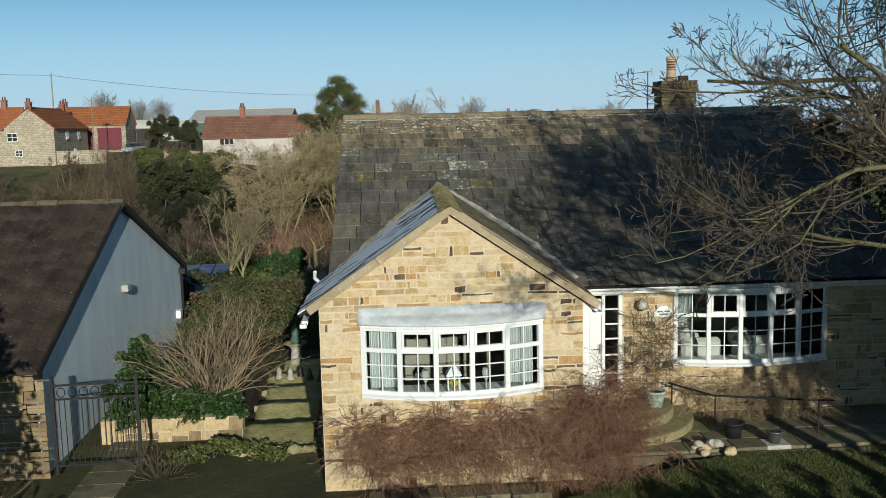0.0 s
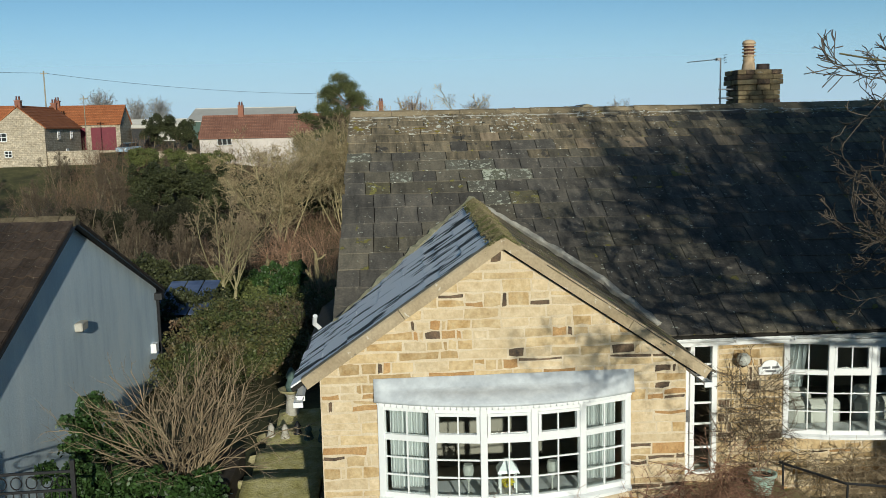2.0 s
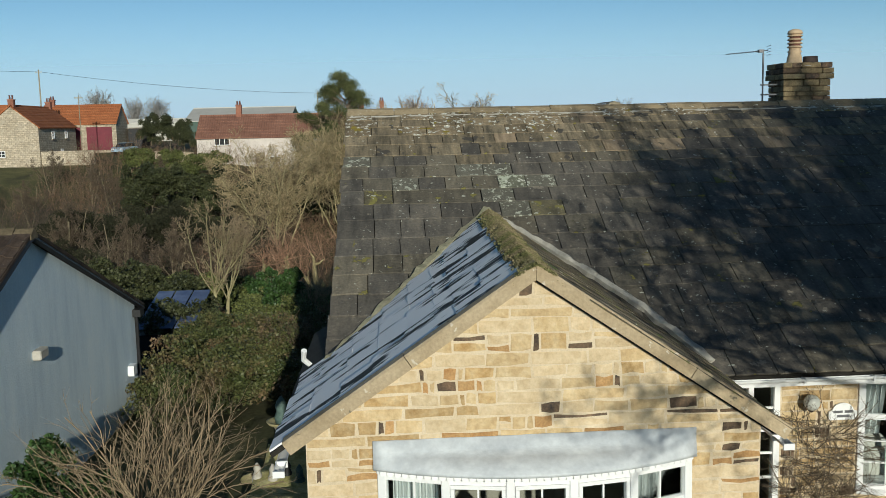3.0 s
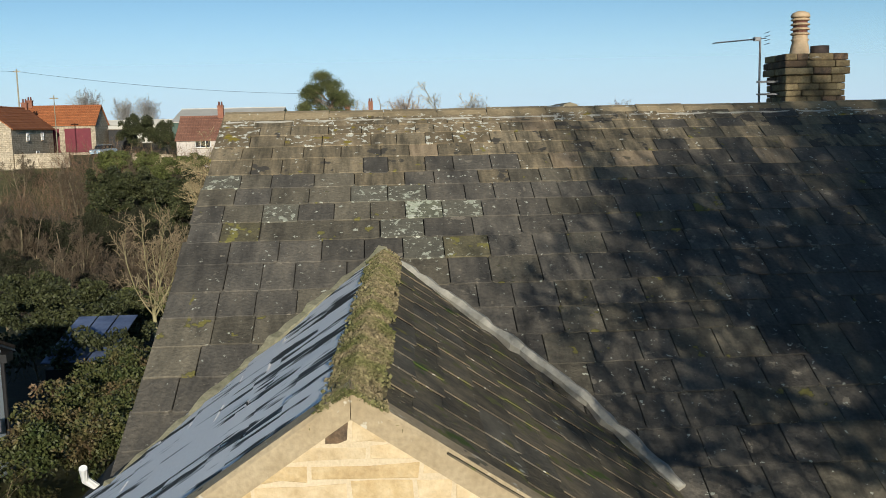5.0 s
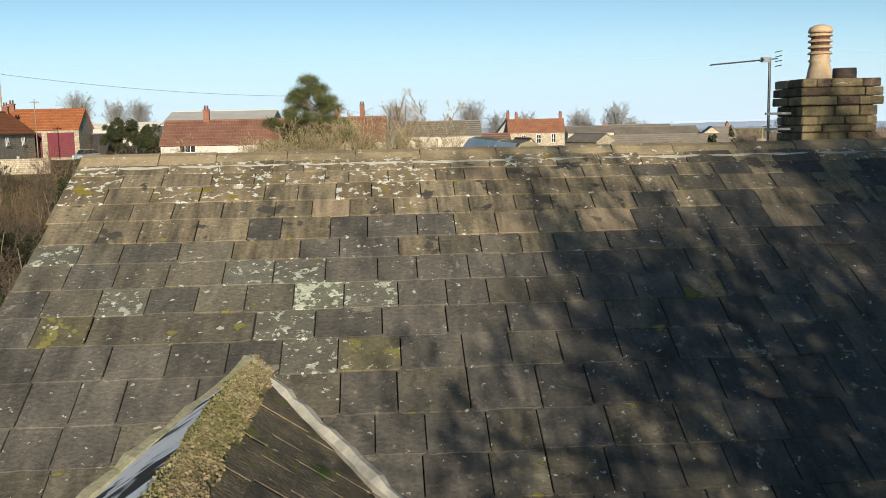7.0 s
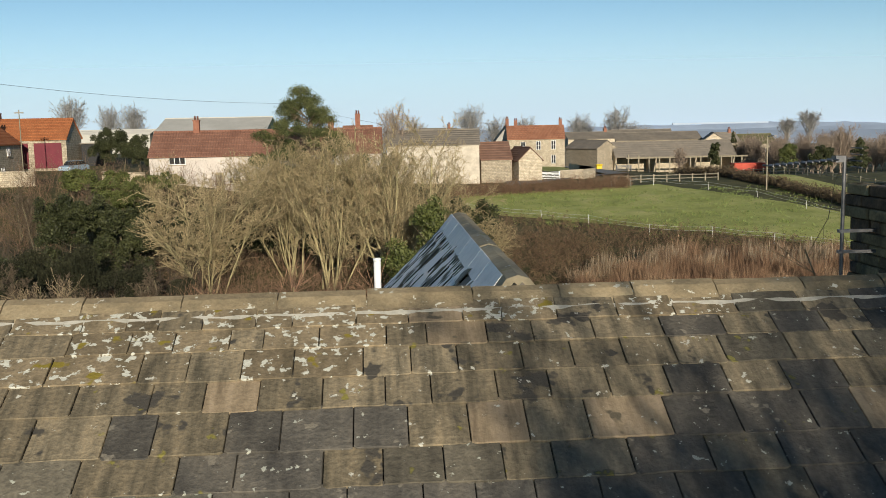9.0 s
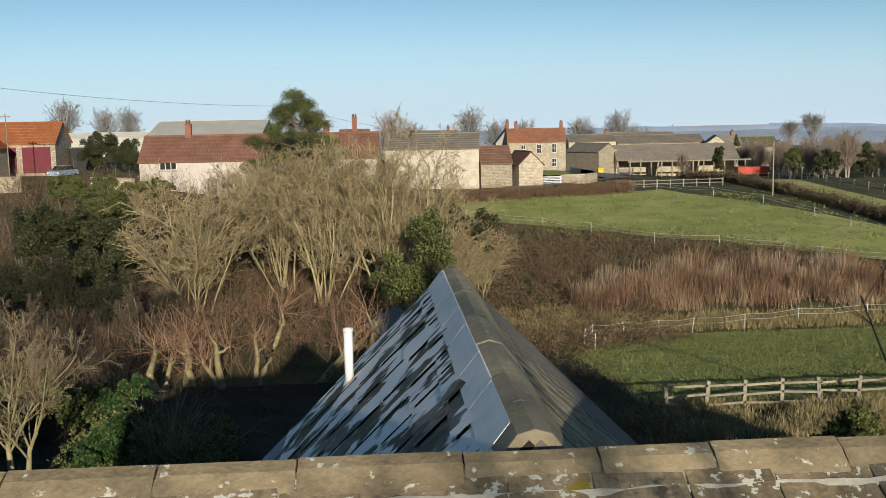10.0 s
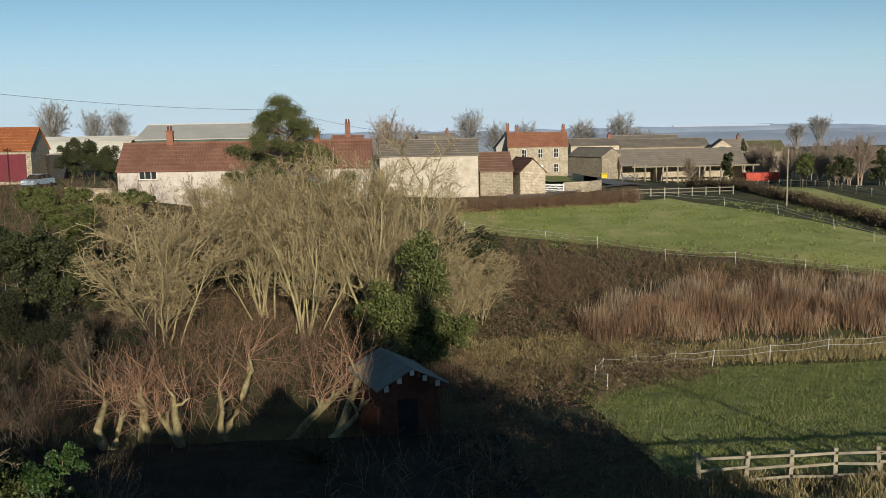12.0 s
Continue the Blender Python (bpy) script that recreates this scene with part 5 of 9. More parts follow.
# the big bare tree whose boughs reach over the front garden
def garden_tree():
    t = thing("garden_tree", "large bare tree with mossy lichened boughs over the lawn", "tree")
    r = np.random.RandomState(31)
    base = [[0, 0, -0.3]]
    trunk = grow(31, base, [[-0.03, 0.02, 1]], [8.2], [0.2], [], 7, 0.05, 0.03)
    bz = np.array([4.8, 5.0, 5.2, 5.5, 5.9, 6.2, 6.6, 6.9, 7.2, 7.5, 5.3, 5.6, 6.4, 7.0])
    az = np.radians([168, 205, 140, 188, 158, 20, 178, 238, 150, 320, 195, 80, 172, 190])
    el = np.array([0.1, 0.16, 0.2, 0.1, 0.22, 0.4, 0.3, 0.6, 0.6, 0.9, 0.14, 0.45, 0.34, 0.75])
    dirs = np.stack([np.cos(az), np.sin(az), el], 1)
    n = len(bz)
    lay = grow(32, np.stack([0 * bz, 0 * bz, bz], 1), dirs, np.array([5.2, 5.4, 5.0, 5.6, 5.2, 4.4, 5.4, 4.6, 4.6, 4.2, 5.2, 4.6, 5.0, 4.8]), np.full(n, 0.05),
               [(11, 44, 0.42, 0.55, 0.1, 0.16, 6, 0.12), (7, 44, 0.48, 0.55, 0.1, 0.2, 5, 0.08), (6, 46, 0.5, 0.6, 0.08, 0.24, 4, 0.1), (3, 50, 0.42, 0.75, 0.08, 0.26, 3, 0.15)], 8, 0.12, 0.015)
    lay = [(P, np.maximum(R, 0.0045)) for P, R in lay]
    # the dense upper crown, added out of sight to shade the roof
    m = 7
    ua = np.radians(np.linspace(60, 340, m)) + r.normal(0, 0.15, m)
    top = grow(37, np.column_stack([0 * ua, 0 * ua, np.linspace(6.6, 7.6, m)]), np.column_stack([np.cos(ua), np.sin(ua), r.uniform(0.2, 0.75, m)]), r.uniform(3.2, 4.2, m), np.full(m, 0.055),
               [(9, 46, 0.5, 0.55, 0.03, 0.14, 6, 0.12), (7, 46, 0.5, 0.55, 0.03, 0.18, 5, 0.1), (4, 48, 0.5, 0.65, 0.03, 0.2, 3, 0.1)], 7, 0.1, 0.02)
    top = [(P, np.maximum(R, 0.009)) for P, R in top]
    for i in range(m):
        wood("bough", t, [(top[0][0][i:i + 1], top[0][1][i:i + 1])], (6,), M["bark_moss"])
    wood("crown", t, top[1:], (4, 3, 3), M["bark_dark"])["kind"] = "stuff"
    wood("trunk", t, trunk, (10,), M["bark_moss"])
    for i in range(n):
        wood("bough", t, [(lay[0][0][i:i + 1], lay[0][1][i:i + 1])], (7,), M["bark_moss"])
    wood("limb", t, lay[1:2], (5,), M["bark_moss"])["kind"] = "stuff"
    wood("crown", t, lay[2:], (4, 3, 3), M["bark_dark"])["kind"] = "stuff"
    t.location = on(9.3, 10.6)
    return t


garden_tree()


# bare trees and evergreens added out of sight, to shade roof and east end
bare_tree("garden_tree", "bare spreading tree added out of view to shade the roof", on(13.4, 13.0), 10.0, 73, M["bark_moss"], M["bark_dark"], 2, 0.2, 1.0, low=0.3, thin=0.009, last=3)
bare_tree("garden_tree", "bare tree added out of view to shade the roof", on(12.6, 7.0), 13.5, 61, M["bark"], M["bark_dark"], 3, 0.17, 1.25, low=0.2)
bare_tree("garden_tree", "dense bare tree added out of view to shade the roof", on(10.9, 4.6), 11.4, 66, M["bark"], M["bark_dark"], 4, 0.16, 1.1, 0.14, 0.55, thin=0.022, last=3)
bare_tree("garden_tree", "dense bare tree added out of view to shade the roof", on(11.4, 3.4), 11.0, 68, M["bark"], M["bark_dark"], 4, 0.18, 1.1, 0.14, 0.55, thin=0.022, last=4)
bare_tree("garden_tree", "dense bare tree added out of view to shade the roof", on(13.4, 5.0), 9.4, 71, M["bark"], M["bark_dark"], 4, 0.2, 1.2, 0.14, 0.35, thin=0.024, last=3)
bare_tree("garden_tree", "bare tree added out of view to shade the roof", on(16, 11), 12, 64, M["bark"], M["bark_dark"], 2, 0.17, 1.2, low=0.2)
# unseen conifers, shaped to shade the roof's east end and the shed
for i, (x, y, h) in enumerate(((13.1, 5.6, 17.0), (16.2, 8.0, 17.6), (14.8, 3.6, 16.5))):
    leafy("tall_conifer", "tall dense dark conifer added out of view to cast shade", on(x, y), [(0.3, 0, h * 0.18, 1.6, 1.8, h * 0.2), (-0.7, 0.1, h * 0.36, 1.9, 1.7, h * 0.2), (-0.8, 0, h * 0.51, 1.9, 1.6, h * 0.13), (0, 0, h * 0.64, 1.5, 1.5, h * 0.15), (0, 0, h * 0.78, 1.4, 1.2, h * 0.15), (0, 0, h * 0.92, 0.6, 0.6, h * 0.1)], 30000, 0.2, M["leaf_dark"], 70 + i, "tall conifers", "tree", (0.2, 0.7, 0.4, 0.62))
# unseen hedges, put here to shade the ground before the bungalow
leafy("boundary_hedge", "evergreen hedge added out of view to shade the front garden", on(0, 8.6), [(x, 0.25 * math.sin(x * 1.7), 0.85, 0.9, 0.6, 0.95 + 0.2 * math.sin(x * 2.3)) for x in np.arange(-11, 3.1, 1.0)], 16000, 0.07, M["leaf"], 63, category="hedge")
leafy("boundary_hedge", "evergreen hedge added out of view to shade the front garden", on(0, 9.8), [(x, 0.25 * math.sin(x * 1.7), 0.8, 0.9, 0.6, 0.95 + 0.15 * math.sin(x * 2.3)) for x in np.arange(5.4, 13.5, 1.0)], 14000, 0.07, M["leaf"], 69, category="hedge")

# an unseen laurel that keeps the sun off the east wall
leafy("shrub_laurel", "tall dense laurel added out of view to shade the east wall", on(11.8, 14.2), [(0, 0, 2.2, 1.7, 1.2, 2.6), (1.6, 0.5, 2.4, 1.7, 1.2, 2.8), (0.4, 1.2, 3.2, 1.5, 1.1, 2.0), (2.6, -0.3, 2.0, 1.6, 1.2, 2.4), (-0.5, 0.8, 1.5, 1.2, 1.0, 1.8)], 26000, 0.1, M["leaf_dark"], 74, puff=(0.2, 0.8, 0.35, 0.55))
# unseen conifers that block the eastern sky and darken the corner
for i, (x, y, h) in enumerate(((13.4, 16.4, 7.0), (13.5, 18.7, 7.4), (13.2, 21.2, 6.6))):
    leafy("side_conifer", "dense dark conifer added out of view to block eastern skylight", on(x, y), [(0, 0, h * 0.3, 1.3, 1.4, h * 0.32), (0, 0, h * 0.6, 1.1, 1.2, h * 0.28), (0, 0, h * 0.85, 0.7, 0.7, h * 0.18)], 9000, 0.13, M["leaf_deep"], 76 + i, "side conifers", "tree", (0.2, 0.7, 0.4, 0.6))
# two more unseen laurels, for shade on the lawn and the neighbour's wall
leafy("shrub_laurel", "dense laurel added out of view to shade the lawn", on(13.0, 6.8), [(k, 0.3 * math.sin(k * 2), 1.2, 1.1, 0.9, 1.9) for k in (-1.4, -0.4, 0.8, 2.0)], 22000, 0.1, M["leaf_dark"], 79, puff=(0.2, 0.8, 0.35, 0.55))
leafy("shrub_laurel", "tall dense laurel added out of view to shade the neighbour's wall", on(-9.4, 11.8), [(k, 0.3 * math.sin(k * 2), 1.9, 1.3, 1.1, 2.6) for k in (-4, -2.6, -1.2, 0.2, 1.5, 2.5)], 26000, 0.1, M["leaf_dark"], 75, puff=(0.2, 0.8, 0.35, 0.55))
# unseen conifers, placed so their shadows fall between shed and paddock
for i, (x, y, h) in enumerate(((16.6, 28, 6.6), (15.6, 35, 5.6), (13.6, 27.5, 6.4), (13.4, 31.5, 6.2), (12.6, 34.5, 6.2), (14.4, 37.0, 7.4), (17.2, 33.5, 6.2))):
    leafy("boundary_conifer", "dark conifer added out of view to shade the back garden", on(x, y), [(0, 0, h * 0.35, 1.5, 1.4, h * 0.4), (0.3, 0.2, h * 0.6, 1.2, 1.1, h * 0.3), (0, 0, h * 0.85, 0.7, 0.7, h * 0.2)], 5000, 0.12, M["leaf_dark"], 65 + i, "boundary conifers", "tree")


# ---- front garden ----
def lerp2(a, b, t):
    return a + (b - a) * t


def tidy_slab(parent, pts, z0, z1, mat, name="paving_slab"):
    bm = bmesh.new()
    mx, my = sum(p[0] for p in pts) / len(pts), sum(p[1] for p in pts) / len(pts)
    loft(bm, [[Vector((p[0], p[1], z0)) for p in pts], [Vector((p[0], p[1], z1 - 0.01)) for p in pts], [Vector((mx + (p[0] - mx) * 0.97, my + (p[1] - my) * 0.97, z1)) for p in pts]])
    return part(name, bm, mat, parent)


patio = tagged(part("patio", bbox(3.6, 12.0, 16.9, 19.3, -0.9, -0.42), M["mortar_dark"]), "worn stone paving along the bungalow wall", "paving", kind="structure")
pr = random.Random(3)
y = 16.95
while y < 19.25:
    d = min(pr.uniform(0.5, 0.75), 19.28 - y)
    x = 3.65
    while x < 11.9:
        w = min(pr.uniform(0.5, 1.0), 11.95 - x)
        tidy_slab(patio, [(x + 0.01, y + 0.01), (x + w - 0.01, y + 0.01), (x + w - 0.01, y + d - 0.01), (x + 0.01, y + d - 0.01)], -0.5, -0.36 + pr.uniform(-0.006, 0.006), M["paving"])
        x += w
    y += d
# semicircular doorstep in two tiers
step = thing("round_step", "mossy semicircular stone doorstep in front of the door", "step", at=(4.7, 18.6, -0.4))
for rad, z0, z1 in ((1.75, -0.38, -0.2), (1.35, -0.2, -0.02)):
    bm = bmesh.new()
    ring = [(4.75 + rad * math.cos(a), 19.3 + rad * 1.15 * math.sin(a)) for a in np.linspace(math.pi, 2 * math.pi, 26)]
    ring = [(max(3.62, x), y) for x, y in ring]
    loft(bm, [[Vector((x, y, z)) for x, y in ring] for z in (z0, z1 - 0.02)] + [[Vector((4.75 + (x - 4.75) * 0.985, 19.3 + (y - 19.3) * 0.985, z1)) for x, y in ring]])
    part("tier", bm, M["paving_moss"], step)
lawn_pts = [(3.4, 8), (12, 8), (12, 15.9), (9.6, 16.3), (8.2, 16.85), (6.8, 16.9), (5.6, 16.6), (4.6, 15.9), (3.9, 15.4), (3.0, 15.2)]
bm = bmesh.new()
loft(bm, [[Vector((x, y, -0.9)) for x, y in lawn_pts], [Vector((x, y, -0.44)) for x, y in lawn_pts], [Vector((7 + (x - 7) * 0.98, 12 + (y - 12) * 0.98, -0.4)) for x, y in lawn_pts]])
tagged(part("lawn", bm, M["lawn"]), "short mossy winter lawn in front of the bungalow", "lawn", kind="structure")
# blades on the lawn's nearer part
gr = np.random.RandomState(5)
n = 42000
C = np.stack([gr.uniform(3.6, 10.5, n), gr.uniform(12.5, 16.8, n), np.full(n, -0.39)], 1)
keep = C[:, 1] < 15.3 + 0.45 * (C[:, 0] - 3.2)
C = C[keep & (C[:, 1] < 16.85)]
A = gr.normal(0, 0.016, (len(C), 3)) + np.array([0, 0, 0.026])
B = unit(np.cross(A, gr.normal(0, 1, (len(C), 3)))) * 0.006
V = np.stack([C - B, C + B, C + A], 1).reshape(-1, 3)
tagged(new("grass_blades", raw_mesh("grass_blades", V, np.arange(len(V)).reshape(-1, 3), M["lawn_blade"], False)), "short green grass blades of the lawn", "grass", kind="stuff")
# bed edging below the gable
for i, (x, w) in enumerate(((-0.35, 0.75), (0.42, 0.55), (0.99, 0.5), (1.52, 0.6), (2.15, 0.7))):
    e = thing("edging_slab", "grey stone slab edging the bed below the gable", "paving slab", "edging slabs", at=(x, 15.8, -0.6))
    tidy_slab(e, [(x, 15.55), (x + w, 15.58), (x + w, 16.05), (x, 16.0)], -0.7, -0.5 + 0.015 * (i % 2), M["paving"], "slab")
# climber over the gable's foot: red-brown winter stems
def climber(name, label, x0, x1, y, zfun, n, seed, mat, depth=0.35, leafy_n=0, arch=-0.14, lean=0.5):
    r = np.random.RandomState(seed)
    x = r.uniform(x0, x1, n)
    top = np.array([zfun(v) for v in x])
    z = -0.55 + (top + 0.55) * r.uniform(0.25, 1.0, n) ** 0.8
    base = np.stack([x, y - r.uniform(0.02, depth * 0.8, n), z], 1)
    dirs = np.stack([r.normal(0, 0.7, n), r.normal(-lean, 0.3, n), r.normal(0.1, 0.5, n)], 1)
    lay = grow(seed, base, dirs, r.uniform(0.35, 0.8, n), np.full(n, 0.007), [(5, 40, 0.6, 0.75, arch, 0.25, 4, 0.1), (3, 40, 0.6, 0.8, arch, 0.25, 3, 0.1)], 5, 0.25, arch)
    t = thing(name, label, "climber")
    wood("stem", t, lay[:1], (3,), mat)["kind"] = "stuff"
    wood("twig", t, lay[1:], (3, 3), mat)["kind"] = "stuff"
    return t


climber("climbing_shrub", "tangle of leafless red-brown climber stems against the gable", -0.7, 4.6, 16.4, lambda v: 0.75 if v < 2.6 else 0.75 + 0.55 * (v - 2.6) if v < 4 else 1.5 - 1.3 * (v - 4), 820, 5, M["twig_climber"], 0.36)
climber("climbing_shrub", "tall dense heap of red-brown climber stems against the gable", 3.35, 4.35, 16.3, lambda v: 1.55 - 1.1 * abs(v - 3.95), 420, 15, M["twig_climber"], 0.42)
climber("climber_base", "low mat of red-brown climber stems over the bed", -0.4, 5.0, 16.0, lambda v: 0.25, 190, 6, M["twig_climber"], 0.5)
# trellis with climbers between door and bow
trellis = thing("trellis", "thin wire trellis with dry climber stems on the wall", "trellis", at=(5.6, 19.28, -0.3))
for i in range(13):
    x = 5.14 + i * 0.08
    bm = bmesh.new()
    tube(bm, [(x, 19.285, -0.2), (x, 19.285, 1.78)], 0.004, 4)
    part("wire", bm, M["wood"], trellis)
for i in range(20):
    z = -0.1 + i * 0.098
    bm = bmesh.new()
    tube(bm, [(5.1, 19.278, z), (6.14, 19.278, z)], 0.004, 4)
    part("wire", bm, M["wood"], trellis)
climber("wall_climber", "dry brown climber stems on the trellis", 5.1, 6.15, 19.25, lambda v: 1.8, 110, 8, M["twig_dark"], 0.12, lean=0.1, arch=0.0)
climber("bow_shrub", "untidy dry shrub stems below the second bow window", 6.4, 9.3, 19.0, lambda v: 0.45, 260, 9, M["twig_tan"], 0.4)
# bulkhead lamp and name plaque (its wording is not shown)
lamp = thing("wall_lamp", "round bulkhead lamp with a clouded glass globe on the wall", "lamp", at=(5.44, 19.2, 2.05))
bm = bmesh.new()
bmesh.ops.create_uvsphere(bm, u_segments=16, v_segments=10, radius=0.11, matrix=Matrix.Translation((5.44, 19.16, 2.06)))
part("globe", bm, M["frosted"], lamp, "clouded glass globe", True)
bm = bmesh.new()
tube(bm, [(5.44, 19.3, 2.0), (5.44, 19.26, 2.0), (5.44, 19.16, 1.97)], [0.06, 0.05, 0.05], 10)
part("base", bm, M["black"], lamp)
plaque = thing("name_plaque", "white arched house name plaque with grey lettering on the wall", "sign", at=(5.94, 19.28, 1.85))
arch_pts = [(5.74, 1.76), (6.14, 1.76), (6.14, 1.88)] + [(5.94 + 0.15 * math.cos(a), 1.89 + 0.11 * math.sin(a)) for a in np.linspace(0.1, math.pi - 0.1, 12)] + [(5.74, 1.88)]
bm = bmesh.new()
extrude_poly(bm, [(x, 19.30, z) for x, z in arch_pts], (0, -0.025, 0))
part("plate", bm, M["white"], plaque)
for x0, x1, z in ((5.8, 5.93, 1.86), (5.96, 6.08, 1.86), (5.85, 6.03, 1.8)):
    part("lettering", bbox(x0, x1, 19.268, 19.274, z, z + 0.035), M["metal"], plaque, "faded grey lettering")
# handrail beside the step
rail = thing("handrail", "black iron handrail running from the door step along the patio", "handrail", at=(7, 18.4, -0.36))
bm = bmesh.new()
tube(bm, [(5.95, 18.9, 0.42), (6.6, 18.0, 0.38), (7.6, 17.75, 0.35), (8.9, 17.6, 0.3)], 0.02, 8)
part("rail", bm, M["black"], rail)
for x, y, z in ((6.0, 18.85, 0.42), (6.62, 17.98, 0.38), (8.6, 17.62, 0.31)):
    bm = bmesh.new()
    tube(bm, [(x, y, -0.37), (x, y, z)], 0.018, 8)
    part("post", bm, M["black"], rail)


def plant_pot(name, label, x, y, z, r, h, mat, lip=1.12):
    t = thing(name, label, "plant pot", at=(x, y, z))
    part("body", lathe([(r * 0.72, z), (r * 0.9, z + h * 0.6), (r, z + h * 0.86), (r * lip, z + h * 0.88), (r * lip, z + h), (r * 0.95, z + h), (r * 0.9, z + h * 0.9)], (x, y, 0), 20), mat, t, "", True)
    part("soil", lathe([(r * 0.92, z + h * 0.88), (r * 0.5, z + h * 0.93), (0.01, z + h * 0.94)], (x, y, 0), 12), M["soil"], t)
    return t


plant_pot("plant_pot", "pale green glazed pot of dry stems beside the door", 5.62, 18.75, -0.02, 0.2, 0.34, M["pot_green"])
bush("potted_shrub", "dry leafless stems in the green pot", (5.62, 18.75, 0.27), 0.55, 0.35, 41, M["twig_tan"], 16, 3, 2, 0.005)
plant_pot("stone_planter", "dark square stone planter on the patio", 6.85, 17.6, -0.36, 0.2, 0.32, M["black"])
plant_pot("grey_pot", "small grey plant pot on a pale slab", 7.5, 17.15, -0.34, 0.15, 0.24, M["metal"])
tidy_slab(thing("pale_slab", "pale stone slab under the grey pot", "paving slab", at=(7.5, 17.1, -0.38)), [(7.28, 16.95), (7.75, 16.95), (7.75, 17.35), (7.28, 17.35)], -0.42, -0.338, M["cement"], "slab")
rr = random.Random(12)
for i in range(9):
    x, y = 6.2 + rr.uniform(-0.3, 0.35), 16.85 + rr.uniform(-0.1, 0.25)
    bm = bmesh.new()
    bmesh.ops.create_icosphere(bm, subdivisions=2, radius=rr.uniform(0.07, 0.14))
    for v in bm.verts:
        v.co = Vector((v.co.x, v.co.y * 0.85, v.co.z * 0.7)) * (1 + 0.35 * noise.noise(v.co * 9 + Vector((i, 0, 0))))
        v.co += Vector((x, y, -0.34 + 0.1 * (i % 3 == 0)))
    solo("garden_stone", bm, M["stone_pale"] if i % 3 else M["cement"], "rough pale rockery stone at the edge of the lawn", "stone", "rockery stones")

# ---- things seen through the windows ----
def curtain(x0, x1, y, z0, z1, label, mat, seed, slant=0.0):
    r = random.Random(seed)
    n = 40
    prof = [(x0 + (x1 - x0) * i / n, y + 0.03 * math.sin(i * 1.9 + seed) + 0.008 * r.uniform(-1, 1)) for i in range(n + 1)]
    bm = bmesh.new()
    loft(bm, [[Vector((x + slant, yy, z0)) for x, yy in prof] + [Vector((x + slant, yy + 0.006, z0)) for x, yy in prof[::-1]], [Vector((x, yy, z1)) for x, yy in prof] + [Vector((x, yy + 0.006, z1)) for x, yy in prof[::-1]]])
    return solo("curtain", bm, mat, label, "curtain", "curtains")


curtain(-0.26, 0.22, 16.5, 1.25, 2.36, "white net curtain gathered beside the window", M["curtain"], 1)
curtain(2.22, 2.68, 16.5, 1.25, 2.36, "white net curtain gathered beside the window", M["curtain"], 2)
curtain(-0.2, 2.6, 16.62, 2.2, 2.38, "short white pelmet across the window head", M["curtain"], 3)
curtain(6.3, 6.62, 19.42, 1.5, 2.3, "grey tied-back curtain in the second bow", M["curtain"], 4, -0.1)
curtain(9.0, 9.4, 19.42, 1.3, 2.3, "grey tied-back curtain in the second bow", M["curtain"], 5, 0.1)
lantern = thing("white_lantern", "white lantern holding yellow flowers on the window board", "lantern", at=(1.22, 16.25, 1.2))
part("base", bbox(1.1, 1.34, 16.16, 16.36, 1.205, 1.235), M["white"], lantern)
for x in (1.11, 1.31):
    for y in (16.17, 16.33):
        part("post", bbox(x, x + 0.02, y, y + 0.02, 1.235, 1.5), M["white"], lantern)
bm = bmesh.new()
loft(bm, [[(1.08, 16.14, 1.5), (1.36, 16.14, 1.5), (1.36, 16.38, 1.5), (1.08, 16.38, 1.5)], [(1.09, 16.15, 1.53), (1.35, 16.15, 1.53), (1.35, 16.37, 1.53), (1.09, 16.37, 1.53)], [(1.18, 16.23, 1.66), (1.26, 16.23, 1.66), (1.26, 16.3, 1.66), (1.18, 16.3, 1.66)]])
part("roof", bm, M["white"], lantern)
C = shell_points(160, 3, [(1.22, 16.25, 1.33, 0.08, 0.07, 0.08)], 0.2)
V, Q = leaf_quads(C, 0.022, 3)
ob = new("flowers", raw_mesh("flowers", V, Q, M["yellow"], False))
ob.parent = lantern
ob.location = -lantern.location
for x in (0.72, 1.8):
    v = thing("glass_goblet", "tall clear glass goblet on the window board", "vase", "goblets", at=(x, 16.28, 1.2))
    part("bowl", lathe([(0.06, 1.205), (0.012, 1.22), (0.012, 1.36), (0.06, 1.44), (0.075, 1.52), (0.06, 1.6), (0.055, 1.6)], (x, 16.28, 0), 14), M["frosted"], v, "", True)
for x, w in ((6.95, 0.9), (8.1, 0.9)):
    s = thing("armchair", "cream upholstered armchair with plump cushions inside the bow", "armchair", "armchairs", at=(x, 20.2, 0.14))
    part("seat", bbox(x - w / 2, x + w / 2, 19.8, 20.5, 0.15, 0.55, bevel=0.06), M["fabric"], s)
    part("backrest", bbox(x - w / 2, x + w / 2, 19.72, 19.95, 0.5, 1.15, bevel=0.08), M["fabric"], s)
    bm = bmesh.new()
    bmesh.ops.create_uvsphere(bm, u_segments=12, v_segments=8, radius=0.26, matrix=Matrix.Translation((x - 0.25, 19.95, 1.12)) @ Matrix.Diagonal((1, 0.45, 0.9, 1)))
    part("cushion", bm, M["fabric"], s, "", True)

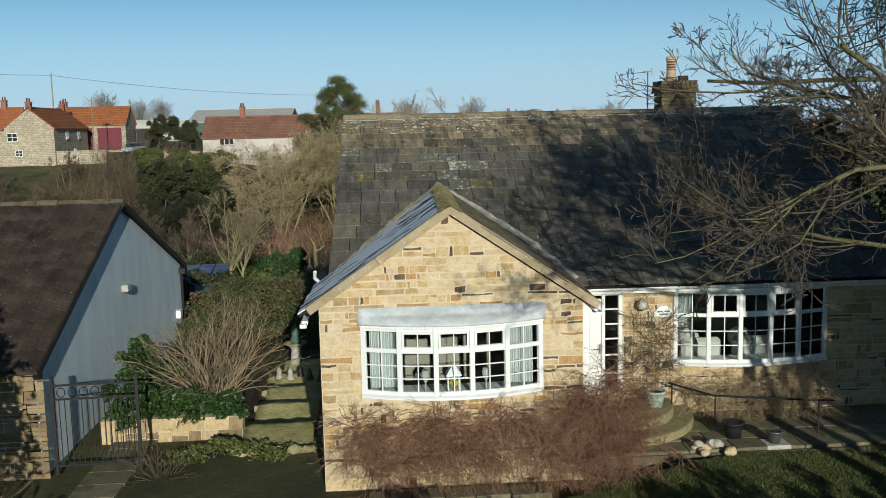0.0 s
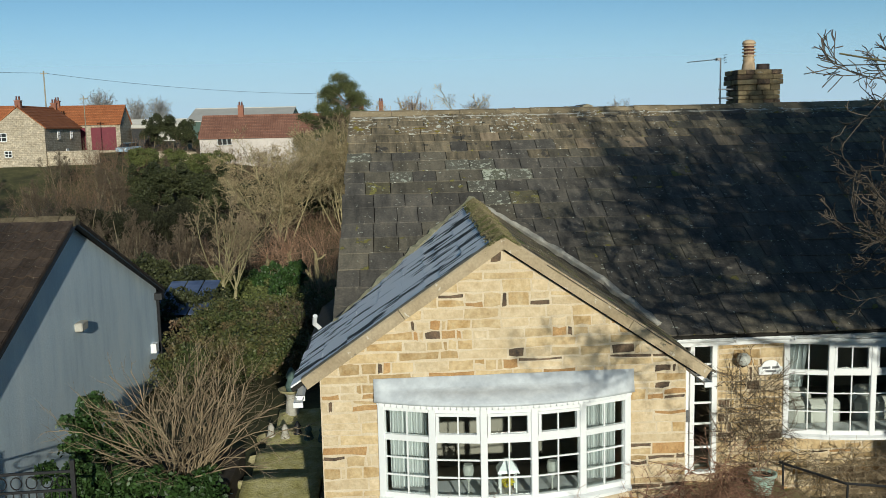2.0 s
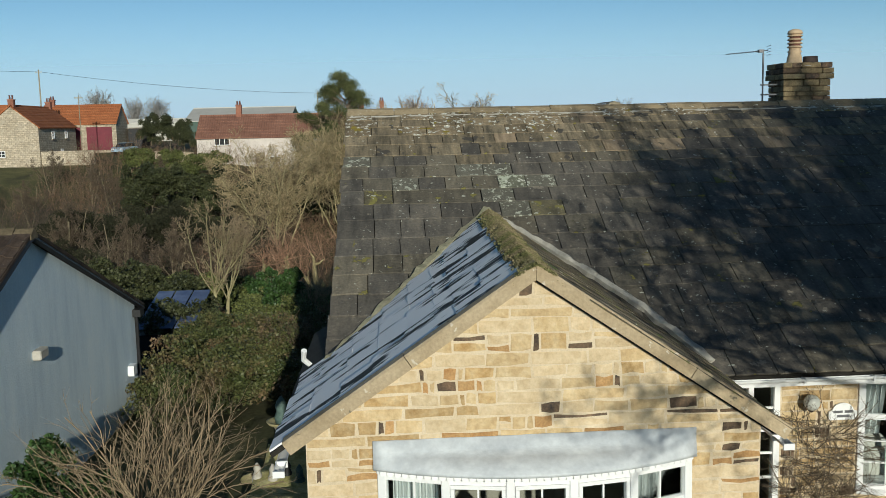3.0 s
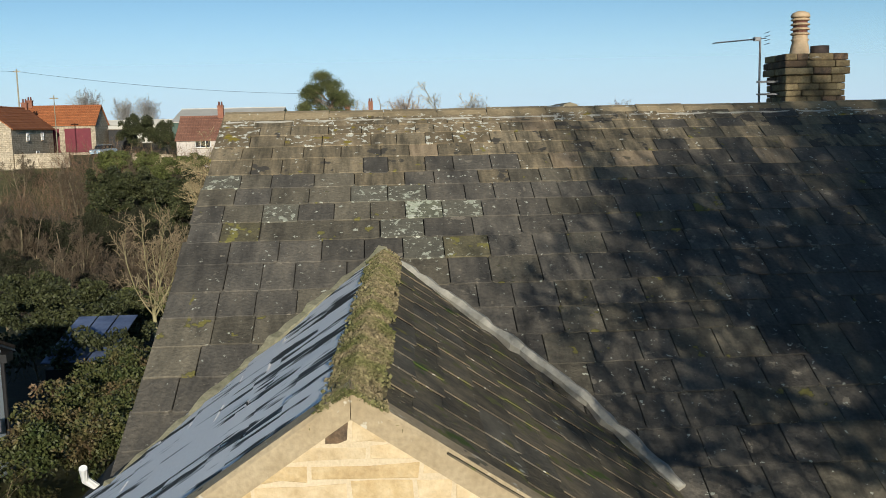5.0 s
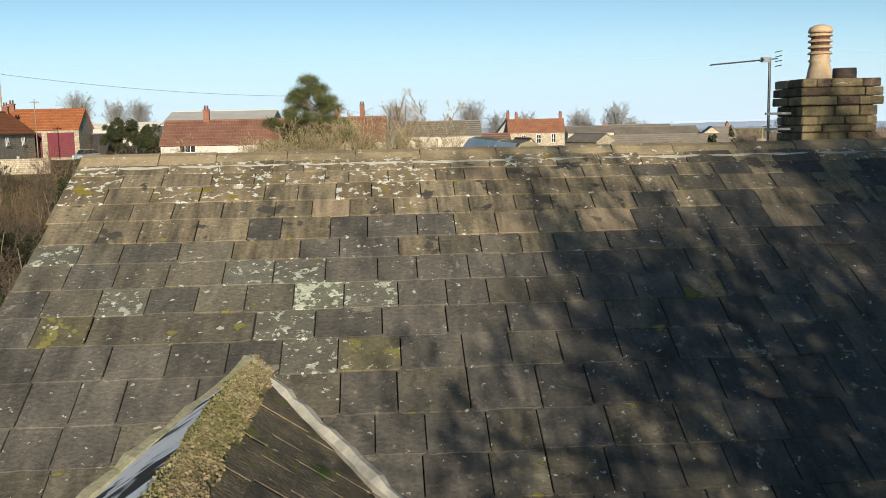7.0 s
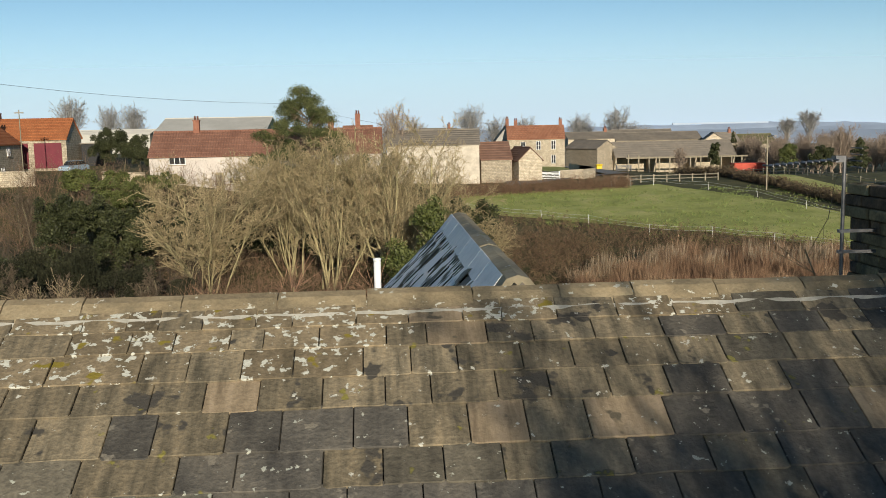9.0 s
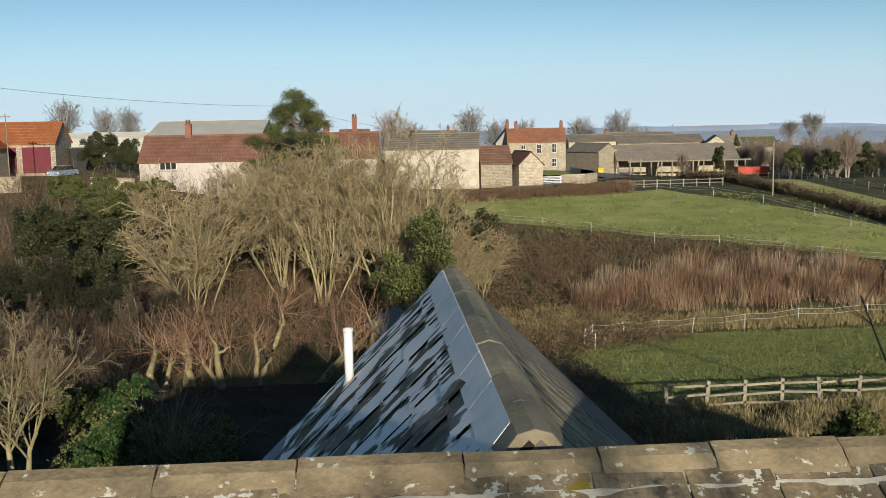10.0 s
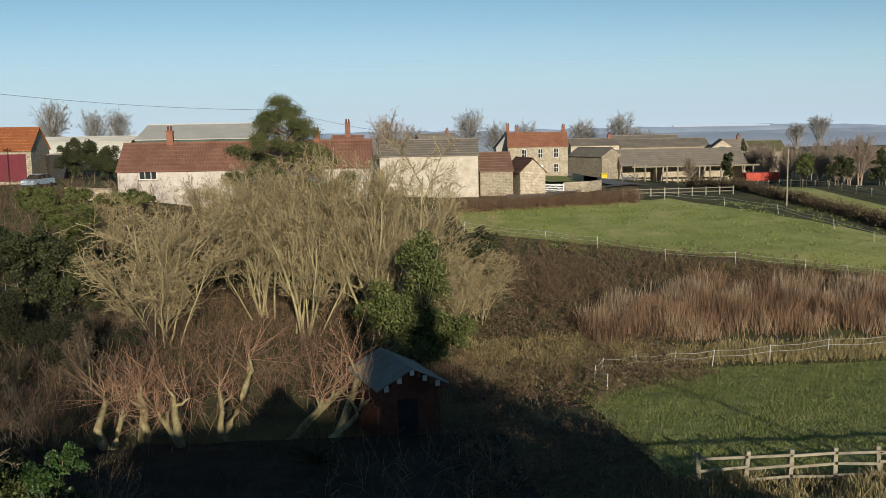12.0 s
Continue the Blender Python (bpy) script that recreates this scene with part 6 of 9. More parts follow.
# ---- side garden between the houses ----
bed_wall = tagged(part("garden_wall", bbox(-6.0, -3.05, 19.62, 19.95, -1.4, -0.12), M["mortar"]), "low rough stone retaining wall below the hedge", "wall", kind="structure")
rubble(bed_wall, (-6.0, 19.62, 0), (1, 0, 0), (0, -1, 0), 2.95, -1.0, -0.12, [(M["stone_dim"], 0.6), (M["stone"], 0.4)], seed=14, rows=(0.14, 0.26), wide=(0.25, 0.6))
solo("raised_bed", bbox(-6.0, -3.06, 19.96, 22.5, -1.4, -0.2), M["soil"], "dark soil of the raised bed", "soil", kind="structure")
leafy("ivy_hedge", "dense glossy green ivy hedge on the retaining wall", (0, 0, 0), [(-5.6, 19.9, -0.1, 0.55, 0.55, 0.75), (-4.95, 19.6, -0.02, 0.65, 0.5, 0.68), (-4.2, 19.65, 0.0, 0.7, 0.5, 0.6), (-3.5, 19.75, 0.0, 0.6, 0.5, 0.52), (-5.1, 21.0, 0.35, 0.8, 0.9, 0.5), (-5.6, 21.4, 0.5, 0.5, 0.9, 0.7)], 20000, 0.045, M["leaf"], 15, category="hedge")
bush("deciduous_shrub", "large bare tan shrub of arching stems in the raised bed", (-3.75, 20.5, 0.05), 2.15, 1.5, 17, M["twig_tan"], 80, 5, 3, 0.017, -0.06, lean=0.8)
sr = random.Random(21)
terrace = tagged(part("garden_terrace", bbox(-3.2, -1.2, 17.6, 29.0, -1.4, -1.12), M["soil"]), "mossy terraced steps beside the bungalow", "terrace", kind="structure")
for i in range(5):
    y0, y1 = 18.6 + i * 1.5, 20.02 + i * 1.5
    bm = bmesh.new()
    cols = []
    for a in np.linspace(0, 1, 9):
        x = lerp2(-3.0 + 0.06 * i, -1.55, a)
        cols.append([bm.verts.new((x, lerp2(y0, y1, b) + 0.06 * noise.noise((x * 3, b * 4, i)), ground_z(x, y0) - 0.02 + 0.26 * b + 0.035 * noise.noise((x * 4, b * 5, i * 3)))) for b in np.linspace(0, 1, 8)])
    for p, q in zip(cols, cols[1:]):
        for k in range(7):
            bm.faces.new((p[k], q[k], q[k + 1], p[k + 1]))
    for e in bmesh.ops.extrude_face_region(bm, geom=bm.faces[:])["geom"]:
        if isinstance(e, bmesh.types.BMVert):
            e.co.z -= 0.3
    bmesh.ops.recalc_face_normals(bm, faces=bm.faces[:])
    part("moss_tier", bm, M["moss_carpet"], terrace, "yellow-green moss on stone", True)
    for k in range(6):
        x = -2.95 + k * 0.26 + sr.uniform(-0.05, 0.05)
        bm = bmesh.new()
        bmesh.ops.create_icosphere(bm, subdivisions=2, radius=sr.uniform(0.1, 0.17))
        for v in bm.verts:
            v.co = Vector((v.co.x * 1.2, v.co.y * 0.7, v.co.z * 0.75)) * (1 + 0.4 * noise.noise(v.co * 8 + Vector((k, i, 0)))) + Vector((x, y0 - 0.03 + sr.uniform(-0.06, 0.06), ground_z(x, y0) + 0.03 + sr.uniform(0, 0.06)))
        part("edging_stone", bm, M["paving_moss"], terrace, "", True)
for i in range(9):
    z = -0.58 + 0.0 * i
    part("side_step", bbox(-1.52, -1.16, 18.7 + i * 0.42, 18.98 + i * 0.42, -1.2, z), M["paving"], terrace)
bird = thing("bird_bath", "pale stone bird bath on a tapered pedestal with a dark figure", "bird bath", at=(-2.45, 25.9, -0.7))
part("pedestal", lathe([(0.26, -0.72), (0.24, -0.64), (0.17, -0.58), (0.13, -0.2), (0.17, -0.12), (0.2, -0.1)], (-2.45, 25.9, 0), 16), M["cement"], bird, "", True)
part("basin", lathe([(0.1, -0.14), (0.28, -0.06), (0.32, 0.0), (0.28, 0.0), (0.2, -0.05), (0.02, -0.07)], (-2.45, 25.9, 0), 20), M["paving_moss"], bird, "", True)
part("finial", lathe([(0.13, -0.06), (0.15, 0.08), (0.1, 0.2), (0.13, 0.3), (0.08, 0.42), (0.02, 0.5)], (-2.45, 25.9, 0), 10), M["metal_green"], bird, "weathered dark bronze ornament", True)
for x, y, m in ((-2.75, 24.2, "cement"), (-2.45, 24.1, "cement"), (-1.95, 24.0, "metal_green"), (-1.65, 23.9, "metal_green"), (-2.2, 24.25, "black")):
    o = thing("garden_ornament", "small weathered garden ornament among the stones", "ornament", "ornaments", at=(x, y, -0.72))
    part("body", lathe([(0.1, -0.72), (0.11, -0.56), (0.06, -0.42), (0.075, -0.36), (0.02, -0.26)], (x, y, 0), 10), M[m], o, "", True)

# path and gate beside the neighbour
for i in range(9):
    y = 15.2 + i * 0.66
    p = thing("path_slab", "worn grey stone slab of the side path", "paving slab", "path slabs", at=(-5.2, y, -0.9))
    tidy_slab(p, [(-5.75, y), (-4.95 + 0.02 * i, y), (-4.95 + 0.02 * i, y + 0.64), (-5.75, y + 0.64)], -1.0, -0.57, M["paving"], "slab")
gate = thing("iron_gate", "black wrought iron gate with ring ornaments across the side passage", "gate", at=(-5.6, 17.75, -0.6))
gm = pose(-6.28, 17.75, -0.55, 0, 0, 3)
for x in (0.0, 1.55):
    bm = bmesh.new()
    box(bm, x - 0.03, x + 0.03, -0.03, 0.03, 0, 1.9, gm)
    part("post", bm, M["black"], gate)
for z in (0.15, 1.45, 1.72):
    bm = bmesh.new()
    box(bm, 0.03, 1.52, -0.015, 0.015, z, z + 0.035, gm)
    part("rail", bm, M["black"], gate)
for i in range(14):
    x = 0.11 + i * 0.103
    bm = bmesh.new()
    tube(bm, [gm @ Vector((x, 0, 0.18)), gm @ Vector((x, 0, 1.46))], 0.01, 5)
    part("bar", bm, M["black"], gate)
    if i % 2 == 0:
        bm = bmesh.new()
        tube(bm, [gm @ Vector((x + 0.05 + 0.075 * math.cos(a), 0, 1.6 + 0.09 * math.sin(a))) for a in np.linspace(0, 6.2832, 13)], 0.009, 4)
        part("ring", bm, M["black"], gate)

# ---- neighbour: white rendered gable and brown tiles ----
nb = thing("neighbour_house", "low white rendered house with a brown pantile roof", "house", at=(-12, 24, -1.2))
NX, NA, NE, NB0, NB1 = -6.55, 24.0, 1.6, 17.75, 30.85
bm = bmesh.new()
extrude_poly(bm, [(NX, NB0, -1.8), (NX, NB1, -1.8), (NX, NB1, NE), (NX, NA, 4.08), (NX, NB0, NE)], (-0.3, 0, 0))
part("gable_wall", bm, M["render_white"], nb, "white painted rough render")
fw = part("front_wall", bbox(-22, NX - 0.02, NB0 - 0.0, NB0 + 0.3, -1.8, NE), M["mortar"], nb, "tawny sandstone front wall")
part("back_wall", bbox(-22, NX - 0.31, NB1 - 0.3, NB1, -1.8, NE), M["stone"], nb)
bm = bmesh.new()
plate(bm, [(-22, NB0 - 0.35, 1.5), (NX + 0.16, NB0 - 0.35, 1.5), (NX + 0.16, NA, 4.16), (-22, NA, 4.16)], 0.06)
nr = part("roof_south", bm, M["tile_brown"], nb, "brown pantiles with dark streaks")
bm = bmesh.new()
plate(bm, [(-22, NA, 4.16), (NX + 0.16, NA, 4.16), (NX + 0.16, NB1 + 0.35, 1.5), (-22, NB1 + 0.35, 1.5)], 0.06)
part("roof_north", bm, M["tile_brown"], nb)
# pantile rolls and courses on the slope that shows
S = Vector((0, NA - NB0 + 0.35, 2.66))
sl, S = S.length, S.normalized()
nn = Vector((1, 0, 0)).cross(S)
tile = bmesh.new()
prof = [(0, 0.0), (0.03, 0.03), (0.07, 0.045), (0.11, 0.03), (0.14, 0.004), (0.2, -0.004), (0.26, 0.0)]
loft(tile, [[Vector((p, q, h + dz)) for p, h in prof] + [Vector((p, q, h + dz - 0.015)) for p, h in prof[::-1]] for q, dz in ((0.0, 0.035), (0.4, 0.008))])
tile_me = mesh_of(tile, "pantile", M["tile_brown"])
rowsn = int(sl / 0.34)
allv, allf = [], []
tv = np.array([v.co for v in tile_me.vertices])
tf = [list(p.vertices) for p in tile_me.polygons]
count = 0
for j in range(rowsn + 1):
    for i in range(40):
        x = NX + 0.14 - (i + 1) * 0.25
        o = Vector((x, NB0 - 0.35, 1.5)) + S * (j * 0.34) + nn * 0.065
        if j * 0.34 + 0.38 > sl:
            continue
        mw = Matrix(((1, S.x, nn.x, o.x), (0, S.y, nn.y, o.y), (0, S.z, nn.z, o.z), (0, 0, 0, 1)))
        if i < 14 and count < 300:
            ob = new("pantile", tile_me)
            ob.parent = nr
            ob.matrix_basis = mw
            count += 1
        else:
            k = len(allv)
            allv += [tuple(mw @ Vector(v)) for v in tv]
            allf += [[a + k for a in f] for f in tf]
me = bpy.data.meshes.new("pantile_field")
me.from_pydata(allv, [], allf)
me.materials.append(M["tile_brown_i"])
ob = new("pantile_field", me)
ob.parent = nr
ob["kind"] = "stuff"
ridge_run(nr, (-16, NA, 4.2), (NX + 0.18, NA, 4.2), 0.17, 0.08, 0.45, M["ridge_brown"], 8, name="ridge_tile")
bm = bmesh.new()
tube(bm, [(NX + 0.12, NB0 - 0.35, 1.44), (NX + 0.12, NA, 4.1), (NX + 0.12, NB1 + 0.35, 1.44)], 0.06, 4)
part("bargeboard", bm, M["black"], nb, "black painted bargeboard")
part("vent_cowl", bbox(NX, NX + 0.16, 23.9, 24.3, 1.9, 2.08, bevel=0.02), M["cement"], nb, "grey vent cowl on the gable")
bm = bmesh.new()
tube(bm, [(NX + 0.06, NB1 - 0.12, 1.4), (NX + 0.06, NB1 - 0.12, -1.2)], 0.045, 8)
part("downpipe", bm, M["black"], nb)
part("gutter_box", bbox(NX - 0.02, NX + 0.2, NB1 - 0.25, NB1 + 0.1, 1.32, 1.5), M["black"], nb)
for z0 in (0.2,):
    part("meter_box", bbox(NX, NX + 0.14, 29.9, 30.2, 0.0, 0.25), M["white"], nb)
coach = thing("coach_lantern", "black coach lantern on a bracket by the corner", "lamp", at=(-7.6, 17.6, 0.6))
part("bracket", bbox(-7.63, -7.57, 17.5, 17.76, 0.85, 0.88), M["black"], coach)
part("body", lathe([(0.05, 0.42), (0.09, 0.5), (0.11, 0.72), (0.13, 0.74), (0.05, 0.86), (0.015, 0.92)], (-7.6, 17.52, 0), 6), M["black"], coach)
rubble(fw, (-10, NB0, 0), (1, 0, 0), (0, -1, 0), 3.58, -1.2, NE, [(M["stone_dim"], 1.0)], seed=19, rows=(0.16, 0.28), wide=(0.3, 0.7))
bush("low_shrub", "low tangled dry shrub at the foot of the path", on(-4.3, 17.6), 0.8, 0.9, 51, M["twig_dark"], 40, 5, 3, 0.006)
bush("low_shrub", "low tangled dry shrub at the foot of the path", on(-7.2, 16.2), 1.1, 1.2, 52, M["twig_tan"], 40, 5, 3, 0.006)
leafy("low_evergreen", "low green plants in the bed below the retaining wall", on(-3.2, 18.6), [(0, 0, 0.1, 0.8, 0.5, 0.25), (0.9, -0.2, 0.05, 0.5, 0.5, 0.2), (-0.9, -0.2, 0.05, 0.6, 0.5, 0.2)], 2500, 0.05, M["leaf_olive"], 53)


# ---- moss cushions on the front gable roof ----
def moss_tufts(n, seed, spread_w, spread_e):
    """Small moss leaves along the ridge of the front gable and down its mossy slope."""
    r = np.random.RandomState(seed)
    a, b = np.array(F0), np.array(F1)
    t = r.uniform(0, 1, n) ** 1.1
    side = r.uniform(0, 1, n) < 0.45
    d = np.where(side, r.exponential(spread_w, n), r.exponential(spread_e, n))
    d = np.minimum(d, 2.6)
    keep = np.sin(t * 61 + d * 9) + np.sin(t * 23 - d * 17) + r.normal(0, 0.7, n) + 1.2 * (d < 0.2) > 0.2
    t, side, d = t[keep], side[keep], d[keep]
    way = np.where(side[:, None], np.array(west_dir), np.array(east_dir))
    C = a + (b - a) * t[:, None] + way * d[:, None]
    C[:, 2] += np.where(d < 0.25, 0.085 + 0.1 * d, 0.05) + r.uniform(-0.012, 0.016, len(C))
    V, Q = leaf_quads(C, 0.016, seed, 0.8)
    ob = new("moss", raw_mesh("moss", V, Q, M["moss_leaf"], False))
    ob.parent = east_slope
    ob["kind"], ob["label"] = "stuff", "cushions of green and brown moss"


moss_tufts(80000, 91, 0.07, 0.14)

# ---- fields behind the bungalow ----
def sheet(name, label, category, pts_fn, nu, nv, mat, lift=0.03, kind="structure"):
    """A piece of ground cover that follows the land, given by a map of the unit square."""
    bm = bmesh.new()
    g = []
    for j in range(nv + 1):
        row = []
        for i in range(nu + 1):
            x, y = pts_fn(i / nu, j / nv)
            row.append(bm.verts.new((x, y, ground_z(x, y) + lift + 0.1 * noise.noise((x * 0.4, y * 0.4, 0)) * smooth01(24, 40, abs(y - 8)))))
        g.append(row)
    for a, b in zip(g, g[1:]):
        for i in range(nu):
            bm.faces.new((a[i], a[i + 1], b[i + 1], b[i]))
    for f in bm.faces:
        f.normal_update()
        if f.normal.z < 0:
            f.normal_flip()
    return solo(name, bm, mat, label, category, kind=kind, smooth=True)


def lerp(a, b, t):
    return a + (b - a) * t


# far pasture, paddock, road
sheet("pasture", "bright green grazed pasture on the far slope", "field", lambda u, v: (lerp(lerp(14, 13, v), lerp(58, 43.5, v), u) + 5.5 * u * math.sin(3.14 * v), lerp(lerp(130, 147, v), lerp(95, 153, v), u)), 60, 40, M["field"], 0.1)
sheet("paddock", "shaded rough green paddock inside a tape fence", "field", lambda u, v: (lerp(14.5, 60, u), lerp(59, 84, v)), 50, 30, M["paddock"], 0.1)
sheet("road", "grey asphalt lane curving through the hamlet", "road", lambda u, v: (lerp(22, 44, u) + 5 * v * u, lerp(154, 184, u ** 1.6) + lerp(0, 6, v) * (1 - 0.6 * u)), 20, 3, M["asphalt"], 0.25)
sheet("road", "grey asphalt lane curving through the hamlet", "road", lambda u, v: (lerp(42.5, 49.5, v), lerp(182, 246, u)), 12, 3, M["asphalt"], 0.28)


def scatter_blades(name, label, mat, n, seed, where, h, w, lean, category="grass", up=0.06):
    """Many thin blades that stand on the land. where(r, n) gives their feet."""
    r = np.random.RandomState(seed)
    XY = where(r, n)
    Z = np.array([ground_z(x, y) + up for x, y in XY])
    C = np.column_stack([XY, Z])
    hh = h * r.uniform(0.45, 1.15, len(C)) * (0.85 + 0.22 * np.sin(C[:, 0] * 0.9 + 2 * np.sin(C[:, 1] * 0.6)) + 0.15 * np.sin(C[:, 0] * 2.3 - C[:, 1] * 1.7))
    A = np.column_stack([r.normal(0, lean, len(C)), r.normal(0, lean, len(C)), np.ones(len(C))]) * hh[:, None]
    a = r.uniform(0, 3.1416, len(C))
    B = np.column_stack([np.cos(a), np.sin(a), 0 * a]) * (w * r.uniform(0.6, 1.3, len(C)))[:, None]
    V = np.stack([C - B, C + B, C + A * 0.6 + B * 0.8, C + A], 1).reshape(-1, 3)
    Q = np.arange(len(V)).reshape(-1, 4)
    return tagged(new(name, raw_mesh(name, V, Q, mat, False)), label, category, kind="stuff")


def band(x0, x1, yfun0, yfun1):
    def f(r, n):
        x = r.uniform(x0, x1, n)
        t = r.uniform(0, 1, n)
        return np.column_stack([x, yfun0(x) * (1 - t) + yfun1(x) * t])
    return f


def clumped(f, seed, k, spread):
    """Gathers feet into clumps."""
    def g(r, n):
        c = f(r, k)
        i = r.randint(0, k, n)
        return c[i] + r.normal(0, spread, (n, 2))
    return g


scatter_blades("reed_bed", "stand of dry reddish reeds in the dip", M["reed"], 42000, 71, clumped(band(19, 60, lambda x: 90 + 1.2 * np.sin(x * 0.9), lambda x: np.minimum(92.5 + 0.85 * (x - 19), 103 - 0.3 * (x - 30)) + 0.9 * np.sin(x * 1.3)), 1, 900, 0.5), 1.75, 0.02, 0.24, "reeds")
scatter_blades("dry_grass", "pale straw grass along the paddock edges", M["tuft"], 16000, 72, clumped(band(14, 45, lambda x: 85 + 0 * x, lambda x: 88 + 0 * x), 2, 700, 0.4), 0.55, 0.03, 0.35)
scatter_blades("dry_grass", "pale straw tufts below the rail fence", M["tuft"], 14000, 73, clumped(band(13.5, 30, lambda x: 52 + 0 * x, lambda x: 58.5 + 0 * x), 3, 420, 0.3), 0.5, 0.022, 0.4)
scatter_blades("rough_grass", "rough olive grass tufts of the paddock", M["blade"], 130000, 74, clumped(band(14.5, 46, lambda x: 59 + 0 * x, lambda x: 84 + 0 * x), 4, 26000, 0.35), 0.14, 0.016, 0.6, up=0.12)
scatter_blades("pasture_tufts", "uneven green tufts in the far pasture", M["field_tuft"], 9000, 75, clumped(band(18, 60, lambda x: 122 - 0.75 * (x - 15), lambda x: 148 + 0 * x), 5, 900, 0.5), 0.25, 0.05, 0.5, up=0.1)


def thicket(name, label, mat, n, seed, where, h, sub=5, rad=0.012, lean=0.7, arch=-0.08, category="scrub", leaves=0, leaf_mat=None, leaf=0.05):
    """A mass of arching stems from many feet, standing on the land."""
    r = np.random.RandomState(seed)
    XY = where(r, n)
    Z = np.array([ground_z(x, y) - 0.05 for x, y in XY])
    lay = grow(seed, np.column_stack([XY, Z]), np.column_stack([r.normal(0, lean, n), r.normal(0, lean, n), np.ones(n)]), h * r.uniform(0.5, 1.2, n), np.full(n, rad),
               [(sub, 42, 0.55, 0.65, arch * 0.5, 0.25, 4, 0.2), (3, 45, 0.55, 0.7, 0, 0.25, 3, 0.2)], 6, 0.2, arch)
    t = thing(name, label, category)
    wood("stem", t, lay[:1], (3,), mat)["kind"] = "stuff"
    wood("twig", t, lay[1:], (3, 3), mat)["kind"] = "stuff"
    if leaves:
        P = lay[1][0].reshape(-1, 3)
        C = P[r.randint(0, len(P), leaves)] + r.normal(0, 0.12, (leaves, 3))
        V, Q = leaf_quads(C, leaf, seed)
        ob = new("leaf", raw_mesh("leaf", V, Q, leaf_mat, False))
        ob.parent = t
        ob["kind"] = "stuff"
    return t


def smooth_x(x):
    return np.clip((x - 30) / 8, 0, 1)


scatter_blades("reed_plumes", "pale feathery reed heads at the edge of the reed bed", M["reed_plume"], 3600, 76, clumped(band(19, 44, lambda x: np.minimum(91.5 + 0.8 * (x - 19), 97 - 0.1 * (x - 26)), lambda x: np.minimum(94 + 0.8 * (x - 19), 102 - 0.25 * (x - 30))), 6, 90, 0.45), 1.9, 0.04, 0.16, "reeds")
scatter_blades("straw_grass", "tawny dry grass in the hollow below the scrub", M["tuft"], 16000, 77, clumped(band(9, 21, lambda x: 78 + 0.4 * (x - 9), lambda x: 90 + 0 * x), 7, 260, 0.45), 0.6, 0.03, 0.5)
sheet("bank_field", "small green field behind the lane hedge", "field", lambda u, v: (lerp(59, 66.5, v) + 2 * u, lerp(176, 132, u)), 16, 6, M["field"], 0.12)
thicket("bramble_scrub", "dense brown bramble scrub filling the hollow", M["bramble"], 3000, 81, band(8, 24, lambda x: 66 + 0.9 * (x - 8), lambda x: 118 - 0.5 * (x - 8)), 1.5, 4, 0.014, 0.9, -0.12, leaves=26000, leaf_mat=M["leaf_dull"], leaf=0.08)
thicket("bramble_scrub", "dark bramble scrub between the reeds and the pasture", M["bramble"], 1900, 82, band(15, 46, lambda x: np.minimum(97 + 0.4 * (x - 15), 102 - 0.2 * (x - 30)), lambda x: 125.5 - 0.86 * (x - 18) + 2.2 * smooth_x(x)), 1.35, 4, 0.014, 0.8, -0.1, leaves=16000, leaf_mat=M["leaf_dull"], leaf=0.08)
thicket("bramble_scrub", "shaded bramble slope behind the bungalow", M["bramble"], 1400, 83, band(7, 14.5, lambda x: 42 + 0 * x, lambda x: 68 + 0 * x), 1.1, 4, 0.012, 0.9, -0.12, leaves=12000, leaf_mat=M["leaf_dull"], leaf=0.06)
thicket("osier_scrub", "thin reddish willow shoots among the trees", M["twig_red"], 220, 84, band(-16, 4, lambda x: 66 + 0 * x, lambda x: 78 + 0 * x), 2.6, 5, 0.014, 0.35, 0.02)
thicket("russet_scrub", "reddish bare scrub below the field trees", M["twig_red"], 1000, 90, band(-15, 9, lambda x: 70 + 0 * x, lambda x: 92 + 0 * x), 2.0, 5, 0.013, 0.5, -0.02)
thicket("russet_scrub", "dry brown undergrowth below the field trees", M["bramble"], 2600, 91, band(-15, 10, lambda x: 74 + 0 * x, lambda x: 104 + 0 * x), 1.2, 4, 0.013, 0.8, -0.08, leaves=9000, leaf_mat=M["leaf_dull"], leaf=0.07)
thicket("hedge_scrub", "bare brown boundary hedge along the lane", M["twig_red"], 1100, 85, band(12, 39, lambda x: 144.5 + 0.24 * (x - 18), lambda x: 147.5 + 0.24 * (x - 18)), 1.9, 6, 0.022, 0.3, 0.0, category="hedge")
thicket("hedge_scrub", "dark clipped bank hedge beyond the pasture", M["twig_dark"], 1500, 86, lambda r, n: (lambda k: np.column_stack([54 + 6 * k + 5 * np.sin(k * 3) * 0.4 + r.uniform(-0.7, 0.7, n), 176 - 62 * k]))(r.uniform(0, 1, n)), 1.5, 6, 0.025, 0.35, 0.0, category="hedge", leaves=12000, leaf_mat=M["leaf_dull"], leaf=0.12)
thicket("left_scrub", "tangled bare scrub beyond the neighbour's roof", M["bark_dark"], 1300, 87, band(-40, -8, lambda x: 62 + 0 * x, lambda x: 100 + 0 * x), 3.2, 5, 0.02, 0.45, -0.02)
thicket("left_scrub", "olive bare scrub in front of the white cottage", M["bramble"], 1900, 88, band(-36, 8, lambda x: 96 + 0 * x, lambda x: 126.5 + 0 * x), 3.2, 5, 0.02, 0.4, 0.0)


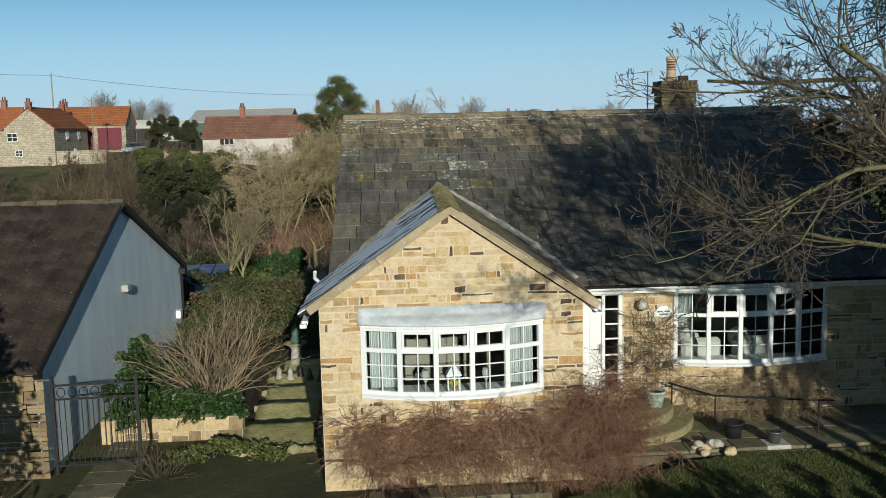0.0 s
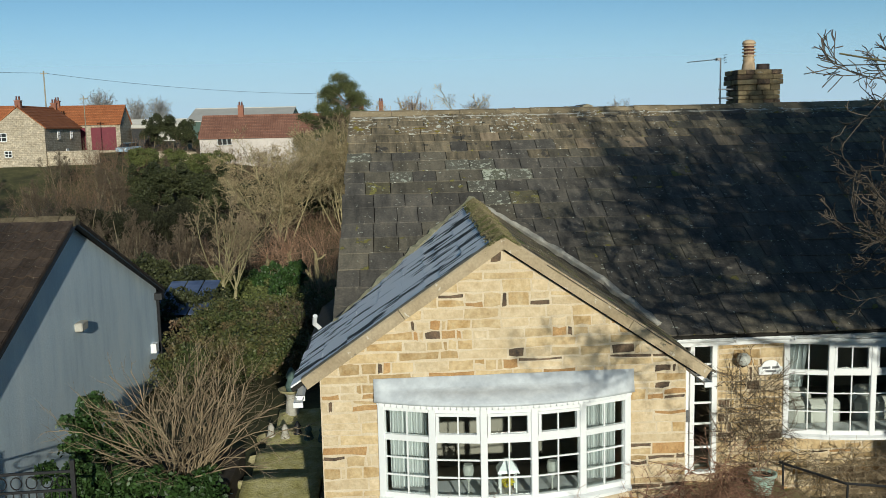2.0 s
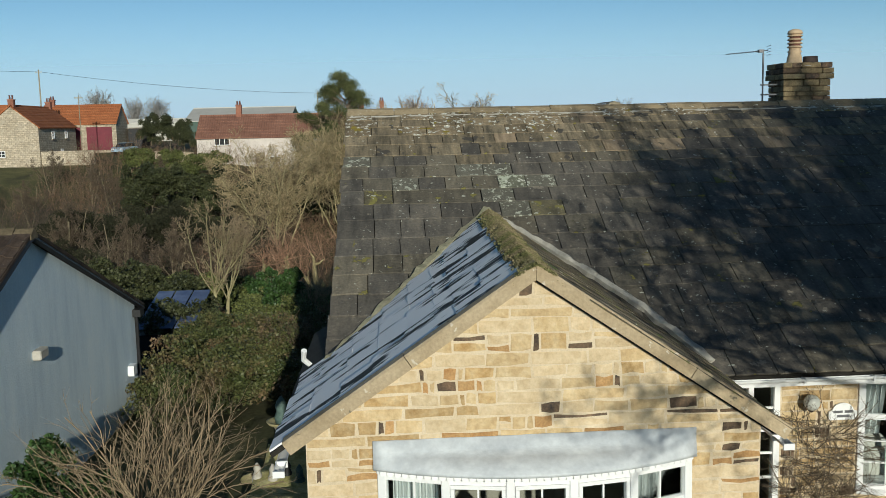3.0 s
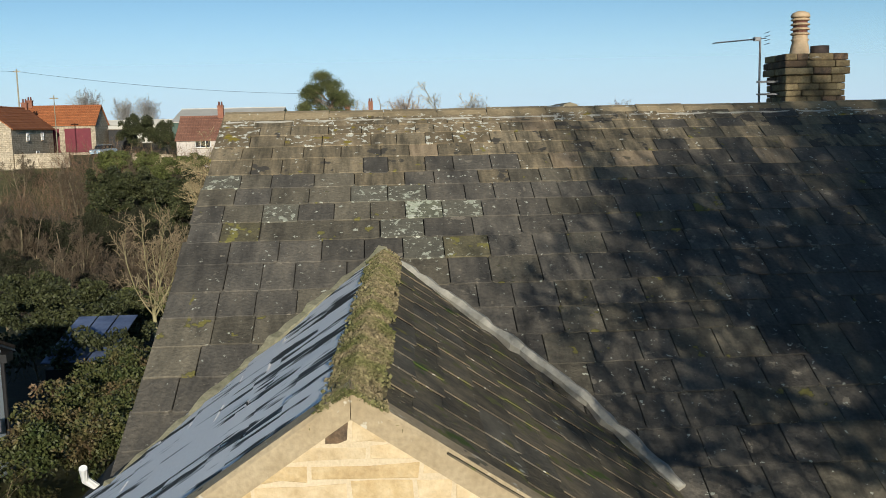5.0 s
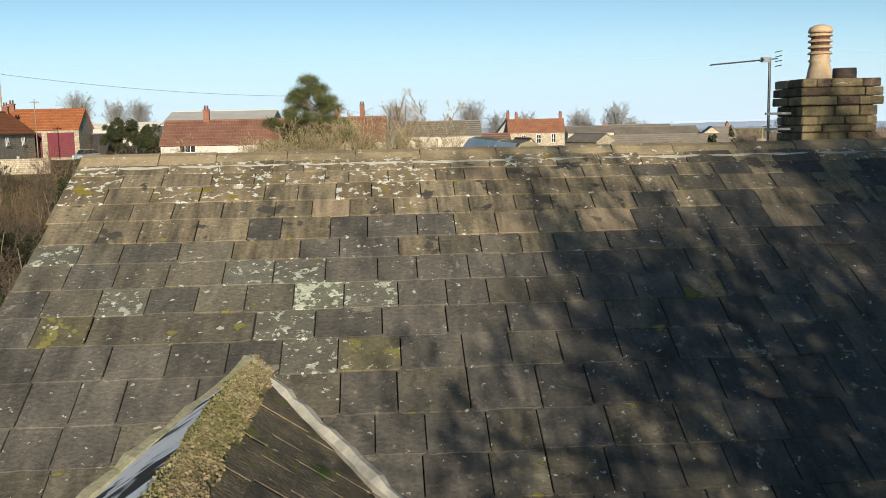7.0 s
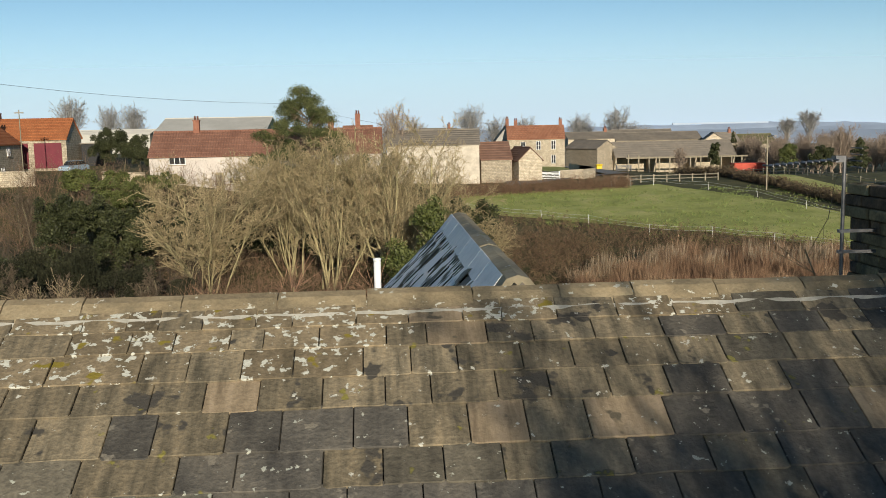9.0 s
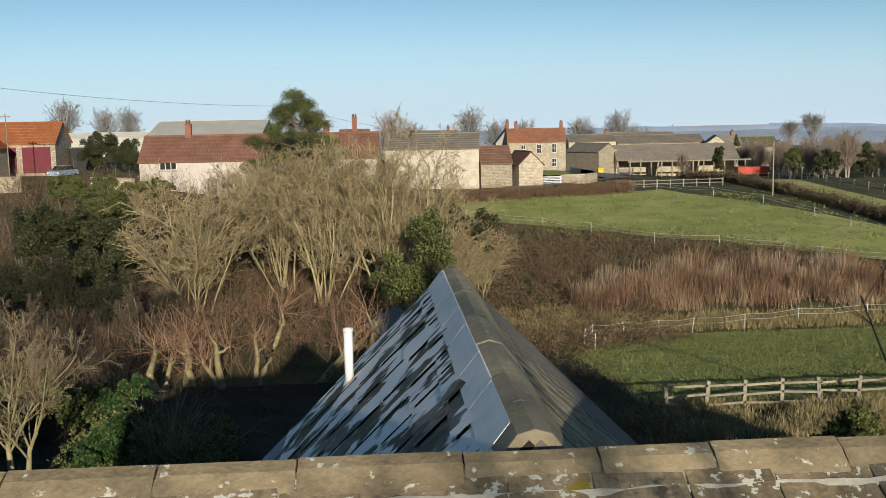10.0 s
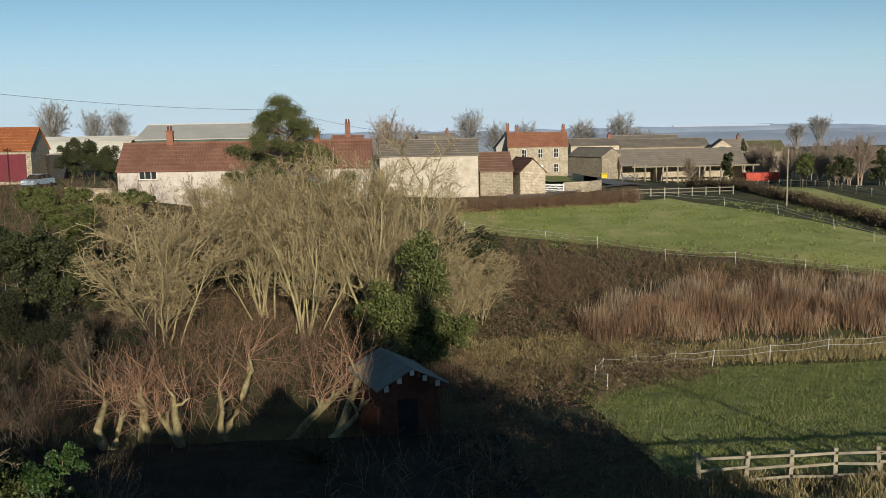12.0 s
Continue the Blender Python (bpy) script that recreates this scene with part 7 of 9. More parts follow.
# ---- fences ----
def rail_fence():
    f = thing("rail_fence", "weathered grey timber post and rail fence at the paddock", "fence", at=on(20, 58))
    xs = [15.2 + 1.63 * i for i in range(12)]
    for i, x in enumerate(xs):
        z = ground_z(x, 58)
        bm = bmesh.new()
        box(bm, x - 0.08, x + 0.08, 57.92, 58.08, z - 0.2, z + 1.3, pose(x, 58, z, 0, (-4, 5, 2, 0)[i % 4], 0) @ Matrix.Translation((-x, -58, -z)), 0.012)
        part("post", bm, M["wood"], f)
    for a, b in zip(xs, xs[1:]):
        za, zb = ground_z(a, 58), ground_z(b, 58)
        for h in (0.32, 0.72, 1.12):
            j = rng.uniform(-0.05, 0.05)
            bm = bmesh.new()
            loft(bm, [[Vector((x, 57.88 + p, z + q)) for p, q in ((-0.022, -0.048), (0.022, -0.048), (0.022, 0.048), (-0.022, 0.048))] for x, z in ((a - 0.05, za + h + j), (b + 0.05, zb + h - j))])
            part("rail", bm, M["wood"], f)


rail_fence()


def tape_fence(pts, h, label, seed, posts_mat="white_post"):
    r = random.Random(seed)
    f = thing("tape_fence", label, "fence", "tape fences", at=on(*pts[0]))
    tops = []
    for x, y in pts:
        z = ground_z(x, y)
        dx, dy = r.uniform(-0.16, 0.16), r.uniform(-0.1, 0.1)
        bm = bmesh.new()
        tube(bm, [(x, y, z - 0.1), (x + dx, y + dy, z + h)], 0.028, 5)
        part("post", bm, M["white_post"], f)
        tops.append(Vector((x + dx, y + dy, z + h)))
    for a, b in zip(tops, tops[1:]):
        for k in (0.08, 0.45):
            bm = bmesh.new()
            mid = (a + b) / 2 - Vector((0, 0, k + 0.12))
            tube(bm, [a - Vector((0, 0, k)), mid, b - Vector((0, 0, k))], 0.014, 3)
            part("tape", bm, M["white_post"], f)


tape_fence([(16.2, 75.5), (16.3, 79), (17.6, 82.5), (20.2, 83.8), (22.6, 84.2), (25.2, 84.5), (29.2, 85.0), (33.5, 85.8), (39, 86.3), (46, 86.5)], 1.15, "white electric tape fence on leaning posts round the paddock", 5)
tape_fence([(13.5, 131), (15.5, 129), (21.5, 123.7), (25.9, 119.4), (30.6, 112), (36.5, 110), (41.3, 106.4), (43.9, 104), (50, 100), (57, 95.5)], 1.15, "white electric tape fence below the pasture", 6)
tape_fence([(36.5, 152), (39.5, 153), (42.7, 152), (48.8, 146), (52.5, 138), (53.6, 126), (53.8, 118), (55, 108), (57, 98)], 1.2, "thin post and wire fence along the pasture edge", 7)


def lane_fence():
    f = thing("lane_fence", "old timber rail fence along the lane", "fence", at=on(45, 155))
    pts = [(38 + 2.0 * i, 156 + 0.1 * i) for i in range(9)] + [(66 + 0.45 * i, 186 - 3.2 * i) for i in range(16)]
    for i, (x, y) in enumerate(pts):
        z = ground_z(x, y)
        part("post", bbox(x - 0.08, x + 0.08, y - 0.08, y + 0.08, z - 0.2, z + 1.2), M["wood"], f)
    for i, (a, b) in enumerate(zip(pts, pts[1:])):
        if i == 8:
            continue
        for h in (0.5, 1.0):
            bm = bmesh.new()
            tube(bm, [(a[0], a[1], ground_z(*a) + h), (b[0], b[1], ground_z(*b) + h)], 0.06, 4)
            part("rail", bm, M["wood"], f)


lane_fence()


# ---- trees and shrubs behind ----
BIG = "tall many-stemmed bare tree with greenish lichened limbs"
def field_tree(label, at, h, wide, seed, stems, spread):
    """Long straight limbs fanning from a stool, with fine rising twigs. Its height is h, its width wide."""
    t = thing("field_tree", label, "tree", "field trees")
    r = np.random.RandomState(seed)
    base = np.column_stack([r.normal(0, 0.28, stems), r.normal(0, 0.28, stems), np.full(stems, -0.3)])
    dirs = np.column_stack([r.normal(0, spread, stems), r.normal(0, spread, stems), np.ones(stems)])
    lay = grow(seed, base, dirs, h * 0.74 * r.uniform(0.6, 1.1, stems), h * 0.0085 * r.uniform(0.6, 1.15, stems),
               [(9, 37, 0.55, 0.45, 0.06, 0.13, 7, 0.15), (8, 42, 0.5, 0.5, 0.05, 0.18, 5, 0.1), (6, 45, 0.5, 0.6, 0.03, 0.22, 4, 0.1), (2, 45, 0.55, 0.75, 0.02, 0.25, 3, 0.1)], 8, 0.07, 0.03)
    E = lay[-1][0].reshape(-1, 3)
    f = np.array([wide / (2 * np.percentile(np.abs(E[:, 0]), 96)), wide / (2 * np.percentile(np.abs(E[:, 1]), 96)), h / np.percentile(E[:, 2], 99)])
    lay = [(P * f, np.maximum(R, m)) for (P, R), m in zip(lay, (0.042, 0.024, 0.014, 0.011, 0.009))]
    for i in range(stems):
        wood("trunk", t, [(lay[0][0][i:i + 1], lay[0][1][i:i + 1])], (8,), M["bark_green"])
    wood("limb", t, lay[1:2], (5,), M["bark_green"])["kind"] = "stuff"
    c = wood("crown", t, lay[2:], (3, 3, 3), M["twig_olive"])
    c["kind"], c["label"] = "stuff", "bare olive-brown twigs"
    t.location = at
    return t


t1 = field_tree(BIG, on(-0.6, 84.5), 10.6, 8.5, 101, 9, 0.2)
t2 = field_tree(BIG, on(3.9, 85.5), 12.4, 9.0, 102, 9, 0.17)
t3 = field_tree("spreading bare tree with greenish lichened limbs", on(-8.9, 83.5), 8.6, 8.6, 103, 9, 0.2)
g1 = bare_tree("grey_tree", "thin grey bare tree in front of the evergreens", on(-13.4, 66), 6.4, 112, M["bark"], M["twig_dark"], 3, 0.3, 0.9, 0.07, 0.2, "grey trees", angle=34, thin=0.008)
again(t3, 8.0, 88, 60, 0.8)
again(t2, 6.6, 91, 130, 0.9)
again(t1, -3.6, 89, 200, 0.95)
again(t2, 1.6, 93, 200, 0.8)
again(t1, -5.0, 95, 90, 0.8)
again(g1, -20, 96, 210, 1.25)
again(t2, -17.5, 104, 20, 0.5)
again(t3, 11.5, 95, 300, 0.62)
again(t1, 8.0, 102, 10, 0.55)
def twin_tree():
    t = thing("twin_stemmed_tree", "twin-stemmed bare garden tree with pale lichened bark", "tree")
    lay = grow(104, [[-0.15, 0, -0.2], [0.17, 0, -0.2]], [[-0.05, 0, 1], [0.05, 0, 1]], [1.9, 1.7], [0.13, 0.12],
               [(7, 33, 2.1, 0.5, 0.03, 0.07, 8, 0.7), (8, 36, 0.42, 0.42, 0.06, 0.12, 6, 0.2), (7, 40, 0.5, 0.5, 0.03, 0.16, 5, 0.15), (4, 42, 0.5, 0.6, 0.02, 0.2, 3, 0.1)], 6, 0.03, 0.02)
    lay = [(P, np.maximum(R, 0.0055)) for P, R in lay]
    for i in range(2):
        wood("trunk", t, [(lay[0][0][i:i + 1], lay[0][1][i:i + 1])], (10,), M["bark_pale"])
    wood("limb", t, lay[1:3], (6, 4), M["bark_pale"])["kind"] = "stuff"
    wood("crown", t, lay[3:], (3, 3), M["twig_tan"])["kind"] = "stuff"
    t.location = on(-7.5, 48.7)
    t.scale = (1.1, 1.1, 1.15)


twin_tree()
for x, y, a, k in ((-17.5, 70, 80, 1.05), (-9.8, 72, 190, 0.9), (-22, 74, 300, 1.1), (-16, 62, 20, 0.8)):
    again(g1, x, y, a, k)
for x, y, a, k in ((-30, 106, 10, 0.62), (-36, 112, 80, 0.6), (-42, 107, 200, 0.66), (-49, 103, 310, 0.7), (-26, 99, 140, 0.62), (-56, 110, 30, 0.7), (-33, 97, 260, 0.55), (-22, 108, 45, 0.55), (-39, 99, 120, 0.6)):
    again(g1, x, y, a, k * 1.55)

def willow(at, seed, lean=(0, 0)):
    """A pollarded willow: stout leaning trunk with heads of long thin shoots."""
    t = thing("pollard_willow", "old pollarded willow with leaning trunks and reddish shoots", "tree", "willows")
    r = np.random.RandomState(seed)
    lay = grow(seed, [[0, 0, -0.3], [0.2, 0, -0.3]], [[lean[0], lean[1], 1], [lean[0] * 0.4, 0.2, 1]], [4.0, 2.6] if lean[0] > 0.5 else [2.7, 2.1], [0.25, 0.18], [(2, 38, 0.5, 0.72, 0.1, 0.25, 5, 0.6)], 7, 0.17, 0.07)
    for i in range(2):
        wood("trunk", t, [(lay[0][0][i:i + 1], lay[0][1][i:i + 1])], (9,), M["bark_willow"])
    wood("limb", t, lay[1:], (7,), M["bark_willow"])["kind"] = "stuff"
    heads = np.concatenate([lay[0][0][:, -1], lay[1][0][:, -1], lay[1][0][:, -2]])
    k = 6
    base = np.repeat(heads, k, 0)
    d = r.normal(0, 0.8, (len(base), 3)) + np.array([0.15 * lean[0], 0, 0.8])
    sh = grow(seed + 1, base, d, r.uniform(0.7, 2.8, len(base)), r.uniform(0.008, 0.02, len(base)), [(2, 32, 0.55, 0.6, 0.04, 0.15, 3, 0.25)], 4, 0.16, 0.02)
    wood("shoot", t, sh, (3, 3), M["twig_willow"])["kind"] = "stuff"
    t.location = at
    return t


for i, (x, y, lx, ly) in enumerate(((-7.6, 66.5, -0.35, 0.1), (-6.4, 68, -0.2, 0.3), (-4.6, 66.5, 0.1, 0.1), (-3.2, 67, 1.6, 0.3), (-0.2, 67.5, 1.1, 0.4), (1.7, 67.5, 1.2, 0.4))):
    willow(on(x, y), 120 + i, (lx, ly))

leafy("holly_tree", "dense dark green holly behind the shed", on(6.0, 80), [(0, 0, 2.0, 2.7, 2.3, 2.6), (0.8, 0.2, 4.4, 2.0, 1.8, 2.1), (-1.6, 0, 2.8, 1.9, 1.8, 2.2), (0.6, 0, 6.4, 1.3, 1.3, 1.6), (-0.4, -0.8, 1.0, 2.6, 2.0, 1.5), (2.0, -0.4, 1.6, 1.6, 1.6, 2.0)], 34000, 0.095, M["leaf_olive"], 131, category="tree", puff=(0.25, 0.85, 0.28, 0.45))
leafy("laurel_mass", "dark evergreen mass of laurel and ivy", on(-17.6, 87), [(0, 0, 2.8, 3.0, 2.8, 4.0), (2.4, -0.5, 2.6, 2.2, 2.4, 3.6), (-2.6, 1, 2.6, 2.2, 2.6, 3.8), (-0.6, 0.5, 4.4, 2.0, 2.2, 2.0), (2.0, 0.5, 3.8, 1.8, 1.8, 1.9), (-3, -5, 1.2, 2.6, 2.4, 2.0), (0.5, -4, 1.0, 2.4, 2.2, 2.0)], 60000, 0.09, M["leaf_dark"], 132, category="tree", puff=(0.35, 1.15, 0.14, 0.3))
leafy("ivy_undergrowth", "dark ivy undergrowth behind the field trees", on(0, 95), [(x, 1.2 * math.sin(x * 1.3), 1.7 + 0.4 * math.sin(x * 0.9), 1.9, 1.6, 2.4 + 0.6 * math.sin(x * 1.7)) for x in np.arange(-15, 12, 2.2)], 70000, 0.11, M["leaf_dark"], 183, category="undergrowth", puff=(0.3, 1.0, 0.2, 0.4))
leafy("tall_yew", "olive-green yew beside the cottage garden", on(-19.2, 99), [(0, 0, 2.2, 2.6, 2.2, 2.6), (0.6, 0, 4.2, 2.2, 2.0, 2.0), (-1.2, 0.4, 4.6, 1.6, 1.5, 1.6), (-3.2, 0, 2.0, 2.2, 2.0, 2.4)], 36000, 0.07, M["leaf_olive"], 184, category="tree", puff=(0.3, 1.05, 0.16, 0.36))
leafy("yew_mass", "dark evergreen thicket between the bare trees", on(-12.5, 76), [(0, 0, 1.6, 2.2, 2.0, 2.2), (-3.4, 1, 2.2, 2.6, 2.2, 3.0), (-7, 0, 2.0, 2.8, 2.2, 2.8), (-10.5, 1.5, 2.0, 2.6, 2.2, 2.6), (2.4, 1.5, 1.0, 1.8, 1.6, 1.5)], 120000, 0.055, M["leaf_deep"], 181, category="tree", puff=(0.3, 1.0, 0.2, 0.4))
leafy("yew_mass", "dark evergreen thicket between the bare trees", on(-19, 68), [(0, 0, 1.4, 2.2, 2.0, 2.0), (-3.4, 1, 1.6, 2.6, 2.2, 2.2), (3.2, -1, 1.1, 2.0, 1.8, 1.6), (-7, 0, 1.6, 2.6, 2.2, 2.3)], 80000, 0.055, M["leaf_deep"], 182, category="tree", puff=(0.3, 1.0, 0.2, 0.4))
leafy("laurel_mass", "olive evergreen shrub beside the garden", on(-9.6, 58), [(0, 0, 0.9, 1.4, 1.4, 1.2), (-2, 0.6, 0.9, 1.4, 1.3, 1.3), (1.6, -0.8, 0.6, 1.1, 1.2, 0.9)], 7000, 0.09, M["leaf_olive"], 133)
leafy("privet_hedge", "broad clipped hedge with russet and green leaves", on(-4.0, 29.6), [(k - 0.25 + 0.2 * math.sin(i * 2.7), i * 1.35, 0.4 + 0.1 * math.sin(i * 1.9 + k), 1.25, 1.1, 0.95) for i in range(6) for k in (-1.3, 0.0, 1.3)], 60000, 0.045, M["leaf_mixed"], 134, category="hedge")
leafy("privet_hedge", "broad green garden hedge", on(-3.2, 38.4, -0.3), [(k - 0.25 + 0.2 * math.sin(i * 2.1) - 0.12 * i, i * 1.6, 0.5 + 0.12 * math.sin(i * 1.7 + k) - 0.17 * max(0, i - 1), 1.5, 1.3, 1.0) for i in range(11) for k in (-1.6, 0.0, 1.6)], 100000, 0.06, M["leaf_olive"], 135, category="hedge")
leafy("laurel_hedge", "tall olive-green hedge behind the scrub", on(-25, 119), [(0, 0, 1.1, 2.2, 1.8, 1.8), (3, 0.5, 0.9, 2.0, 1.8, 1.5), (-3, -1, 1.2, 2.2, 1.8, 2.0), (5.5, 1, 0.9, 1.8, 1.6, 1.8)], 22000, 0.12, M["leaf_olive"], 177, category="hedge")
leafy("box_hedge", "clipped bright green box hedge", on(-2.0, 38), [(0, 0, 0.5, 0.7, 1.2, 0.7), (0.1, 2.0, 0.6, 0.7, 1.2, 0.8)], 6000, 0.05, M["leaf_olive"], 136, category="hedge")
leafy("ivy_post", "ivy-clad shrub in the shade of the back garden", on(-4.6, 47.5), [(0, 0, 1.0, 0.9, 0.8, 1.3), (0.3, 0.2, 2.0, 0.6, 0.6, 0.8)], 5000, 0.08, M["leaf"], 137)
leafy("conifer", "bushy dark green garden conifer", on(17.0, 46.5), [(0, 0, 0.9, 0.8, 0.8, 1.4), (0.9, 0.3, 0.8, 0.7, 0.7, 1.3), (-0.8, 0.2, 0.6, 0.7, 0.7, 1.0), (0.2, 0, 1.6, 0.45, 0.45, 0.8)], 12000, 0.06, M["leaf_olive"], 138, category="tree")
leafy("back_border", "shrubs along the shaded back border", on(-7.5, 40), [(0, 0, 0.8, 1.4, 1.4, 1.2), (-2.2, 2, 0.9, 1.4, 1.4, 1.3), (-1, 5, 0.9, 1.5, 1.5, 1.3), (-3.5, 8, 0.9, 1.6, 1.5, 1.4)], 11000, 0.08, M["leaf_dark"], 139)
leafy("laurel_mass", "sunlit laurel shrub beside the pollards", on(-7.2, 58), [(0, 0, 0.8, 1.0, 0.9, 1.1), (1.2, -1.2, 0.5, 1.0, 0.9, 0.8), (0.4, 0.8, 1.4, 0.7, 0.7, 0.9)], 9000, 0.07, M["leaf"], 178)
leafy("laurel_mass", "dark shaded evergreen shrubs behind the lean-to", on(-12.2, 50), [(0, 0, 0.9, 1.5, 1.3, 1.3), (-2.6, 1.4, 1.0, 1.5, 1.3, 1.5), (2.2, 2.4, 0.8, 1.3, 1.2, 1.2), (-5.4, 0.5, 1.0, 1.6, 1.4, 1.5)], 26000, 0.075, M["leaf_dark"], 179)
leafy("laurel_mass", "dark shaded evergreens at the foot of the bare trees", on(-13.5, 58), [(0, 0, 1.1, 1.7, 1.4, 1.6), (-3, 1, 1.2, 1.8, 1.4, 1.8), (2.6, -1, 0.9, 1.5, 1.3, 1.3), (-6, 0, 1.2, 1.8, 1.5, 1.8), (4.6, 1.5, 0.7, 1.3, 1.2, 1.1)], 34000, 0.08, M["leaf_dark"], 180)
leafy("yellow_shrub", "small yellow-flowering shrub by the tree", on(-9.7, 61), [(0, 0, 0.3, 0.5, 0.4, 0.4)], 700, 0.06, M["yellow_leaf"], 140)
bush("garden_shrub", "bare russet garden shrub", on(-2.5, 33.5), 2.2, 1.4, 141, M["twig_dark"], 50, 5, 3, 0.012, 0.0, "garden shrubs")
bush("garden_shrub", "bare russet garden shrub", on(-2.0, 42.5), 2.6, 1.5, 142, M["twig_red"], 50, 5, 3, 0.012, 0.0, "garden shrubs")
bush("garden_shrub", "bare tan garden shrub", on(-3.6, 50), 3.0, 1.8, 143, M["twig_tan"], 55, 5, 3, 0.014, 0.0, "garden shrubs")


def pine_tree():
    """A pine: forked trunk, level limbs and flat pads of needles in storeys."""
    t = thing("scots_pine", "spreading Scots pine with layered green foliage", "tree")
    r = np.random.RandomState(151)
    pads = []
    for z, rad, n in ((4.1, 3.4, 6), (5.0, 4.0, 7), (5.9, 4.2, 8), (6.8, 4.0, 7), (7.6, 3.5, 7), (8.4, 2.9, 6), (9.2, 2.1, 5), (9.9, 1.2, 4), (10.5, 0.4, 2)):
        for k in range(n):
            a = 6.283 * (k + r.uniform(-0.35, 0.35)) / n + z * 2.3
            q = rad * r.uniform(0.45, 1.1)
            pads.append((0.2 + q * math.cos(a), q * math.sin(a), z + r.uniform(-0.4, 0.4), r.uniform(0.45, 1.15), r.uniform(0.45, 1.15), r.uniform(0.28, 0.5)))
    pads += [(4.4, 0.2, 4.6, 1.3, 1.2, 0.5), (5.2, 0, 5.4, 0.8, 0.9, 0.45), (-3.9, 0, 5.6, 1.0, 1.0, 0.4)]
    L = np.array(pads)
    trunk = grow(151, [[0, 0, -0.4]], [[0.06, 0, 1]], [10.2], [0.33], [], 8, 0.06, 0.02)
    fork = grow(152, [[0.2, 0, 4.0]], [[0.8, -0.3, 0.9]], [3.2], [0.18], [], 6, 0.12, 0.04)
    wood("trunk", t, trunk, (9,), M["bark_pine"])
    wood("trunk", t, fork, (8,), M["bark_pine"])
    foot = np.column_stack([0.05 * L[:, 2], 0 * L[:, 2], np.clip(L[:, 2] - 0.9, 2.4, 9.6)])
    d = L[:, :3] - foot
    limbs = grow(153, foot, d, np.linalg.norm(d, axis=1), np.full(len(L), 0.075), [(5, 40, 0.4, 0.5, 0.04, 0.15, 4, 0.4)], 5, 0.04, 0.0)
    wood("limb", t, limbs, (5, 3), M["bark_pine"])["kind"] = "stuff"
    C = shell_points(90000, 154, pads, 0.35)
    C += r.normal(0, 0.16, C.shape)
    V, Q = leaf_quads(C, 0.14, 152, 0.1)
    ob = new("foliage", raw_mesh("foliage", V, Q, M["pine"], False))
    ob.parent = t
    ob["kind"], ob["label"] = "stuff", "tufted pine needles"
    t.location = on(-4.4, 113)
    t.scale = (1.12, 1.12, 1.27)


pine_tree()


# far trees of the hamlet
def dome_tree(name, label, at, h, seed, twig, group, thin=0.02, trunk_part=0.36, wide=0.7):
    """A rounded field tree seen from afar: short trunk, many rising limbs, an even crown of twigs. Its height is h, its width h times wide."""
    t = thing(name, label, "tree", group)
    r = np.random.RandomState(seed)
    trunk = grow(seed, [[0, 0, -0.4]], [[0.03, 0, 1]], [h * 0.8], [h * 0.02], [], 6, 0.03, 0.0)
    n = 85
    d = unit(r.normal(0, 1, (n, 3)))
    d[:, 2] = np.where(d[:, 2] < -0.35, -d[:, 2], d[:, 2])
    mid = h * (0.35 + 0.65 * trunk_part)
    ends = d * np.array([h * wide * 0.43, h * wide * 0.43, (h - mid) * 0.88]) * (r.uniform(0.35, 1, n) ** 0.4 * r.uniform(0.8, 1.08, n))[:, None] + np.array([0, 0, mid])
    starts = np.column_stack([0 * d[:, 0], 0 * d[:, 0], h * trunk_part * r.uniform(0.55, 1.25, n)])
    v = ends - starts
    lay = trunk + grow(seed + 1, starts, v, np.linalg.norm(v, axis=1), np.full(n, h * 0.0055), [(6, 40, 0.25, 0.55, 0.02, 0.14, 4, 0.4), (4, 44, 0.5, 0.6, 0.0, 0.2, 3, 0.1)], 7, 0.09, 0.03)
    lay = [(P, np.maximum(R, thin)) for P, R in lay]
    wood("trunk", t, lay[:1], (8,), twig)
    wood("limb", t, lay[1:2], (5,), twig)["kind"] = "stuff"
    c = wood("crown", t, lay[2:], (3, 3), twig)
    c["kind"], c["label"] = "stuff", "bare winter twigs"
    t.location = at
    return t


f1 = dome_tree("far_tree", "distant rounded bare tree", on(74.6, 300), 18.6, 161, M["twig_far"], "far trees", 0.026, 0.36, 0.68)
for x, y, a, h in ((30.3, 300, 340, 19.6), (38, 300, 5, 15.5), (46.5, 300, 16, 15.6), (63, 300, 356, 16.4), (82, 310, 255, 14), (69, 320, 120, 15.5), (-70, 250, 120, 15.5), (-61, 250, 235, 13), (-55.5, 250, 180, 13.2), (-76, 262, 20, 11), (14, 300, 140, 15), (52, 330, 60, 13), (92, 330, 80, 13), (24, 320, 310, 14)):
    again(f1, x, y, a, h / 18.6)
f3 = dome_tree("far_tree", "flat-topped bare tree on a tall stem", on(134.6, 300), 16.0, 167, M["twig_far"], "far trees", 0.026, 0.62, 0.62)
again(f3, 129.5, 304, 110, 0.86)
dome_tree("far_tree", "bare tree with reddish rising twigs", on(5.8, 165), 13.2, 168, M["twig_russet"], "far trees", 0.016, 0.25, 0.66)
f2 = dome_tree("roadside_tree", "bare russet tree at the field edge", on(90, 190), 10.5, 162, M["twig_russet"], "roadside trees", 0.02, 0.25, 0.62)
rt = random.Random(8)
for i in range(95):
    again(f2, 83 + rt.uniform(0, 1) ** 1.3 * 62, 172 + rt.uniform(0, 75), rt.uniform(0, 360), rt.uniform(0.55, 0.92))
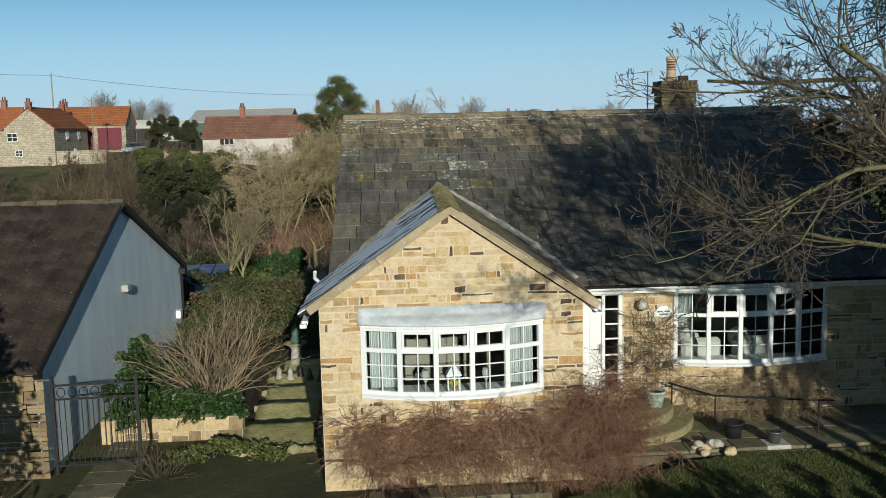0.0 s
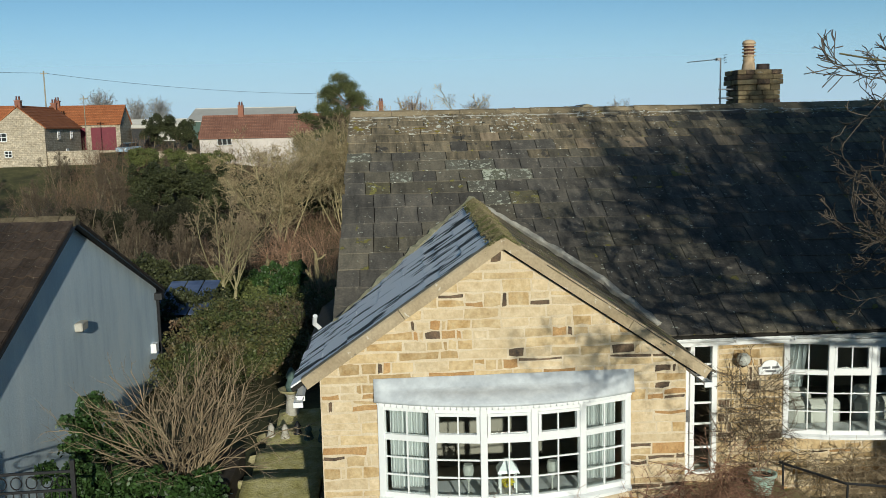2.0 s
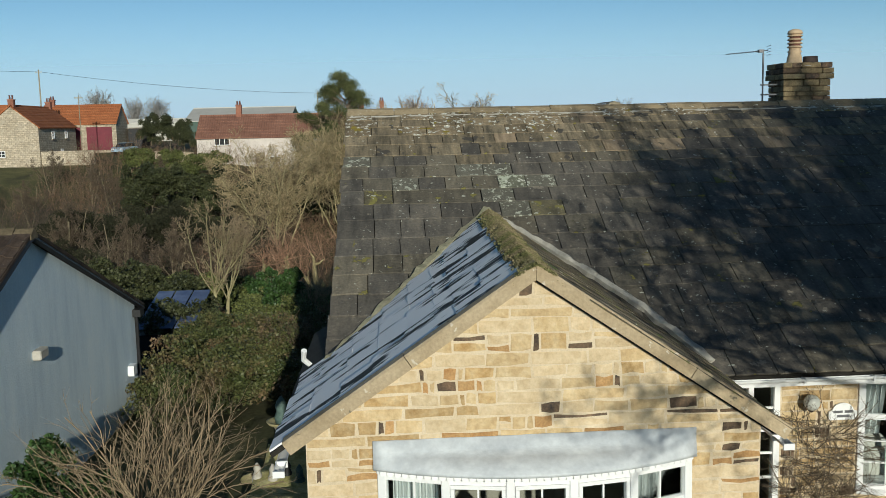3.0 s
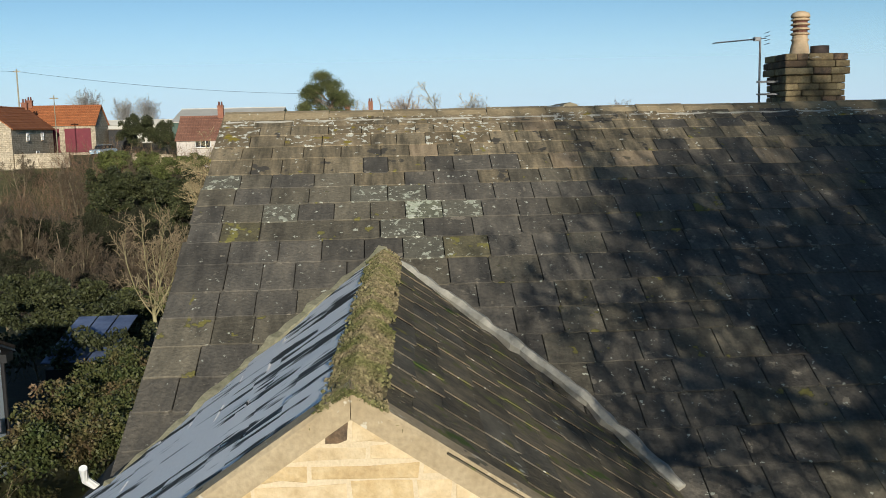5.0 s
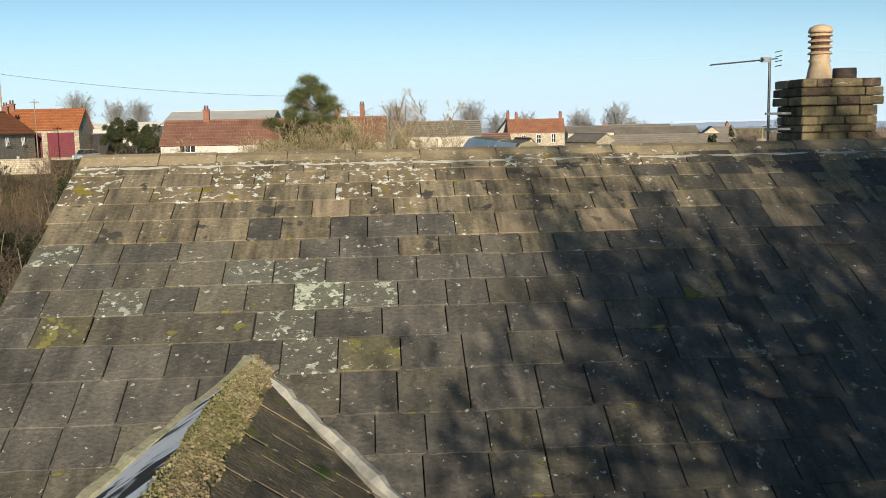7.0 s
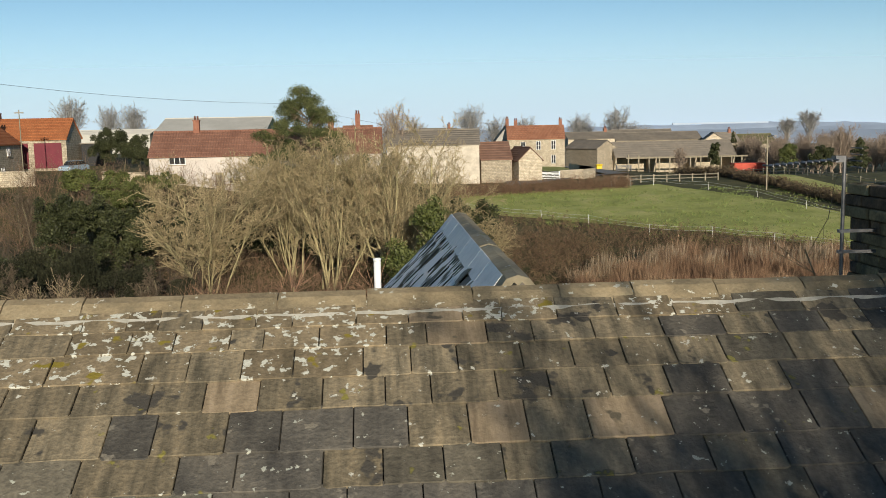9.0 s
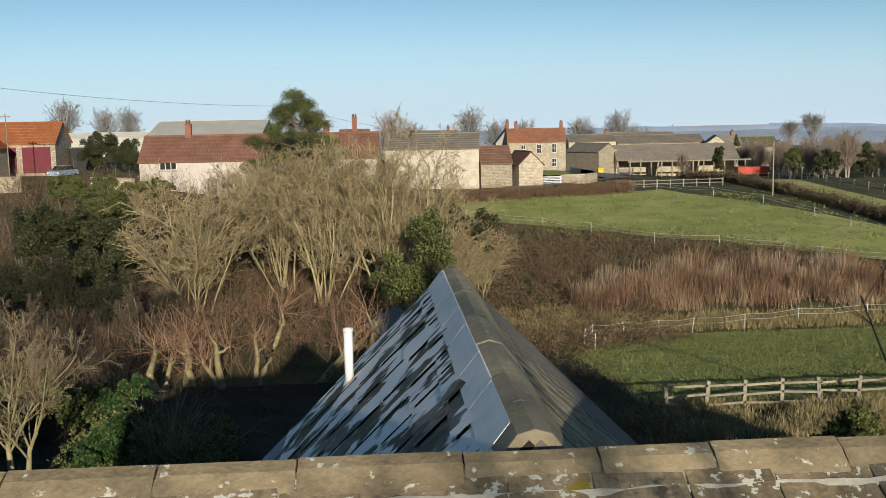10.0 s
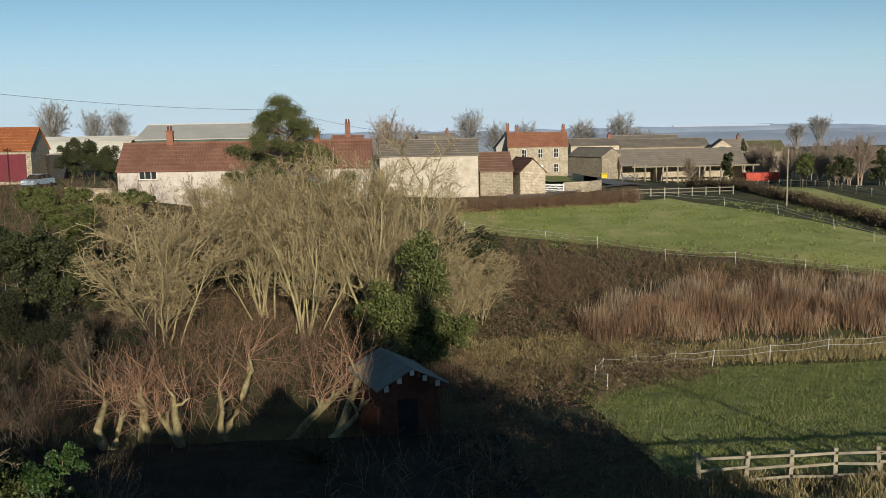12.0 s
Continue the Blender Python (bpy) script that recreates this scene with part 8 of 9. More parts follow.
for x, y, s in ((72, 236, 0.4), (97, 236, 0.42), (62, 200, 0.6), (66, 244, 0.55), (59, 240, 0.6), (86, 214, 0.36), (92, 210, 0.42)):
    again(f2, x, y, 77 * s * x, s)
leafy("holm_oak", "olive-leaved small tree beside the bank field", on(74, 178), [(0, 0, 2.6, 1.5, 1.4, 2.2), (0.5, 0, 4.2, 1.1, 1.1, 1.4), (-0.6, 0, 3.6, 1.1, 1.1, 1.5)], 5000, 0.14, M["leaf_olive"], 174, category="tree")
leafy("yew_tree", "dark yew at the edge of the bank field", on(79.5, 178), [(0, 0, 2.2, 1.7, 1.6, 2.2), (1.8, 0, 2.4, 1.6, 1.5, 2.3), (0.8, 0.4, 3.8, 1.2, 1.2, 1.5)], 6000, 0.16, M["leaf_dark"], 175, category="tree")
leafy("yew_tree", "dark drooping conifer at the edge of the bank field", on(86, 176), [(0, 0, 1.6, 2.0, 1.8, 1.7), (0, 0, 3.4, 1.4, 1.3, 1.5), (0, 0, 5.0, 0.7, 0.7, 1.2)], 5000, 0.18, M["leaf_dark"], 176, category="tree")
leafy("fir", "small dark fir among the farm roofs", on(86, 235), [(0, 0, 4.5, 1.2, 1.2, 1.6), (0, 0, 3.0, 2.0, 2.0, 1.6), (0, 0, 6.5, 0.8, 0.8, 1.6), (0, 0, 8, 0.4, 0.4, 1)], 3500, 0.2, M["leaf_dark"], 171, category="tree")
leafy("ivy_tree", "ivy-covered tree stump by the farm", on(61, 178), [(0, 0, 2.5, 1.2, 1.0, 2.4), (0.3, 0, 4.4, 0.8, 0.8, 1.4)], 3500, 0.16, M["leaf_dark"], 172, category="tree")
leafy("conifer_hedge", "tall clipped conifer hedge by the garage", on(-29.6, 140), [(0, 0, 2.2, 2.2, 2.0, 3.0), (-2.4, 1, 2.2, 1.8, 2, 3.0), (2.2, -1, 1.8, 1.8, 1.8, 2.7), (3.8, -4, 1.2, 1.6, 1.6, 2.2)], 50000, 0.075, M["leaf_dark"], 173, category="hedge")


# ---- hamlet ----
def window_on(parent, x, y, z, w, h, n, cols=2, rows=2):
    """A white casement set on a wall that faces n (unit x or y)."""
    m = Matrix.Translation((x, y, z)) @ pose(0, 0, 0, 0, 0, math.degrees(math.atan2(n[0], -n[1])))
    bm = bmesh.new()
    box(bm, -w / 2 + 0.05, w / 2 - 0.05, -0.03, 0.05, 0.05, h - 0.05, m)
    win = part("window", bm, M["glass_dark"], parent)
    bm = bmesh.new()
    for a, b, c, d in ((-w / 2, -w / 2 + 0.07, 0, h), (w / 2 - 0.07, w / 2, 0, h), (-w / 2 + 0.07, w / 2 - 0.07, 0, 0.08), (-w / 2 + 0.07, w / 2 - 0.07, h - 0.07, h)):
        box(bm, a, b, -0.07, 0.05, c, d, m)
    for i in range(1, cols):
        c = -w / 2 + w * i / cols
        box(bm, c - 0.035, c + 0.035, -0.06, 0, 0.08, h - 0.07, m)
    for i in range(1, rows):
        c = h * i / rows
        box(bm, -w / 2 + 0.07, w / 2 - 0.07, -0.058, 0, c - 0.03, c + 0.03, m)
    part("frame", bm, M["white"], win)
    bm = bmesh.new()
    box(bm, -w / 2 - 0.1, w / 2 + 0.1, -0.14, 0.04, -0.12, -0.005, m)
    part("sill", bm, M["stone_far"], win)


def cottage(name, label, x0, x1, y0, y1, zb, ze, zr, wall, roof, gable_x=True, windows=(), chimneys=(), turn=0, doors=(), courses=True, open_front=False):
    """A pitched-roof house. gable_x: the ridge runs along x, else along y. Windows: (face, along, z, w, h, cols, rows)."""
    t = thing(name, label, "house", "hamlet houses")
    cx, cy = (x0 + x1) / 2, (y0 + y1) / 2
    hx, hy = (x1 - x0) / 2, (y1 - y0) / 2
    ov = 0.25
    bm = bmesh.new()
    if open_front:
        box(bm, -hx, hx, hy - 0.4, hy, zb - 1.5, ze)
        for k in (-hx, -hx / 3, hx / 3, hx - 0.3):
            extrude_poly(bm, [(k, -hy, ze - 0.2), (k, -hy + 2, zb - 1.5), (k, hy - 0.4, zb - 1.5), (k, hy - 0.4, ze), (k, 0, zr - 0.1), (k, -hy, ze)], (0.3, 0, 0))
    elif gable_x:
        extrude_poly(bm, [(-hx, -hy, zb - 1.5), (-hx, hy, zb - 1.5), (-hx, hy, ze), (-hx, 0, zr - 0.1), (-hx, -hy, ze)], (2 * hx, 0, 0))
    else:
        extrude_poly(bm, [(-hx, -hy, zb - 1.5), (hx, -hy, zb - 1.5), (hx, -hy, ze), (0, -hy, zr - 0.1), (-hx, -hy, ze)], (0, 2 * hy, 0))
    part("wall", bm, wall, t)
    half = hy if gable_x else hx
    run = hx if gable_x else hy
    drop = (zr - ze) / half * ov
    n = 7 if courses else 1
    for s in (-1, 1):
        bm = bmesh.new()
        outline = []
        for i in range(n):
            a, b = i / n, (i + 1) / n
            outline += [(s * (half + ov) * (1 - a), lerp(ze - drop, zr, a) + 0.14), (s * (half + ov) * (1 - b), lerp(ze - drop, zr, b) + 0.08)]
        outline += [(0, zr - 0.02), (s * (half + ov), ze - drop - 0.02)]
        if gable_x:
            extrude_poly(bm, [(-run - 0.15, p, q) for p, q in outline], (2 * run + 0.3, 0, 0))
        else:
            extrude_poly(bm, [(p, -run - 0.15, q) for p, q in outline], (0, 2 * run + 0.3, 0))
        bmesh.ops.recalc_face_normals(bm, faces=bm.faces[:])
        part("roof", bm, roof, t)
    bm = bmesh.new()
    ends = [Vector((-run - 0.15, 0, zr + 0.08)), Vector((run + 0.15, 0, zr + 0.08))]
    if not gable_x:
        ends = [Vector((p.y, p.x, p.z)) for p in ends]
    tube(bm, ends, 0.13, 6)
    part("ridge", bm, roof, t)
    for face, along, z, w, h, c, r in windows:
        if face == "s":
            window_on(t, along - cx, -hy, z, w, h, (0, -1), c, r)
        elif face == "w":
            window_on(t, -hx, along - cy, z, w, h, (-1, 0), c, r)
        else:
            window_on(t, hx, along - cy, z, w, h, (1, 0), c, r)
    for face, along, z, w, h, mat in doors:
        part("door", bbox(along - cx - w / 2, along - cx + w / 2, -hy - 0.06, -hy + 0.05, z, z + h), mat, t)
    for along, h, mat in chimneys:
        px, py = (along - cx, 0) if gable_x else (0, along - cy)
        ch = part("chimney", bbox(px - 0.34, px + 0.34, py - 0.3, py + 0.3, zr - 0.5, zr + h), mat, t)
        part("chimney_cap", bbox(px - 0.4, px + 0.4, py - 0.36, py + 0.36, zr + h, zr + h + 0.12), mat, ch)
        for k in (-0.16, 0.16):
            part("chimney_pot", lathe([(0.13, zr + h + 0.1), (0.1, zr + h + 0.55), (0.12, zr + h + 0.6)], (px + k, py, 0), 8), M["pot_red"], ch)
    t.matrix_basis = pose(cx, cy, 0, 0, 0, turn)
    for c in t.children:
        if c.location.length > 0:
            c.location = (0, 0, 0)
    return t


BR = M["pot_brick"]
cottage("white_cottage", "long cream rendered cottage with a dull red tile roof", -23.2, 3.4, 128, 134.5, 1.9, 4.95, 7.6, M["render_cream"], M["tile_dull"], True,
        [("s", -20.0, 3.9, 1.9, 0.9, 3, 1), ("s", -20.0, 1.6, 1.6, 0.7, 3, 1), ("s", -9.0, 3.9, 1.3, 0.8, 2, 1), ("s", -1.6, 1.7, 1.4, 1.4, 2, 2), ("s", -3.5, 1.7, 1.0, 1.2, 2, 2), ("s", -13.5, 1.6, 1.4, 0.8, 2, 1)],
        [(-18.3, 1.3, BR), (-2.5, 0.9, BR)], -2, [("s", -15.2, 0.9, 1.0, 2.0, M["wood"])])
cottage("red_garage", "stone garage with an orange pantile roof and maroon doors", -47, -36.7, 141, 148, 3.4, 7.15, 9.6, M["stone_far"], M["tile_red"], True, [], [(-46, 0.8, BR)], 2,
        [("s", -39.0, 3.4, 3.4, 3.2, M["door_red"]), ("s", -43, 3.4, 3.2, 3.2, M["door_red"])])
cottage("stone_cottage", "coursed stone cottage with an orange pantile roof", -66, -47.6, 128, 136, 3.0, 6.7, 9.4, M["stone_far"], M["tile_red"], True,
        [("s", -63, 5.2, 1.0, 1.0, 2, 2), ("s", -58, 5.4, 1.0, 1.0, 2, 2), ("s", -54, 5.4, 1.0, 1.0, 2, 2), ("s", -56, 3.2, 1.2, 1.2, 2, 2)], [(-64, 1.0, BR), (-50, 1.0, BR)], 0)
cottage("stone_cottage", "stone cottage gable with a white sash window", -47.3, -41.1, 124, 138, 2.8, 6.7, 9.2, M["stone_far"], M["tile_red"], False,
        [("s", -46.3, 5.0, 1.3, 1.1, 2, 2), ("s", -45.6, 3.1, 0.9, 0.8, 2, 2), ("e", 129, 5.2, 0.9, 1.0, 2, 2), ("e", 134, 5.2, 0.9, 1.0, 2, 2), ("e", 132, 2.9, 0.9, 1.0, 2, 2)], [(124.6, 0.7, BR), (137.4, 0.7, BR)], 0)
cottage("stone_farmhouse", "two-storey stone farmhouse with a red tile roof", 31.0, 43.2, 219, 226.5, -1.4, 4.75, 7.4, M["stone_far"], M["tile_dull2"], True,
        [("s", 34.3, 2.2, 1.0, 1.9, 2, 2), ("s", 37.6, 2.3, 1.0, 1.9, 2, 2), ("s", 40.8, 2.4, 1.0, 1.9, 2, 2), ("s", 40.8, -0.6, 1.0, 1.8, 2, 2)], [(32.9, 1.2, BR), (42.6, 1.2, BR)], -6, [("s", 37.7, -1.3, 1.0, 2.2, M["white"])])
cottage("stone_house", "pale rendered house gable behind the farmhouse", 29, 34, 224, 232, -1.4, 4.5, 7.6, M["render_grey"], M["roofdark"], False, [], [(225, 1.4, BR)], -4)
cottage("stone_barn", "large pale limewashed rubble barn with a grey-brown roof", 4.5, 18.4, 160, 168, -0.8, 5.0, 7.1, M["render_stone"], M["roofdark"], True, [], [], -3)
cottage("stone_outhouse", "low stone outhouse with a brown tile roof", 18.6, 23.3, 161, 170, -0.8, 2.6, 5.0, M["stone_far"], M["tile_outhouse"], True, [], [], 0)
cottage("stone_outhouse", "small stone outhouse with a warm gable", 23.4, 27.2, 160, 167, -0.8, 2.4, 4.2, M["stone_far"], M["tile_outhouse"], False, [], [], 12)
cottage("garage_barn", "low stone barn with a white-edged gable", 47.9, 53.3, 222, 234, -1.8, 2.3, 3.95, M["stone_far"], M["roofdark"], False, [], [], 24)
for x0, x1, y, ze, zr, lab in ((50, 62, 252, 4.0, 5.5, "long stone farm range with a grey slate roof"), (63.6, 86.5, 258, 3.3, 5.1, "long stone farm range with a grey slate roof"), (54.4, 81.8, 222, 0.4, 3.4, "open-fronted timber cart shed with a dark roof"), (88.5, 93.5, 250, 2.4, 4.7, "stone farm cottage with a slate roof"), (97.8, 107.9, 262, 1.6, 4.0, "stone farm cottage with a mossy roof"), (93.4, 99.5, 254, -0.4, 2.3, "low lean-to barn with a slate roof"), (70, 90, 292, 3.0, 5.6, "grey-roofed barn in the hamlet")):
    cottage("farm_building", lab, x0, x1, y, y + 7, -2.8, ze, zr, M["stone_far"], M["moss_roof"] if x0 == 97.8 else M["roofdark"], True, [("s", x0 + 3, -0.6, 1.0, 1.0, 2, 1), ("s", x1 - 3, -0.6, 1.0, 1.0, 2, 1)] if y > 230 else [], [(x1 - 1.5, 0.9, BR)] if x0 in (88.5, 50) else [], 3, open_front=y == 222)
cottage("farm_building", "stone farm cottage gable end", 84, 90.2, 248, 256, -2.4, 2.5, 4.8, M["stone_far"], M["roofdark"], False, [("s", 87, 2.3, 1.2, 1.0, 2, 2)], [], -14)
cottage("chapel_house", "house with a tall brick chimney behind the trees", -1.8, 2.2, 150, 156, 1.5, 6.0, 7.9, M["render_cream"], M["tile_dull"], True, [], [(0.2, 1.7, BR)], 0)
cottage("village_house", "distant stone house with a slate roof", 14, 24, 268, 276, -1, 5, 7.2, M["stone_far"], M["roofdark"], True, [], [(22, 1.0, BR)], 10)
cottage("farm_shed", "wide agricultural shed with pale sheet roofing", -38, -17.5, 196, 214, 2.0, 7.6, 10.2, M["sheet_green"], M["sheet_grey"], True, [], [], -2, courses=False)
cottage("farm_shed", "low flat agricultural shed with pale walls", -58, -40, 200, 210, 3.5, 7.4, 8.2, M["sheet_grey"], M["sheet_grey"], True, [], [], 0)


def timber_posts():
    s = thing("cart_shed_frame", "weathered timber posts and pens of the cart shed", "shed", at=on(72, 216))
    for i in range(12):
        x = 56 + 2.25 * i
        z = ground_z(x, 216)
        part("post", bbox(x - 0.14, x + 0.14, 215.9, 216.1, z, z + 3.6), M["wood"], s)
    part("beam", bbox(55.5, 82, 215.85, 216.15, 0.05, 0.35), M["wood"], s)


timber_posts()


def stone_wall_run(pts, h, label, thick=0.35):
    w = thing("stone_wall", label, "wall", "field walls", at=on(*pts[0]))
    r = random.Random(4)
    for a, b in zip(pts, pts[1:]):
        bm = bmesh.new()
        za, zb = ground_z(*a), ground_z(*b)
        loft(bm, [[Vector((p[0], p[1] + q, z + k)) for q, k in ((-thick / 2, -0.4), (thick / 2, -0.4), (thick / 2 * 0.8, h), (-thick / 2 * 0.8, h))] for p, z in ((a, za), (b, zb))])
        part("wall_body", bm, M["stone_far"], w)
        bm = bmesh.new()
        loft(bm, [[Vector((p[0], p[1] + q, z + h + k)) for q, k in ((-0.24, 0.005), (0.24, 0.005), (0.2, 0.14), (-0.2, 0.14))] for p, z in ((a, za), (b, zb))])
        part("coping", bm, M["stone_far"], w)


stone_wall_run([(31.5, 165), (35.5, 166.5), (38.5, 171), (39.5, 178), (39.5, 188), (40, 200)], 1.4, "curved stone garden wall by the lane")
stone_wall_run([(-50, 124), (-42, 124.5), (-35, 125)], 1.6, "pale stone wall in front of the garage yard")
stone_wall_run([(-28, 126), (-23.4, 126.5)], 1.2, "warm stone wall beside the cream cottage")
sheet("cottage_lawn", "small front lawn of the farmhouse", "lawn", lambda u, v: (lerp(34, 41.5, u), lerp(190, 216, v)), 8, 8, M["field"], 0.35)


def field_gate(x, y, turn, mat, label):
    g = thing("field_gate", label, "gate", "field gates", at=on(x, y))
    m = pose(x, y, ground_z(x, y), 0, 0, turn)
    for a in (-1.6, 1.6):
        bm = bmesh.new()
        box(bm, a - 0.1, a + 0.1, -0.1, 0.1, 0, 1.4, m)
        part("post", bm, mat, g)
    for z in (0.25, 0.5, 0.75, 1.0, 1.2):
        bm = bmesh.new()
        box(bm, -1.5, 1.5, -0.03, 0.03, z, z + 0.1, m)
        part("bar", bm, mat, g)
    bm = bmesh.new()
    tube(bm, [m @ Vector((-1.5, -0.05, 0.25)), m @ Vector((0, -0.05, 1.25)), m @ Vector((1.5, -0.05, 0.25))], 0.05, 4)
    part("brace", bm, mat, g)


field_gate(29.8, 165, 0, M["white"], "white painted five-bar gate")
field_gate(54, 212, 10, M["metal"], "grey galvanised field gate")

trailer = thing("red_trailer", "red farm tipping trailer standing by the barns", "trailer", at=on(78.5, 207))
tz = ground_z(78.5, 207)
part("body", bbox(75.2, 81.8, 205.6, 208.2, tz + 1.0, tz + 2.6, bevel=0.08), M["red_paint"], trailer)
part("chassis", bbox(74.3, 81.6, 206.2, 207.6, tz + 0.6, tz + 0.98), M["black"], trailer)
for x in (78.4, 79.9):
    for y in (205.75, 208.05):
        bm = bmesh.new()
        tube(bm, [(x, y - 0.18, tz + 0.55), (x, y + 0.18, tz + 0.55)], 0.55, 14)
        part("wheel", bm, M["black"], trailer)
for x in (76.6, 78.2, 79.8):
    part("rib", bbox(x, x + 0.12, 205.5, 205.6, tz + 1.0, tz + 2.55), M["red_paint"], trailer)
bin_t = thing("yellow_bin", "yellow grit bin beside the lane", "bin", at=on(49.2, 214))
bz = ground_z(49.2, 214)
part("body", bbox(48.6, 49.8, 213.5, 214.5, bz, bz + 0.95, bevel=0.08), M["yellow_bin"], bin_t)
part("lid", bbox(48.5, 49.9, 213.4, 214.6, bz + 0.95, bz + 1.25, bevel=0.1), M["yellow_bin"], bin_t)


def car(x, y, turn, paint, label):
    c = thing("parked_car", label, "car", at=on(x, y))
    m = pose(x, y, ground_z(x, y) + 0.15, 0, 0, turn)
    bm = bmesh.new()
    prof = [(-2.0, 0.3), (-2.0, 0.75), (-1.75, 0.85), (-1.0, 0.92), (1.6, 0.95), (2.0, 0.8), (2.05, 0.35)]
    loft(bm, [[m @ Vector((p, s * w, q)) for p, q in prof] for s, w in ((-1, 0.82), (1, 0.82))])
    part("body", bm, paint, c)
    bm = bmesh.new()
    loft(bm, [[m @ Vector((p, s * 0.72, q)) for p, q in ((-1.1, 0.93), (-0.5, 1.4), (1.0, 1.42), (1.6, 0.96))] for s in (-1, 1)])
    part("cabin", bm, M["glass_dark"], c)
    bm = bmesh.new()
    box(bm, -0.45, 0.95, -0.7, 0.7, 1.405, 1.45, m)
    part("roof", bm, paint, c)
    for p in (-1.3, 1.3):
        for s in (-0.75, 0.75):
            bm = bmesh.new()
            tube(bm, [m @ Vector((p, s - 0.1, 0.17)), m @ Vector((p, s + 0.1, 0.17))], 0.32, 12)
            part("wheel", bm, M["black"], c)
    for s in (-0.6, 0.6):
        bm = bmesh.new()
        box(bm, -2.04, -1.98, s - 0.15, s + 0.15, 0.58, 0.72, m)
        part("headlight", bm, M["white"], c)


# a black block added in place of the shadowed wall beside the garage
shadow_block = thing("garage_store", "black block added for the shadowed side of the garage", "shed", at=on(-33.9, 148))
part("wall", bbox(-36.4, -33.2, 146.5, 149.5, 2.5, 6.3, bevel=0.03), M["black"], shadow_block)
part("roof", bbox(-36.55, -33.05, 146.3, 149.7, 6.31, 6.45), M["roofdark"], shadow_block)

car(-34.5, 137, 75, M["car_blue"], "pale blue car parked beside the garage")


def pole(x, y, h, label, r=0.12, lamp_arm=False):
    p = thing("utility_pole", label, "pole", "poles", at=on(x, y))
    z = ground_z(x, y)
    bm = bmesh.new()
    tube(bm, [(x, y, z - 0.3), (x, y, z + h)], [r, r * 0.75], 8)
    part("pole", bm, M["wood"], p)
    if lamp_arm:
        bm = bmesh.new()
        tube(bm, [(x, y, z + h - 0.1), (x + 0.5, y - 0.8, z + h + 0.05)], 0.07, 5)
        box(bm, x + 0.35, x + 0.75, y - 1.2, y - 0.7, z + h - 0.02, z + h + 0.12)
        part("lamp_head", bm, M["metal"], p)
    else:
        part("crossarm", bbox(x - 0.5, x + 0.5, y - 0.06, y + 0.06, z + h - 0.4, z + h - 0.28), M["wood"], p)
    return Vector((x, y, z + h - 0.3))


pole(56.6, 145, 7.4, "tall pale street light pole at the field edge", 0.1, True)
pa = pole(-49.5, 150, 11.5, "timber pole carrying overhead wires")
pb = pole(-11.5, 185, 10.5, "timber pole carrying overhead wires")
pole(-37.5, 128.5, 8.2, "slim white flag pole in the yard", 0.07)
for i, (a, b) in enumerate(((pa, pb), (pb, Vector((12, 250, 7.5))), (pa + Vector((-60, -10, 4)), pa))):
    bm = bmesh.new()
    tube(bm, [a.lerp(b, k) - Vector((0, 0, 4 * k * (1 - k) * 0.7)) for k in np.linspace(0, 1, 13)], 0.022, 4)
    solo("overhead_wire", bm, M["black"], "thin black overhead wire between the poles", "wire", "overhead wires")

# ---- garden buildings behind the bungalow ----
shed = thing("summer_house", "dark red timber summer house with a grey-green sheet roof", "shed", at=(5.0, 69.0, -5.0))
sm = pose(4.8, 69.0, 0, 0, 0, 19)


def shed_box(name, x0, x1, y0, y1, z0, z1, mat, label=""):
    bm = bmesh.new()
    box(bm, x0, x1, y0, y1, z0, z1, sm)
    part(name, bm, mat, shed, label)


shed_box("body", -1.45, 1.45, -1.5, 2.0, -5.6, -2.5, M["shed_wood"])
bm = bmesh.new()
extrude_poly(bm, [sm @ Vector(p) for p in ((-1.45, -1.5, -2.5), (1.45, -1.5, -2.5), (0, -1.5, -1.72))], sm.to_3x3() @ Vector((0, 3.5, 0)))
part("gable", bm, M["shed_wood"], shed)
for s in (-1, 1):
    n = 34
    ring = []
    for i in range(n + 1):
        y = lerp(-2.2, 2.2, i / n)
        w = 0.018 * (1 if i % 2 else -1)
        ring.append((y, w))
    bm = bmesh.new()
    top = [sm @ Vector((0, y, -1.52 + w)) for y, w in ring]
    low = [sm @ Vector((s * 1.68, y, -2.36 + w)) for y, w in ring]
    a = [bm.verts.new(p) for p in top]
    b = [bm.verts.new(p) for p in low]
    c = [bm.verts.new(p - Vector((0, 0, 0.05))) for p in low]
    d = [bm.verts.new(p - Vector((0, 0, 0.05))) for p in top]
    for i in range(n):
        for p, q in ((a, b), (b, c), (c, d)):
            bm.faces.new((p[i], p[i + 1], q[i + 1], q[i]))
    bm.faces.new((a[0], b[0], c[0], d[0]))
    bm.faces.new((a[-1], d[-1], c[-1], b[-1]))
    bmesh.ops.recalc_face_normals(bm, faces=bm.faces[:])
    part("roof_sheet", bm, M["shed_felt"], shed, "corrugated grey-green sheet")
for k in range(11):
    x = lerp(-1.5, 1.5, k / 10)
    z = -1.62 - abs(x) * 0.5
    shed_box("valance", x - 0.1, x + 0.1, -2.12, -2.06, z - 0.26, z, M["white_dull"] if k % 2 else M["shed_wood"])
for x in (-1.35, 1.35):
    shed_box("porch_post", x - 0.05, x + 0.05, -2.05, -1.95, -5.4, -2.3, M["shed_wood"])
shed_box("door", -0.45, 0.45, -1.56, -1.5, -5.2, -3.1, M["glass_dark"])
